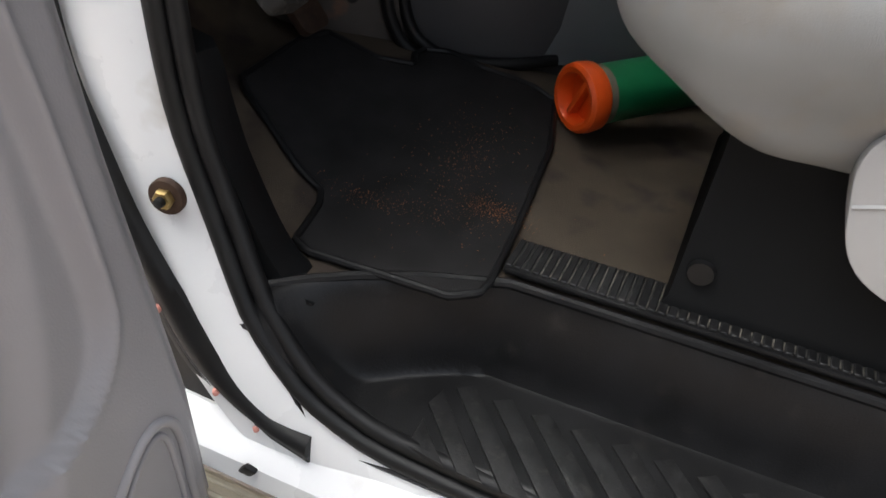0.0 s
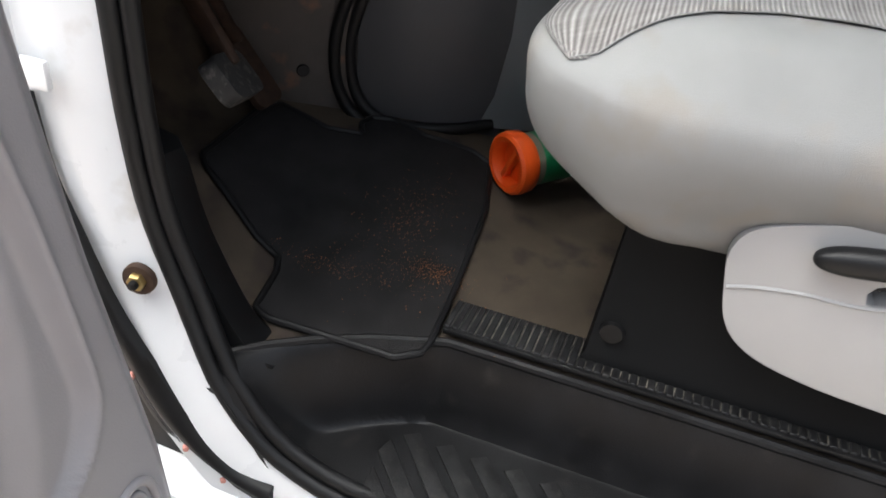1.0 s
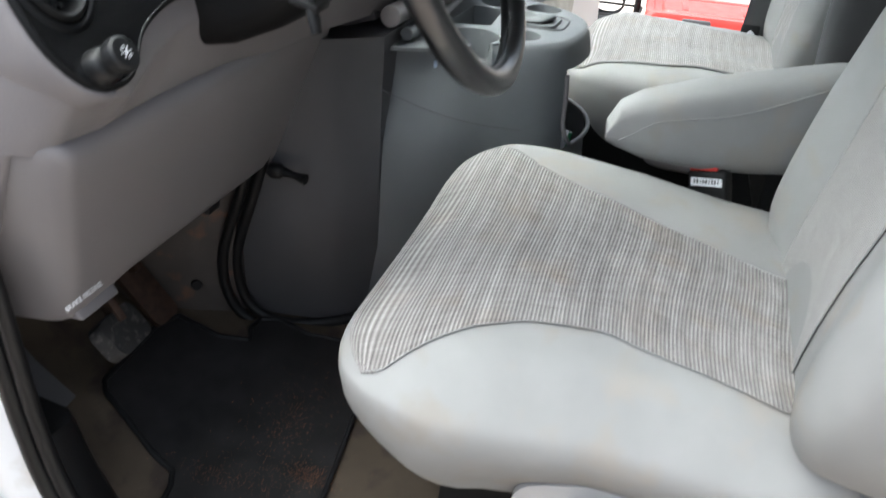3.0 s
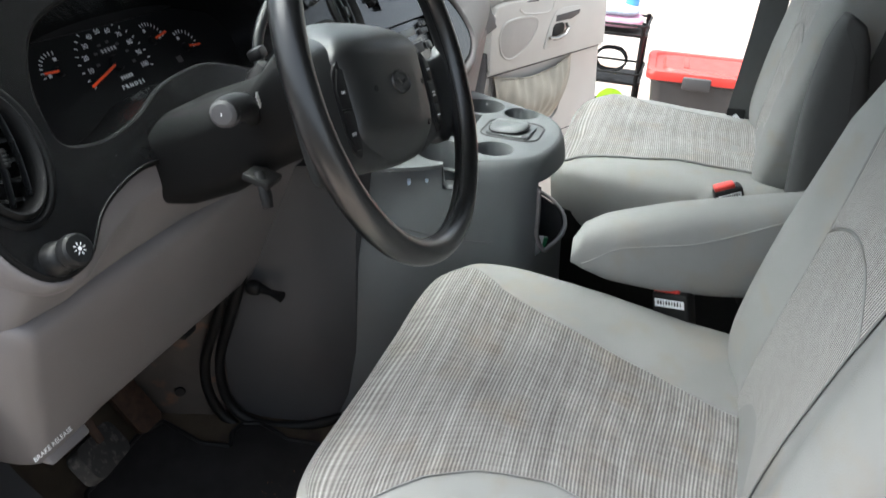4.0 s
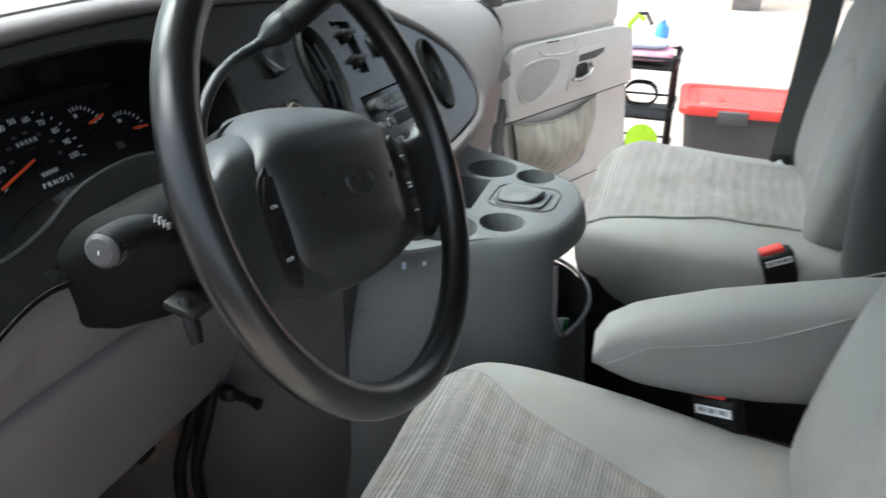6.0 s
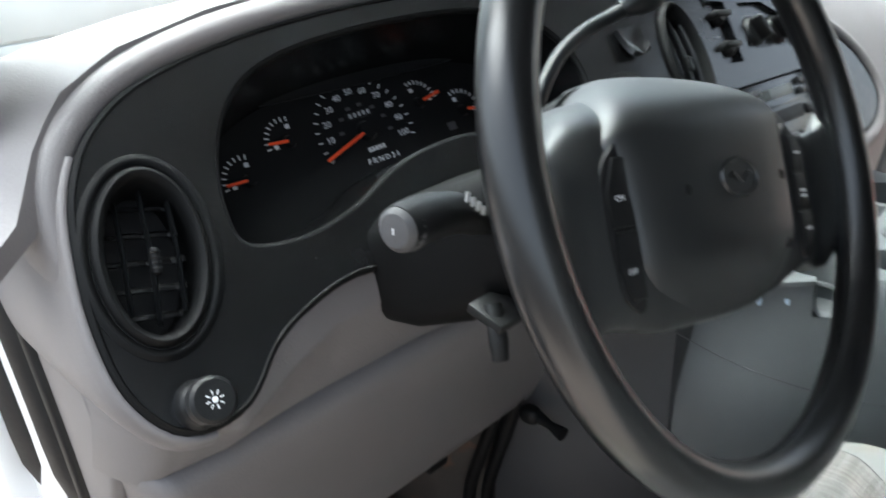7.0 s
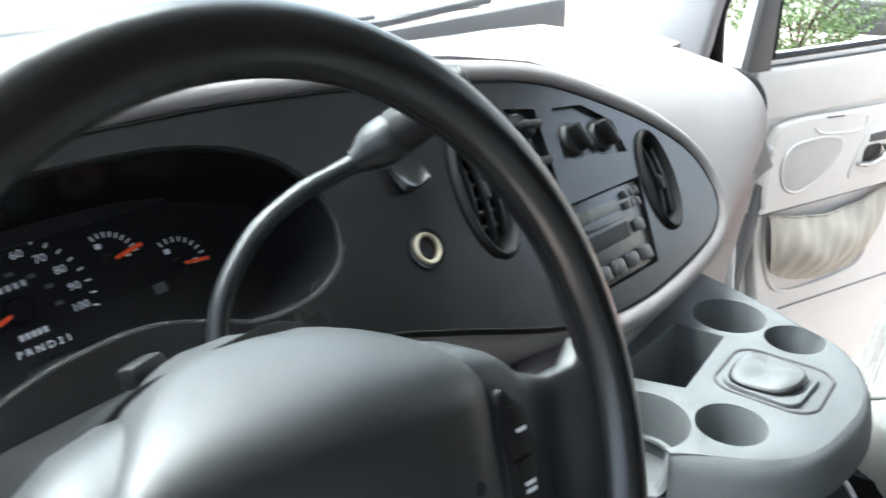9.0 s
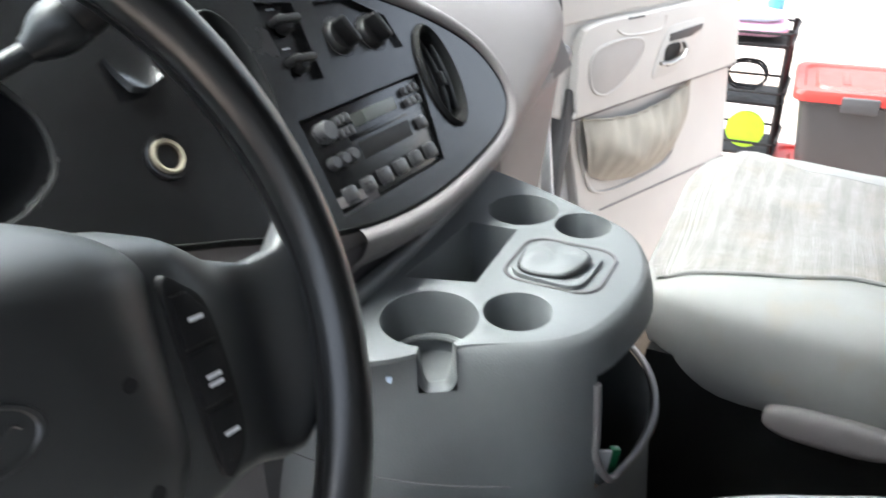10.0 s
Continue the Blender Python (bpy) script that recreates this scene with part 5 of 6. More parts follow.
# ---- seats ----
def cushion_top(x, y, flip=False):
    """Height of a cushion; x runs from the door side (minus) to the middle of the van (plus)."""
    tilt = 0.0 if flip else 0.13 * (x + 0.22) * (1 - 0.55 * step01(-0.15, -0.50, y) * step01(0.0, 0.2, x))
    roll = -0.022 * step01(-0.155, -0.075, y) ** 1.4 - 0.012 * step01(-0.30, -0.55, y)
    dish = 0.016 * min(abs(x) / 0.2, 1.3) ** 2
    side = -(0.006 if flip else 0.035) * step01(0.20, 0.285, abs(x)) ** 1.5
    wave = 0.0022 * math.sin(31 * x + 17 * y) * math.sin(23 * y - 9 * x)
    return (1.100 if flip else 1.094) + tilt + roll + dish + side + wave


def seat(at_x, flip):
    sx = -1 if flip else 1
    label = "grey cloth passenger seat with worn striped fabric" if flip else "grey cloth driver seat with worn, stained striped fabric"
    ob = thing("passenger_seat" if flip else "driver_seat", (at_x, -0.35, 0.72), label, "car seat")

    def W(x, y, z):
        return Vector((at_x + sx * x, y - (0.070 if flip else 0.0), z))
    mid_z = 1.02
    far_k = 1.14 if flip else 1.09

    def middle(y):
        return mid_z + 0.030 * step01(-0.22, -0.08, y)

    def near_half(y):
        return 0.90 - 0.09 * step01(-0.18, -0.34, y)

    def cs(c):
        x, y = c.x, -0.335 + c.y
        m = middle(y)
        if c.z > 0:
            z = m + (cushion_top(x, y, flip) - m) * (c.z / 0.08)
        else:
            z = m + c.z * (1.35 if flip else 1.50 + 0.35 * step01(-0.08, -0.35, y)) + (0.06 * (x + 0.2) if not flip else 0)
            x *= 1 - ((0.05 + 0.16 * step01(-0.14, -0.30, y)) * step01(0.0, -0.045, c.z) if x < 0 else 0.06 * step01(0.0, -0.08, c.z))
            y -= 0.010 * step01(0.0, -0.08, c.z) * step01(-0.25, -0.10, y)
        y += 0.008 * step01(-0.14, -0.07, y) * step01(0.1, -0.2, x)
        return W(x * (far_k if x > 0 else near_half(y)), y, z)
    part("cushion", pillow((0.57, 0.555, 0.16), Matrix(), (5.5, 6.5 if flip else 4.0), 84, 40, shape=cs), VINYL, ob, "smooth grey cloth bolster")
    NEAR = ([-0.56, -0.50, -0.43, -0.33, -0.25, -0.20, -0.157, -0.125, -0.06], [-0.168, -0.160, -0.145, -0.122, -0.132, -0.160, -0.200, -0.226, -0.230])
    FAR = ([-0.56, -0.50, -0.44, -0.34, -0.26, -0.20, -0.15, -0.11, -0.06], [0.058, 0.066, 0.082, 0.118, 0.148, 0.175, 0.215, 0.232, 0.238])
    if flip:
        FAR = ([-0.56, -0.45, -0.33, -0.25, -0.20, -0.15, -0.11, -0.06], [0.165, 0.172, 0.192, 0.224, 0.246, 0.260, 0.264, 0.262])
        NEAR = ([-0.56, -0.45, -0.33, -0.25, -0.20, -0.15, -0.11, -0.06], [-0.150, -0.150, -0.150, -0.160, -0.195, -0.232, -0.245, -0.25])

    def insert(s, t):
        y = -0.075 - 0.475 * t
        n, f = float(np.interp(y, *NEAR)), float(np.interp(y, *FAR))
        x = n + (f - n) * s
        half = 0.285 * far_k if x > 0 else 0.285 * near_half(y)
        X = min(abs(x) / half, 0.92)
        y_front = -0.335 + 0.2775 * (0.955 ** 5.5 - X ** 5.5) ** (1 / 5.5)
        if t < 0.08:
            y = y_front + (y - y_front) * (t / 0.08)
        r = (X ** 5.5 + min(abs((y + 0.335) / 0.2775), 1) ** 5.5) ** (1 / 5.5)
        r = min(r, 0.999)
        z = middle(y) + (cushion_top(x / (far_k if x > 0 else near_half(y)), y, flip) - middle(y)) * (1 - r ** (6.5 if flip else 4.0)) ** (1 / (6.5 if flip else 4.0))
        return W(x, y + 0.003 * step01(-0.12, -0.08, y) + 0.008 * step01(-0.14, -0.07, y) * step01(0.1, -0.2, x), z + (0.0048 if flip else 0.0022))
    uvf = (lambda s, t: (0.5 * t + 0.004 * math.sin(5 * s), 0.42 * s))
    part("fabric_insert", sheet(insert, 70, 90, 0.0, uvf), CLOTH, ob, "worn striped woven fabric")
    for side in (0.0, 1.0):
        part("piping", tube([insert(side, 0.06 + 0.9 * k / 40) + Vector((0, 0, -0.0020 if flip else 0.0005)) for k in range(41)], 0.0030 if flip else 0.0007, 6), VINYL, ob)
    # backrest
    BM = Matrix.Translation((at_x, -0.630 if flip else -0.578, 1.04)) @ pose(0, 0, 0, 7 if flip else 11, 0, 0)

    def bs(c):
        wide = 1.0 - 0.07 * step01(0.30, 0.70, c.z) - 0.05 * step01(0.1, -0.1, c.z)
        bolster = 0.032 * step01(0.11, 0.22, abs(c.x)) * (1 - step01(0.34, 0.62, c.z)) * step01(-0.06, 0.10, c.z) if c.y > 0 else 0
        return Vector((sx * c.x * wide, c.y + bolster - 0.03 * (c.z / 0.7) ** 2, c.z))
    bm = pillow((0.53, 0.15, 0.82), Matrix(), (4.0, 5.0), 64, 40, shape=lambda c: bs(Vector((c.x, c.y, c.z + 0.40))))
    bm.transform(BM)
    part("backrest", bm, VINYL, ob, "smooth grey cloth backrest")
    # passenger shell is darkened for its shaded side, the driver's is not
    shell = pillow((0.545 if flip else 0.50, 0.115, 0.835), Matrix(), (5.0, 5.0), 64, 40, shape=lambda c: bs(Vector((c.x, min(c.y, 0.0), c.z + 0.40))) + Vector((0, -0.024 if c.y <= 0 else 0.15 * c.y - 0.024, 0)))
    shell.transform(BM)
    part("back_shell", shell, SEATSHADE if flip else VINYL, ob, "rear of the backrest, shade put into its dark cloth" if flip else "")

    def backface(s, t, lo, hi, curve=0.0):
        z = lo + (hi - lo) * t
        half = float(np.interp(z, [0.0, 0.17, 0.29, 0.39, 0.48, 0.64], [0.100, 0.102, 0.112, 0.130, 0.148, 0.140]))
        x = -half + 2 * half * s
        c = max(1 - abs((z - 0.40) / 0.41) ** 5, 0.0) ** 0.2
        w = abs(x) / (1.0 - 0.07 * step01(0.30, 0.70, z) - 0.05 * step01(0.1, -0.1, z))
        bolster = 0.032 * step01(0.11, 0.22, w) * (1 - step01(0.34, 0.62, z)) * step01(-0.06, 0.10, z)
        y = 0.075 * max(c ** 4 - (w / 0.265) ** 4, 0.0) ** 0.25 + bolster + 0.0024 - 0.03 * (z / 0.7) ** 2
        return BM @ Vector((sx * x, y, z + curve * (1 - (2 * s - 1) ** 2)))
    part("back_fabric", sheet(lambda s, t: backface(s, t, 0.02, 0.30, 0.040), 40, 40, 0.0, lambda s, t: (0.21 * s - 0.10 * t, 0.29 * t)), RIBCLOTH, ob, "ribbed striped back fabric")
    part("back_fabric", sheet(lambda s, t: backface(s, t, 0.305, 0.66, 0.040 * (1 - t)), 40, 40, 0.0, lambda s, t: (0.28 * s, 0.36 * t)), RIBCLOTH, ob, "ribbed striped back fabric")
    part("piping", tube([backface(k / 30, 0.0, 0.302, 0.66, 0.040) for k in range(31)], 0.0012, 6), VINYL, ob)
    for side in (0.0, 1.0):
        part("piping", tube([backface(side, k / 30, 0.02, 0.66) for k in range(31)], 0.0010, 6), VINYL, ob)
    # base and plastic side cover
    front, wide = (-0.075, 0.305) if flip else (-0.168, 0.26)
    part("base_box", loft([[W(x, y, z) for x, y in ((-0.155 - g, front + g), (wide, front + g), (wide, -0.62), (-0.155 - g, -0.62))] for z, g in ((0.712, 0.004), (0.724, 0.004), (0.73, 0.0), (0.93, -0.012), (1.0, -0.02))]), EDGE, ob, "black plastic seat base", 60)
    part("bolt_hole", lathe([(0.0, 0.0012), (0.012, 0.0012), (0.0135, -0.004)], Matrix.Translation(W(-0.1595, -0.190, 0.765)) @ pose(0, 0, 0, 0, -90 * sx, 0), 20), RUBBER, ob)
    prof = [(-0.274, 0.890), (-0.269, 0.922), (-0.277, 0.946), (-0.301, 0.961), (-0.359, 0.978), (-0.41, 0.985), (-0.441, 0.989), (-0.450, 0.982), (-0.446, 0.973), (-0.429, 0.962), (-0.402, 0.934), (-0.388, 0.926), (-0.384, 0.914), (-0.395, 0.906), (-0.42, 0.928), (-0.44, 0.946), (-0.460, 0.964), (-0.468, 0.976), (-0.466, 0.996), (-0.473, 1.012), (-0.496, 1.030), (-0.506, 1.018), (-0.536, 1.019), (-0.57, 1.026), (-0.64, 1.04), (-0.72, 1.03), (-0.75, 0.95), (-0.73, 0.82), (-0.55, 0.802), (-0.42, 0.804), (-0.345, 0.814), (-0.305, 0.830), (-0.284, 0.855)]
    pts = [(p.x, p.y) for p in smooth_loop([(-y, z, 0) for y, z in prof], 150)]
    xs = -0.196
    SMx = Matrix.Translation(W(xs - 0.012, 0, 0)) @ Matrix(((0, 0, -sx, 0), (-1, 0, 0, 0), (0, 1, 0, 0), (0, 0, 0, 1)))
    sd = part("side_cover", plate(pts, (), 0.05, SMx, 0.012, 4), LIGHTGREY, ob, "light grey plastic seat side cover")
    part("cover_ridge", tube(smooth_loop([W(xs - 0.010, y, z) for y, z in ((-0.276, 0.890), (-0.30, 0.897), (-0.34, 0.903), (-0.38, 0.904), (-0.42, 0.915), (-0.46, 0.945), (-0.51, 0.985), (-0.58, 1.000), (-0.68, 1.0))], 40, False), 0.0040, 8, flat=0.6), LIGHTGREY, sd)
    part("slot_back", box((0.004, 0.16, 0.10), Matrix.Translation(W(xs + 0.020, -0.42, 0.95)), 0.001), RUBBER, sd)
    part("lever_rod", tube([W(xs - 0.004, y, z) for y, z in ((-0.39, 0.925), (-0.43, 0.950), (-0.47, 0.982), (-0.51, 1.00))], 0.006, 10), RUBBER, sd)
    if not flip:
        part("recline_lever", pillow((0.024, 0.092, 0.026), Matrix.Translation(W(xs - 0.024, -0.376, 0.954)) @ pose(0, 0, 0, -9, 0, 0), (2.8, 2.4), 36, 18), BLACK, sd, "black recline lever")
    else:
        part("recline_lever", pillow((0.030, 0.17, 0.055), Matrix.Translation(W(0.318, -0.345, 0.950)), (3, 3), 36, 18), GREY, sd, "grey lever cover")
    return ob


driver = seat(0.150, False)
passenger = seat(2 * MID - 0.150, True)


def armrest(name, m, label, parent, cloth=VINYL):
    """Padded arm along y, from its pivot at 0 to the blunt tip."""
    TOPZ = ([-0.03, 0.06, 0.205, 0.30, 0.328, 0.342], [0.108, 0.098, 0.064, 0.032, 0.014, -0.018])
    BOTZ = ([-0.03, 0.06, 0.14, 0.215, 0.29, 0.325, 0.342], [-0.045, -0.055, -0.063, -0.065, -0.058, -0.047, -0.036])
    rings = []
    for k in range(46):
        y = 0.342 * math.sin(math.pi / 2 * k / 45) - 0.03 * (1 - k / 45)
        zt, zb = float(np.interp(y, *TOPZ)), float(np.interp(y, *BOTZ))
        half = 0.041 * (1 - 0.30 * step01(0.26, 0.345, y))
        rings.append([m @ Vector((half * p[0], y, (zt + zb) / 2 + (zt - zb) / 2 * p[1])) for p in oval(2, 2, 40, power=3.4)])
    a = part(name, loft(rings), cloth, parent, label, 80)
    for sx in (-1, 1):
        seam = [m @ Vector((sx * 0.0402 * (1 - 0.30 * step01(0.26, 0.345, y)), y, 0.062 - 0.20 * y + 0.04 * step01(0.2, 0, y) - 0.03 * step01(0.27, 0.335, y))) for y in [0.0 + 0.325 * k / 30 for k in range(31)]]
        part("armrest_seam", tube(seam, 0.0012, 6), cloth, a)


armrest("armrest", pose(0.470, -0.612, 1.208, 0, 0, 7), "grey cloth armrest, folded down", driver)
# raised armrest takes the same shade-darkened cloth
armrest("armrest", pose(0.935, -0.648, 1.125, 91, 0, 0) @ Matrix.Diagonal((1, 1, 0.78, 1)), "grey cloth armrest, folded up, shade put into its colour", passenger, SEATSHADE)


def buckle(at, lean, label):
    b = thing("seat_belt_buckle", at, label, "buckle", "seat belt buckles")
    m = Matrix.Translation(at) @ pose(0, 0, 0, *lean)
    part("body", box((0.030, 0.055, 0.085), m @ pose(0, 0, -0.045), 0.006, 3), RUBBER, b)
    part("button", box((0.022, 0.040, 0.012), m @ pose(0, 0.006, 0.0), 0.004, 3), RED, b, "red release button")
    part("strap", box((0.012, 0.04, 0.22), m @ pose(0, 0, -0.19), 0.003), RUBBER, b)
    lb = part("label_plate", box((0.001, 0.044, 0.012), m @ pose(-0.0156, 0, -0.018), 0, 1), PRINT, b, "white printed sticker")
    for k in range(9):
        part("sticker_bar", box((0.0006, 0.0022 if k % 3 else 0.0012, 0.006), m @ pose(-0.0164, -0.017 + 0.0042 * k, -0.017), 0, 1), RUBBER, lb)


buckle((0.428, -0.425, 1.150), (-14, 0, -20), "black seat belt buckle with a red button beside the driver seat")
buckle((0.930, -0.503, 1.122), (-20, 0, 15), "black seat belt buckle beside the passenger seat")

# passenger shoulder belt
belt = thing("seat_belt", (1.52, -0.56, 1.1), "dark grey seat belt hanging by the passenger pillar", "seat belt")
part("webbing", loft([[Vector((x + dx, y + dy, z)) for dx, dy in ((0, 0.03), (0.003, 0.03), (0.003, -0.035), (0, -0.035))] for x, y, z in ((1.44, -0.53, 1.00), (1.45, -0.53, 1.10), (1.47, -0.545, 1.30), (1.50, -0.56, 1.60), (1.54, -0.58, 1.92))]), BELT, belt)
part("tongue", box((0.008, 0.045, 0.07), pose(1.438, -0.522, 1.095, 0, 4, 0), 0.004, 2), RUBBER, belt)
part("tongue_mark", box((0.001, 0.020, 0.022), pose(1.4330, -0.522, 1.105, 45, 0, 0), 0, 1), PRINT, belt)

# ---- driver's footwell ----
MAT = [(-0.082, 0.202), (-0.094, 0.178), (-0.090, 0.024), (-0.070, 0.000), (-0.050, -0.003), (0.21, 0.020), (0.315, 0.050), (0.318, 0.080), (0.290, 0.145), (0.302, 0.205), (0.288, 0.232), (0.262, 0.236), (0.236, 0.224), (0.222, 0.270), (0.230, 0.350), (0.190, 0.366), (0.060, 0.364), (0.044, 0.350), (0.016, 0.262), (0.010, 0.228), (-0.012, 0.216)]
mat_line = []
for a, b in zip(MAT, MAT[1:] + MAT[:1]):
    n = max(2, int((Vector(b) - Vector(a)).length / 0.012))
    mat_line += [(a[0] + (b[0] - a[0]) * k / n, a[1] + (b[1] - a[1]) * k / n) for k in range(n)]
floor_mat = thing("floor_mat", (0.1, 0.15, 0.73), "black carpet floor mat with rusty crumbs on it", "floor mat")
bm = bmesh.new()
vs = [bm.verts.new((x, y, 0)) for x, y in mat_line]
es = [bm.edges.new((a, b)) for a, b in zip(vs, vs[1:] + vs[:1])]
bmesh.ops.triangle_fill(bm, use_beauty=True, edges=es, normal=(0, 0, 1))
for _ in range(3):
    bmesh.ops.subdivide_edges(bm, edges=[e for e in bm.edges if e.calc_length() > 0.022], cuts=1, use_grid_fill=False)
    bmesh.ops.triangulate(bm, faces=bm.faces)
for v in bm.verts:
    v.co.z = floor_height(v.co.x, v.co.y) + 0.007 + 0.002 * noise.noise(v.co * 9)
bmesh.ops.solidify(bm, geom=bm.faces[:], thickness=0.006)
part("carpet", bm, MAT_CLOTH, floor_mat)
part("binding", tube([Vector((p.x, p.y, floor_height(p.x, p.y) + 0.0075)) for p in smooth_loop([(a, b, 0) for a, b in mat_line], 190)], 0.0042, 8, True), RUBBER, floor_mat)
rng = random.Random(4)
verts, faces = [], []
for cx, cy, sxx, syy, n in ((0.068, 0.040, 0.010, 0.020, 420), (0.139, 0.100, 0.030, 0.022, 300), (0.025, 0.165, 0.008, 0.040, 200), (0.085, 0.10, 0.045, 0.05, 180), (0.05, 0.075, 0.02, 0.05, 160), (0.19, 0.07, 0.02, 0.02, 60), (0.0, 0.1, 0.05, 0.07, 40)):
    for _ in range(int(1.9 * n)):
        x, y = rng.gauss(cx, sxx), rng.gauss(cy, syy)
        r = 0.0002 + 0.0008 * rng.random() ** 4
        z = floor_height(x, y) + 0.0085
        b = len(verts)
        verts += [(x - r, y - r * 0.8, z), (x + r, y - r * 0.5, z), (x + r * 0.2, y + r, z), (x, y, z + r * 1.3)]
        faces += [(b, b + 1, b + 3), (b + 1, b + 2, b + 3), (b + 2, b, b + 3)]
me = bpy.data.meshes.new("crumbs")
me.from_pydata(verts, [], faces)
me.materials.append(CRUMB)
crumbs = new("crumbs", me)
tagged(crumbs, "rusty orange crumbs scattered on the floor mat", "crumbs", kind="stuff")

bp = thing("brake_pedal", (0.055, 0.34, 0.85), "worn grey rubber brake pedal", "pedal")
part("pad", plate(rounded(0.100, 0.056, 0.016), (), 0.022, Matrix.Translation((0.045, 0.292, 0.932)) @ pose(0, 0, 0, 50, 14, 16), 0.007, 3), PEDAL, bp)
part("arm", between((0.048, 0.304, 0.935), (0.08, 0.46, 1.12), (0.012, 0.028)), RUST, bp)
ap = thing("accelerator_pedal", (0.225, 0.40, 0.84), "dark accelerator pedal with rusty edges", "pedal")
part("pad", plate(rounded(0.05, 0.12, 0.012), (), 0.012, Matrix.Translation((0.205, 0.385, 0.87)) @ pose(0, 0, 0, 52, -6, -6), 0.004, 2), RUST, ap)
part("arm", between((0.205, 0.40, 0.90), (0.20, 0.52, 1.10), (0.010, 0.016)), RUST, ap)
wire = thing("wiring_plug", (0.10, 0.30, 1.09), "dark wiring plug under the dashboard", "plug")
part("body", box((0.03, 0.05, 0.012), pose(0.165, 0.24, 1.078, 10, 0, 0), 0.003), RUBBER, wire)
part("tail", tube([(0.15, 0.26, 1.075), (0.12, 0.30, 1.07), (0.09, 0.36, 1.085)], 0.006, 8), RUBBER, wire)
fr = thing("foot_rest", (-0.03, 0.40, 0.8), "dark grey footrest beside the pedals", "footrest")
part("pad", loft([[Vector((x, y, z)) for x, z in ((-0.14, 0.80 + d), (0.02, 0.79 + d), (0.02, 0.70 + d), (-0.14, 0.70 + d))] for y, d in ((0.37, 0.0), (0.44, 0.06), (0.56, 0.22))]), COVER, fr, "", 60)

can = thing("canister", (0.29, -0.06, 0.75), "green plastic canister with a bright orange screw cap", "canister")
axis = Vector((0.78, -0.62, 0.03)).normalized()
AM = Matrix.Translation((0.270, 0.016, 0.785)) @ (-axis).to_track_quat("Z", "Y").to_matrix().to_4x4()
cap = part("cap", lathe([(0.0, -0.020), (0.030, -0.020), (0.032, -0.004), (0.034, 0.0), (0.040, 0.001), (0.0445, -0.003), (0.046, -0.012), (0.0445, -0.026), (0.041, -0.030)], AM, 44), ORANGE, can, "orange cap with an inner cross bar")
part("cross_bar", box((0.056, 0.008, 0.014), AM @ pose(0, 0, -0.011, 0, 0, 62), 0.002), ORANGE, cap)
part("body", lathe([(0.0385, -0.028), (0.0385, -0.20), (0.034, -0.21), (0.0, -0.21)], AM, 40), GREEN, can)
part("label_band", lathe([(0.0388, -0.028), (0.0389, -0.042)], AM, 40), CREAM, can)

# ---- door frame details ----
bolt = thing("striker_bolt", (-0.176, 0.266, 0.795), "brass hex nut on a rusty washer", "bolt")
TM = Matrix.Translation((-0.187, 0.266, 0.795)) @ Vector((-1.0, -0.18, 0.05)).to_track_quat("Z", "Y").to_matrix().to_4x4()
part("washer", lathe([(0.0, 0.003), (0.0165, 0.003), (0.0175, 0.0015), (0.0175, -0.004)], TM, 30), RUST, bolt)
part("nut", lathe([(0.0, 0.010), (0.0085, 0.010), (0.0098, 0.008), (0.0098, 0.002)], TM, 6), BRASS, bolt)
part("stud", lathe([(0.0, 0.017), (0.0045, 0.016), (0.005, 0.013), (0.005, 0.0)], TM, 16), RUBBER, bolt)
outer = thing("outer_door_seal", (-0.20, 0.22, 0.6), "loose black rubber seal along the door frame", "seal")
INNER = smooth_loop([(-0.198, 0.345, 0.98), (-0.198, 0.338, 0.905), (-0.199, 0.319, 0.847), (-0.200, 0.283, 0.754), (-0.201, 0.219, 0.650), (-0.203, 0.160, 0.592), (-0.206, 0.109, 0.580)], 60, False)
OUTER = smooth_loop([(-0.198, 0.355, 0.98), (-0.199, 0.348, 0.895), (-0.200, 0.334, 0.826), (-0.201, 0.302, 0.722), (-0.203, 0.262, 0.625), (-0.206, 0.205, 0.578), (-0.210, 0.107, 0.552)], 60, False)
rings = []
for a, b in zip(INNER, OUTER):
    rings.append([a + (b - a) * f + Vector((-d, 0, 0)) for f, d in ((0.0, -0.004), (0.0, 0.003), (0.15, 0.008), (0.35, 0.0105), (0.55, 0.0095), (0.70, 0.006), (0.74, 0.002), (0.80, 0.005), (0.95, 0.004), (1.0, 0.001), (1.0, -0.004))])
part("strip", loft(rings), RUBBER, outer, "", 50)
# black sheet added for the shade in the gap behind the seal
part("gap_shade_sheet", sheet(lambda s, t: OUTER[int(round(t * 50))] + Vector((0.012, 0.055 * s, -0.035 * s * min(1, 0.3 + t))), 4, 50, 0.004), RUBBER, outer)
part("lip", tube([a + (b - a) * 0.76 + Vector((-0.004, 0, 0)) for a, b in zip(INNER, OUTER)], 0.0016, 6), COVER, outer)
for y, z in ((0.216, 0.597), (0.170, 0.568), (0.276, 0.678)):
    part("clip", lathe([(0.0, 0.007), (0.003, 0.006), (0.004, 0.002), (0.0035, -0.006)], Matrix.Translation((-0.209, y, z)) @ pose(0, 0, 0, 30, -80, 0), 10), CLIP, outer)

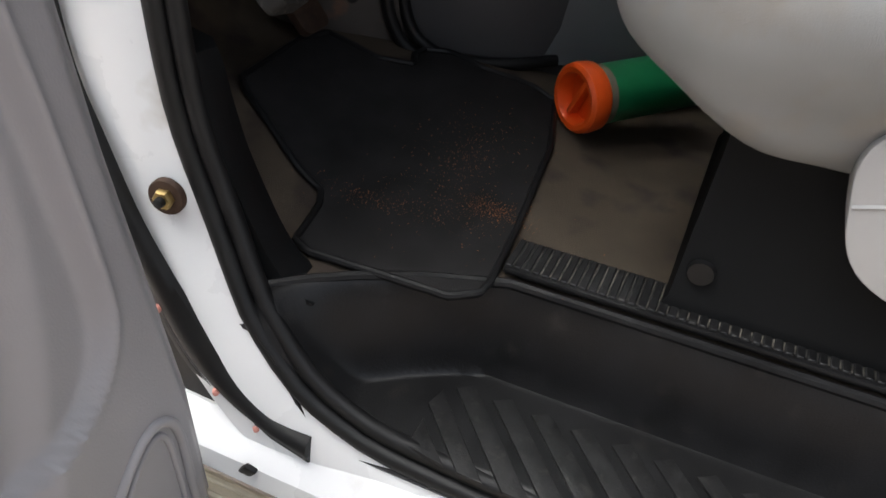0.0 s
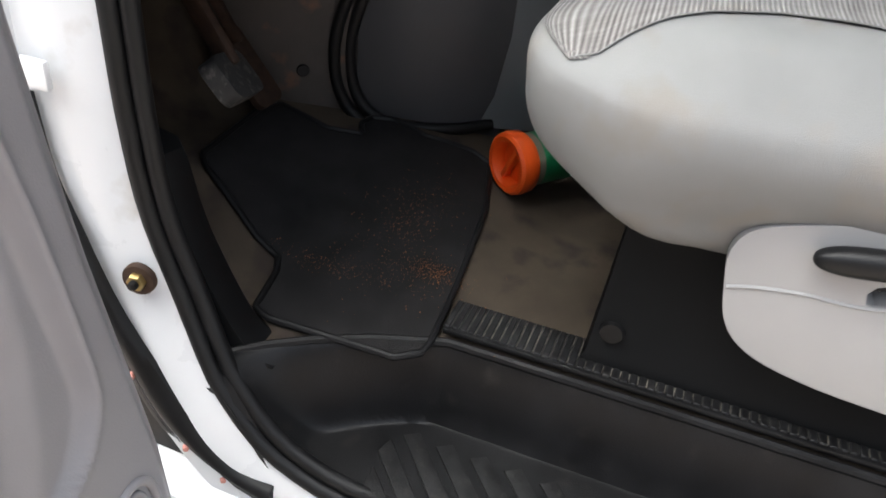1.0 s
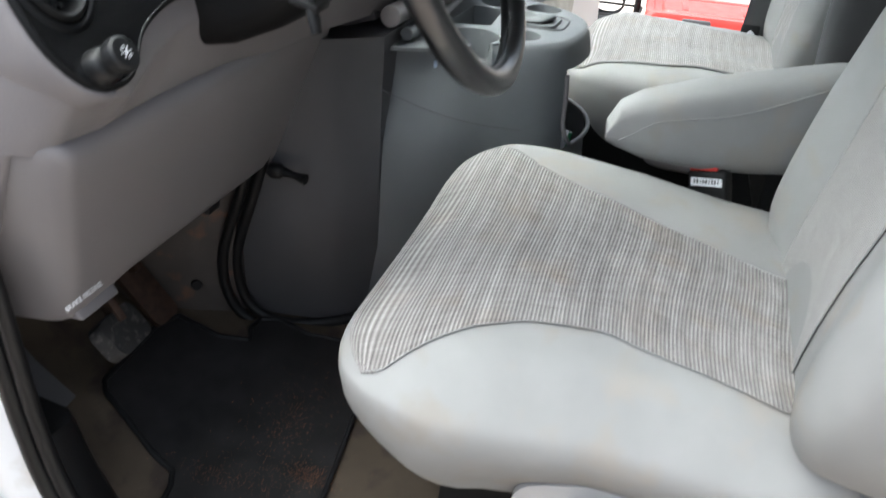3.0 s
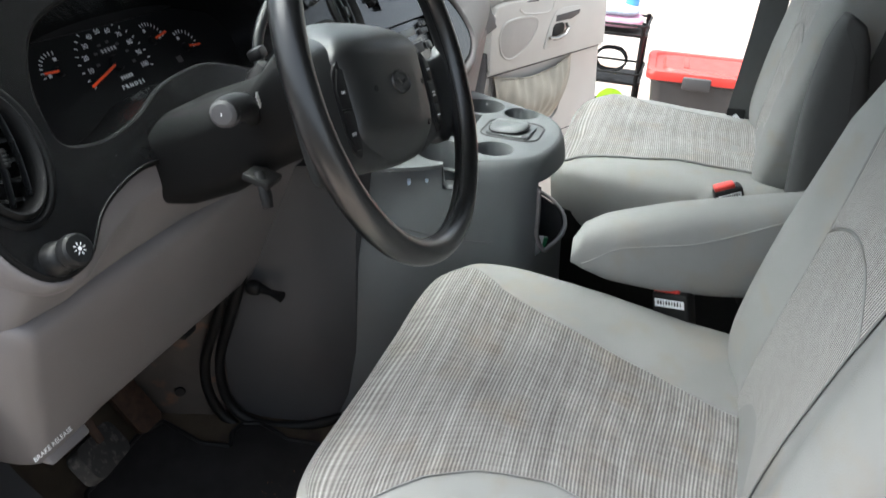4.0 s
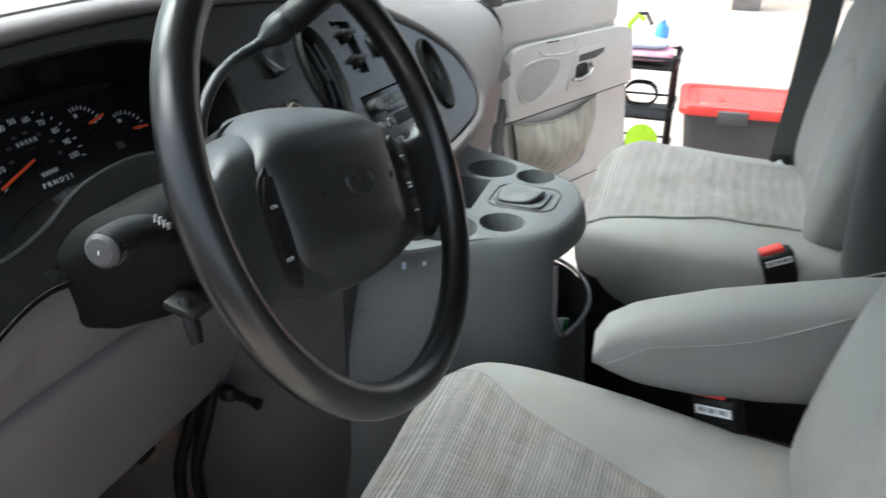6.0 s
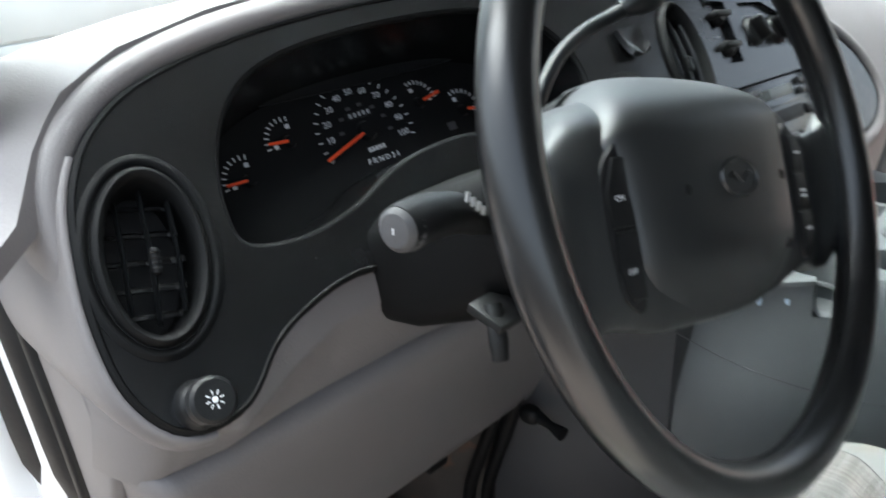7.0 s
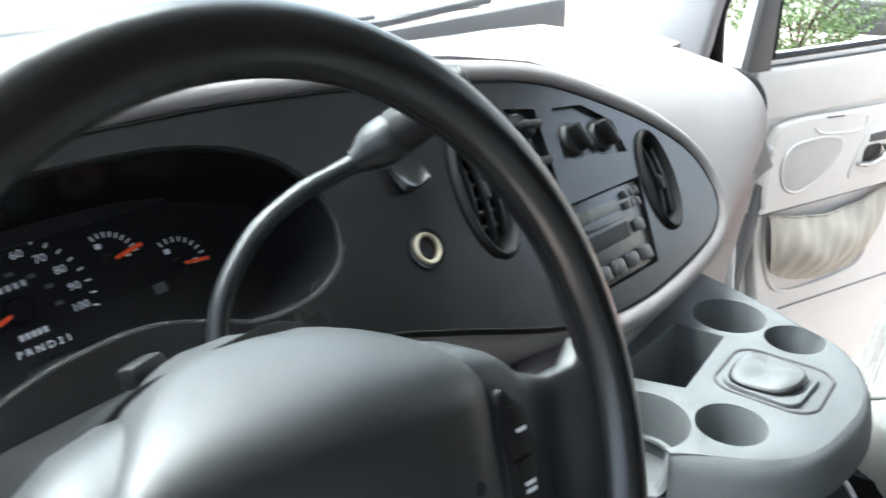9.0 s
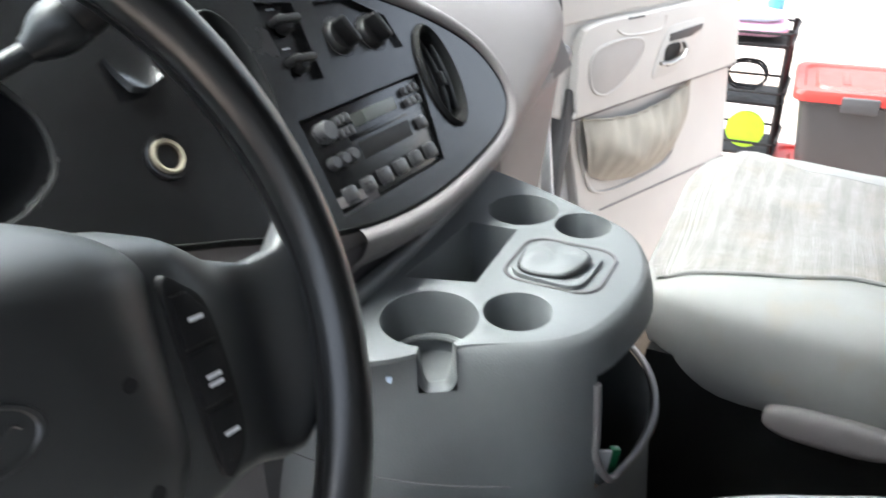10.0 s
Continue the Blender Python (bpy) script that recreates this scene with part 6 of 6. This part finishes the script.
rocker = part("rocker_panel", loft([[Vector((x, y, z)) for x, z in ((-0.198, 0.560), (-0.232, 0.535), (-0.236, 0.512), (-0.215, 0.500), (-0.190, 0.50), (-0.180, 0.555))] for y in (0.285, 0.262, 0.20, 0.10, -0.2, -0.6, -1.0)]), WHITE, None, "", 25)
tagged(rocker, "white painted rocker panel under the door", "panel", kind="structure")
part("drain_slot", box((0.006, 0.014, 0.034), pose(-0.2345, 0.165, 0.532, 32, -20, 0), 0.002), RUBBER, rocker)
rb = thing("running_board", (-0.32, -0.3, 0.44), "worn cream ribbed metal running board", "running board")
part("deck", box((0.24, 1.30, 0.03), pose(-0.33, -0.33, 0.455), 0.006), ALUMINIUM, rb)
for k in range(13):
    part("rib", box((0.008, 1.27, 0.005), pose(-0.222 - 0.0175 * k, -0.33, 0.4715), 0.002, 1), ALUMINIUM, rb)
part("crack", tube([(-0.225, 0.165, 0.4745), (-0.25, 0.172, 0.4745), (-0.27, 0.160, 0.4745), (-0.30, 0.168, 0.4745), (-0.36, 0.160, 0.4745)], 0.0015, 5), RUST, rb)

# ---- driver's door, open ----
dd = thing("driver_door", (-0.25, 0.24, 0.42), "open driver door with grey moulded trim panel", "car door")
EDGE = ([0.42, 0.63, 0.76, 0.90, 1.01, 1.30], [-0.228, -0.244, -0.265, -0.288, -0.302, -0.335])


GROOVE = ([0.42, 0.60, 0.684, 0.701, 0.73, 0.768, 0.805, 0.87, 0.96, 1.008, 1.34], [-0.80, -0.60, -0.396, -0.36, -0.334, -0.319, -0.320, -0.328, -0.341, -0.350, -0.41])
CREASE = ([0.42, 0.685, 0.766, 0.844, 0.894, 0.968, 1.34], [-0.48, -0.388, -0.370, -0.360, -0.359, -0.361, -0.40])


def trim(s, t):
    """Moulded door panel: a flat border, an S-shaped lip and a hollow beyond it."""
    z = 0.42 + 0.92 * t
    x0 = float(np.interp(z, *EDGE))
    d = 0.85 * s ** 1.7
    x = x0 - d
    g = sum(float(np.interp(z + e, *GROOVE)) for e in (-0.012, 0, 0.012)) / 3 - x
    c = sum(float(np.interp(z + e, *CREASE)) for e in (-0.03, 0, 0.03)) / 3 - x
    bow = 0.014 * step01(0.0, 0.02, d) + 0.004 * math.exp(-(g / 0.005) ** 2) - 0.016 * step01(-0.002, 0.016, g) - 0.014 * step01(0.0, 0.03, c) + 0.05 * step01(0.10, 0.30, c)
    return Vector((x, 0.222 - bow - 0.05 * d, z))


def on_trim(x, z, lift=0.0):
    d = float(np.interp(z, *EDGE)) - x
    p = trim((max(d, 0) / 0.85) ** (1 / 1.7), (z - 0.42) / 0.92)
    return p + Vector((0, -lift, 0))


part("trim_panel", sheet(trim, 180, 150, 0.0), LITGREY, dd, "grey moulded trim panel", 80)
for k, r in ((0.0, 0.0050), (0.013, 0.0032)):
    arch = smooth_loop([(-0.400 + 1.5 * k, 0.50, 0), (-0.385 + 1.2 * k, 0.55, 0), (-0.357 + k, 0.603 - 0.4 * k, 0), (-0.329 + 0.6 * k, 0.632 - 0.8 * k, 0), (-0.308, 0.642 - k, 0), (-0.289 - 0.6 * k, 0.634 - 0.8 * k, 0), (-0.276 - k, 0.607 - 0.4 * k, 0), (-0.271 - k, 0.549, 0), (-0.266 - k, 0.47, 0)], 60, False)
    part("pocket_ring", tube([on_trim(p.x, p.y, 0.001) for p in arch], r, 10), LITGREY, dd)
part("shell", box((0.86, 0.05, 0.94), pose(-0.70, 0.268, 0.885, 0, 0, 3), 0.01), WHITE, dd)
part("check_strap", box((0.008, 0.03, 0.028), pose(-0.198, 0.335, 1.000, 0, 0, 0), 0.003), WHITE, dd)

# ---- passenger door, open ----
pd = thing("passenger_door", (1.66, 0.27, 0.45), "open passenger door with pale trim and a gathered map pocket", "car door")
PD = Matrix(((0.922, 0, -0.387, 1.66), (-0.387, 0, -0.922, 0.27), (0, 1, 0, 0), (0, 0, 0, 1)))
# local: x along the door from the hinge, y up, z towards the cabin
skin = [(0.02, 0.45), (0.87, 0.45), (0.862, 0.70), (0.818, 1.0), (0.786, 1.22), (0.700, 1.236), (0.685, 1.372), (0.05, 1.375), (0.05, 1.05), (0.10, 1.02), (0.16, 0.78)]
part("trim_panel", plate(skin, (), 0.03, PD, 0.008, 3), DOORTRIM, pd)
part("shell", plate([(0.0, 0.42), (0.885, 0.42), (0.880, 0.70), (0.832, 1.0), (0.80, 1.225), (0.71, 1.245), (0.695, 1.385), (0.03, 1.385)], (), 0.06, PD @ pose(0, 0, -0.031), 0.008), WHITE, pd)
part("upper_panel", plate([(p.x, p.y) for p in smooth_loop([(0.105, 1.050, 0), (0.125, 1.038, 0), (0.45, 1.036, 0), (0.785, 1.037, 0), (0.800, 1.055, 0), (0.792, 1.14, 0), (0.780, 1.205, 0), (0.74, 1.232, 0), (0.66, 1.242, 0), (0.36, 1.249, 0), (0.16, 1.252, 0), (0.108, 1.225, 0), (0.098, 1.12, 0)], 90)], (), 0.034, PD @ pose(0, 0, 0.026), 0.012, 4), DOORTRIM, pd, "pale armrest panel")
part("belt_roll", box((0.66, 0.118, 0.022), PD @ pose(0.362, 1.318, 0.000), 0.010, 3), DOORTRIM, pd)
part("grab_slot", box((0.066, 0.005, 0.006), PD @ pose(0.306, 1.2455, 0.0245, 0, 0, -3), 0.002), COVER, pd)
part("grab_scoop", tube([PD @ Vector((p.x, p.y, 0.0262)) for p in smooth_loop([(0.235, 1.228, 0), (0.262, 1.212, 0), (0.32, 1.203, 0), (0.40, 1.199, 0), (0.425, 1.210, 0), (0.428, 1.232, 0)], 30, False)], 0.0030, 8), DOORTRIM, pd)
grille = [(p.x, p.y) for p in smooth_loop([(0.140, 1.155, 0), (0.155, 1.10, 0), (0.195, 1.076, 0), (0.245, 1.082, 0), (0.300, 1.110, 0), (0.338, 1.15, 0), (0.342, 1.180, 0), (0.310, 1.196, 0), (0.235, 1.201, 0), (0.165, 1.192, 0)], 56)]
sp = part("speaker_grille", plate(grille, (), 0.006, PD @ pose(0, 0, 0.0285), 0.003), GRILLE, pd, "pale grey oval speaker grille")
part("grille_rim", tube([PD @ Vector((x, y, 0.0268)) for x, y in grille], 0.0040, 8, True), DOORTRIM, sp)
plate_line = [(p.x, p.y) for p in smooth_loop([(0.395, 1.082, 0), (0.402, 1.110, 0), (0.418, 1.152, 0), (0.442, 1.188, 0), (0.475, 1.200, 0), (0.585, 1.197, 0), (0.606, 1.186, 0), (0.590, 1.160, 0), (0.540, 1.118, 0), (0.516, 1.084, 0), (0.480, 1.074, 0), (0.415, 1.073, 0)], 60)]
hd = part("handle_plate", plate(plate_line, (), 0.006, PD @ pose(0, 0, 0.0290), 0.002), DOORTRIM, pd)
part("plate_edge", tube([PD @ Vector((x, y, 0.0272)) for x, y in plate_line], 0.0022, 6, True), DOORTRIM, hd)
part("pull_slot", plate([(0.450, 1.182), (0.596, 1.186), (0.590, 1.172), (0.545, 1.160), (0.450, 1.162)], (), 0.004, PD @ pose(0, 0, 0.0315), 0.001), COVER, hd)
part("handle_recess", plate(rounded(0.070, 0.058, 0.02, 6, 0.470, 1.126), (), 0.004, PD @ pose(0, 0, 0.0310), 0.001), RUBBER, hd)
part("door_handle", tube([PD @ Vector((x, y, z)) for x, y, z in ((0.416, 1.112, 0.034), (0.450, 1.110, 0.042), (0.490, 1.116, 0.044), (0.512, 1.134, 0.042), (0.506, 1.152, 0.036))], [0.007, 0.009, 0.009, 0.008, 0.006], 10, flat=0.7), METAL, hd, "bright pull handle")


def pocket(s, t):
    """Gathered cloth map pocket: folds run from the hem downwards."""
    left, right = 0.142 + 0.042 * t * t, 0.603 - 0.050 * t
    x = left + (right - left) * s
    y_top = 1.023 - 0.033 * math.sin(math.pi * s)
    y_bot = 0.800 + 0.060 * (1 - s) ** 4 + 0.030 * s ** 6
    y = y_top + (y_bot - y_top) * t
    fold = (math.sin(30 * s - 7 * t * (0.2 + s) + 2.4 * math.sin(6 * s + 2 * t)) * 0.6 + 0.4 * math.sin(61 * s + 9 * t)) * 0.5 + 0.5
    puff = 0.055 * math.sin(math.pi * min(max(t * 0.92 + 0.06, 0), 1)) * math.sin(math.pi * min(max(s, 0.03), 0.97)) ** 0.5
    return PD @ Vector((x, y, 0.006 + puff + 0.013 * fold * (1 - 0.45 * t) * math.sin(math.pi * min(max(s, 0.02), 0.98)) ** 0.3))


part("map_pocket", sheet(pocket, 120, 40, 0.0), POUCH, pd, "gathered beige cloth map pocket")
part("pocket_hem", tube([pocket(k / 90, 0.0) for k in range(91)], 0.0035, 8), POUCH, pd)
part("pocket_frame", tube([PD @ Vector((p.x, p.y, 0.003)) for p in smooth_loop([(0.140, 1.02, 0), (0.162, 0.90, 0), (0.21, 0.81, 0), (0.30, 0.782, 0), (0.45, 0.785, 0), (0.54, 0.80, 0), (0.575, 0.86, 0), (0.608, 1.02, 0)], 50, False)], 0.005, 8), DOORTRIM, pd)
part("trim_groove", tube([PD @ Vector((x, 1.022, 0.0015)) for x in (0.11, 0.83)], 0.0022, 6), GREY, pd)
part("trim_groove", tube([PD @ Vector((0.25, 0.735, 0.0015)), PD @ Vector((0.87, 0.727, 0.0015))], 0.0022, 6), GREY, pd)
fr = part("window_frame", plate([(0.0, 1.38), (0.690, 1.38), (0.64, 1.70), (0.57, 1.93), (0.36, 1.93), (0.06, 1.55)], [[(0.095, 1.40), (0.655, 1.40), (0.605, 1.69), (0.545, 1.89), (0.385, 1.89), (0.095, 1.53)]], 0.04, PD @ pose(0, 0, -0.012), 0.004), WHITE, pd)
part("window_gasket", tube([PD @ Vector((x, y, -0.008)) for x, y in ((0.095, 1.40), (0.655, 1.40), (0.605, 1.69), (0.545, 1.89), (0.385, 1.89), (0.095, 1.53))], 0.008, 6, True), RUBBER, fr)
pane = part("pane", plate([(0.095, 1.40), (0.655, 1.40), (0.605, 1.69), (0.545, 1.89), (0.385, 1.89), (0.095, 1.53)], (), 0.004, PD @ pose(0, 0, -0.03)), CLEAR, fr)
pane.visible_shadow = False
part("mirror_sail", plate([(0.0, 1.375), (0.075, 1.375), (0.075, 1.55), (0.03, 1.56)], (), 0.02, PD @ pose(0, 0, 0.010), 0.004), COVER, fr)
part("hinge_edge", box((0.03, 0.62, 0.05), PD @ pose(0.055, 0.80, -0.010, 0, 0, -9), 0.006), COVER, pd)
part("hinge_post", between((1.615, 0.21, 0.72), (1.60, 0.26, 1.30), (0.03, 0.03), 0.008), WHITE, pd)

# ---- wipers and the world outside ----
# wipers are grey, not black: windshield glare put into their colour
for x0, x1, y in ((0.18, 0.86, 0.80), (0.78, 1.48, 0.80)):
    wp = thing("windshield_wiper", (x0, y, 1.50), "windshield wiper resting at the foot of the glass, glare put into its grey", "wiper")
    part("blade", tube([(x0, y + 0.02, 1.492), ((x0 + x1) / 2, y + 0.045, 1.500), (x1, y + 0.01, 1.520)], 0.006, 8, flat=1.6), GREY, wp)
    part("arm", tube([(x0 - 0.1, y + 0.10, 1.47), (x0 + 0.2, y + 0.06, 1.515), ((x0 + x1) / 2, y + 0.05, 1.515)], 0.005, 8), GREY, wp)

# unseen wall, added to block low skylight from the driver's side
wall = part("light_block_wall", box((0.25, 22, 2.2), pose(-3.6, 0.5, 1.1), 0.02), BRICK)
tagged(wall, "unseen plain wall added to block low light on the driver side", "wall", kind="structure")
hoodp = part("bonnet", sheet(lambda s, t: Vector((-0.15 + 1.7 * s, 0.84 + 0.75 * t, 1.44 - 0.16 * t * t - 0.05 * (2 * s - 1) ** 2)), 16, 10, 0.02), WHITE)
tagged(hoodp, "white van bonnet in front of the windshield", "bonnet", kind="structure")


def tote(at, turn, h, label):
    b = thing("storage_tote", at, label, "tote", "stacked totes")
    m = Matrix.Translation(at) @ pose(0, 0, 0, 0, 0, turn)
    part("body", loft([[m @ Vector((p[0], p[1], z)) for p in rounded(w, d, 0.05, 5)] for z, w, d in ((0.0, 0.34, 0.52), (0.02, 0.355, 0.54), (h - 0.06, 0.40, 0.60), (h - 0.055, 0.42, 0.62), (h - 0.03, 0.42, 0.62))]), TOTE, b, "dark grey plastic tub")
    lid = part("lid", loft([[m @ Vector((p[0], p[1], z)) for p in rounded(w, d, 0.05, 5)] for z, w, d in ((h - 0.045, 0.44, 0.65), (h - 0.02, 0.445, 0.655), (h - 0.004, 0.43, 0.64), (h - 0.004, 0.37, 0.58), (h - 0.016, 0.355, 0.565), (h - 0.016, 0.29, 0.50), (h - 0.004, 0.27, 0.48))]), RED, b, "red snap-on lid")
    for k in (-1, 1):
        part("lid_rib", box((0.20, 0.03, 0.012), m @ pose(0, 0.14 * k, h - 0.006), 0.004), RED, lid)
    part("latch", box((0.03, 0.13, 0.06), m @ pose(-0.222, 0.09, h - 0.045), 0.008, 2), COVER, b, "grey latch")


tote((3.42, -0.47, 0.0), 6, 0.385, "dark tote with a red lid on the driveway, under another tote")
tote((3.40, -0.515, 0.383), 3, 0.375, "dark tote with a red lid on top of another tote")

cart = thing("utility_cart", (3.46, 0.03, 0.0), "black three-tier rolling cart with cleaning things", "cart")
for x in (3.36, 3.60):
    for y in (-0.145, 0.18):
        part("post", tube([(x, y, 0.06), (x, y, 0.93)], 0.011, 8), RUBBER, cart)
        part("castor", lathe([(0.0, -0.012), (0.028, -0.012), (0.03, 0.0), (0.028, 0.012), (0.0, 0.012)], pose(x, y, 0.031, 90, 0, 0), 16), RUBBER, cart)
for z in (0.20, 0.41, 0.63, 0.87):
    tier = part("shelf", plate(rounded(0.27, 0.36, 0.02, 4), (), 0.012, pose(3.48, 0.018, z)), RUBBER, cart)
    part("shelf_rim", tube([Vector((3.48 + p[0], 0.018 + p[1], z + 0.045)) for p in rounded(0.27, 0.36, 0.02, 4)], 0.006, 6, True), RUBBER, tier)


def prop(name, at, label, category, bm, mat):
    ob = part(name, bm, mat)
    return tagged(ob, label, category)


prop("cleaning_pad", (3.36, -0.04, 0.53), "lime green round scrubbing pad on the cart", "pad", lathe([(0.0, 0.012), (0.070, 0.012), (0.078, 0.004), (0.078, -0.012), (0.0, -0.014)], pose(3.36, -0.035, 0.510, 0, 90, 0), 32), LIME)
prop("folded_towel", (3.46, 0.0, 0.9), "folded pink and white towel on the cart", "towel", pillow((0.20, 0.28, 0.07), pose(3.47, 0.01, 0.915), (4, 2.6), 28, 12), PINK)
prop("folded_towel", (3.46, 0.0, 0.95), "folded pale blue towel on the cart", "towel", pillow((0.19, 0.25, 0.05), pose(3.47, 0.02, 0.965), (4, 2.6), 28, 12), PALEBLUE)
prop("towel_pile", (3.46, 0.0, 0.3), "crumpled white and green cloths on the cart", "cloths", pillow((0.2, 0.24, 0.10), pose(3.47, -0.02, 0.46 - 0.20), (2.6, 2.4), 28, 12, shape=lambda c: c + Vector((0, 0, 0.012 * math.sin(60 * c.x) * math.sin(50 * c.y)))), GREENCLOTH)
prop("cable_coil", (3.46, 0.0, 0.7), "dark coiled cable on the cart", "cable", tube([Vector((3.44 + 0.03 * math.sin(k * 0.7), 0.0 + 0.08 * math.cos(k * 0.42), 0.72 + 0.06 * math.sin(k * 0.42))) for k in range(70)], 0.005, 6), RUBBER)
sb = thing("spray_bottle", (3.50, -0.06, 0.98), "clear blue spray bottle standing on the cart", "bottle")
part("body", lathe([(0.0, 0.0), (0.032, 0.0), (0.034, 0.012), (0.032, 0.045), (0.016, 0.07), (0.011, 0.085), (0.0, 0.085)], pose(3.50, -0.06, 0.985), 24), BLUE, sb)
part("trigger", box((0.09, 0.02, 0.025), pose(3.48, -0.06, 1.08), 0.005), PRINT, sb)
sq = thing("bottle_brush", (3.52, 0.08, 1.0), "lime handled brush leaning on the cart", "brush")
part("handle", tube([(3.52, 0.09, 0.98), (3.53, 0.10, 1.03), (3.52, 0.06, 1.08), (3.51, 0.03, 1.06)], 0.012, 10), LIME, sq)
part("neck", tube([(3.52, 0.06, 1.085), (3.51, 0.02, 1.09), (3.50, -0.01, 1.04)], 0.009, 8), RUBBER, sq)

# far side of the driveway
house = thing("house", (12.6, 0.0, 0.0), "pale house wall with a dark base and a grey pier", "house")
part("wall", box((0.3, 26, 3.2), pose(12.6, 2.0, 1.9), 0.02), HOUSEWALL, house)
part("plinth", box((0.34, 9, 0.45), pose(12.55, -1.8, 0.22), 0.02), COVER, house)
part("pier", box((0.36, 0.36, 1.2), pose(11.1, -0.50, 0.6), 0.02), BRICK, house)
garage = thing("garage", (0.7, 9.0, 0.0), "white garage front beyond the windshield", "garage")
part("wall", box((18, 0.3, 3.0), pose(2.0, 9.0, 1.5), 0.02), HOUSEWHITE, garage)
for k in range(4):
    part("door_panel", box((4.6, 0.06, 0.52), pose(3.5, 8.83, 0.30 + 0.55 * k), 0.02), HOUSEWHITE, garage)
for x in (0.6, 1.05, 6.2):
    part("post", box((0.16, 0.16, 3.0), pose(x, 8.4, 1.5), 0.01), HOUSEWHITE, garage)


def shrub(at, size, seed, label, leaf=LEAF):
    ob = thing("shrub", at, label, "shrub")
    r = random.Random(seed)
    stems = None
    for _ in range(9):
        a = r.uniform(0, 6.28)
        stems = tube([at, Vector(at) + Vector((0.3 * size * math.cos(a), 0.3 * size * math.sin(a), 0.5 * size)), Vector(at) + Vector((0.55 * size * math.cos(a), 0.55 * size * math.sin(a), 0.85 * size))], [0.02, 0.014, 0.006], 6, bm=stems)
    part("stems", stems, RUST, ob)
    verts, faces = [], []
    for _ in range(2600):
        d = Vector((r.gauss(0, 1), r.gauss(0, 1), r.gauss(0, 1))).normalized()
        p = Vector(at) + Vector((d.x * size, d.y * size, size * 0.62 + d.z * size * 0.55)) * 1.0
        p = Vector(at) + (p - Vector(at)) * (r.uniform(0.6, 1.0) + 0.18 * math.sin(5 * d.x + 3 * d.z))
        u = Vector((r.gauss(0, 1), r.gauss(0, 1), r.gauss(0, 1))).normalized() * 0.035
        w = u.cross(Vector((r.gauss(0, 1), r.gauss(0, 1), 1))).normalized() * 0.018
        b = len(verts)
        verts += [p - u, p + w, p + u, p - w]
        faces.append((b, b + 1, b + 2, b + 3))
    me = bpy.data.meshes.new("leaves")
    me.from_pydata([tuple(v) for v in verts], [], faces)
    me.materials.append(leaf)
    lf = new("leaves", me)
    lf.parent = ob
    lf.matrix_parent_inverse = world_of(ob).inverted()


shrub((10.9, -3.5, 0.0), 0.75, 2, "yellow-green shrub by the driveway edge")
shrub((10.3, -4.7, 0.0), 0.9, 3, "yellow-green shrub by the driveway edge")
shrub((9.7, -3.25, 0.0), 0.28, 7, "low green ground cover beside the driveway", GRASS)
shrub((10.2, 2.4, 0.0), 0.9, 5, "green shrub beyond the open passenger door", GRASS)
shrub((4.1, 7.0, 0.0), 0.55, 9, "rust-red flowering shrub in front of the garage", BLOOM)
shrub((1.5, 8.0, 0.0), 0.6, 11, "pale green shrub in front of the garage", GRASS)
tub = thing("cooler", (5.2, -1.72, 0.0), "blue plastic cooler with a white lid on the driveway", "cooler")
part("body", loft([[Vector((5.2 + p[0], -1.72 + p[1], z)) for p in rounded(w, d, 0.04, 5)] for z, w, d in ((0.0, 0.30, 0.44), (0.02, 0.32, 0.46), (0.24, 0.35, 0.50))]), BLUE, tub)
part("lid", loft([[Vector((5.2 + p[0], -1.72 + p[1], z)) for p in rounded(w, d, 0.04, 5)] for z, w, d in ((0.235, 0.36, 0.51), (0.255, 0.37, 0.52), (0.30, 0.36, 0.51), (0.32, 0.30, 0.45))]), HOUSEWHITE, tub, "white lid")
part("handle", tube([(5.0, -1.50, 0.22), (4.97, -1.47, 0.30), (4.97, -1.97, 0.30), (5.0, -1.94, 0.22)], 0.010, 8), HOUSEWHITE, tub)
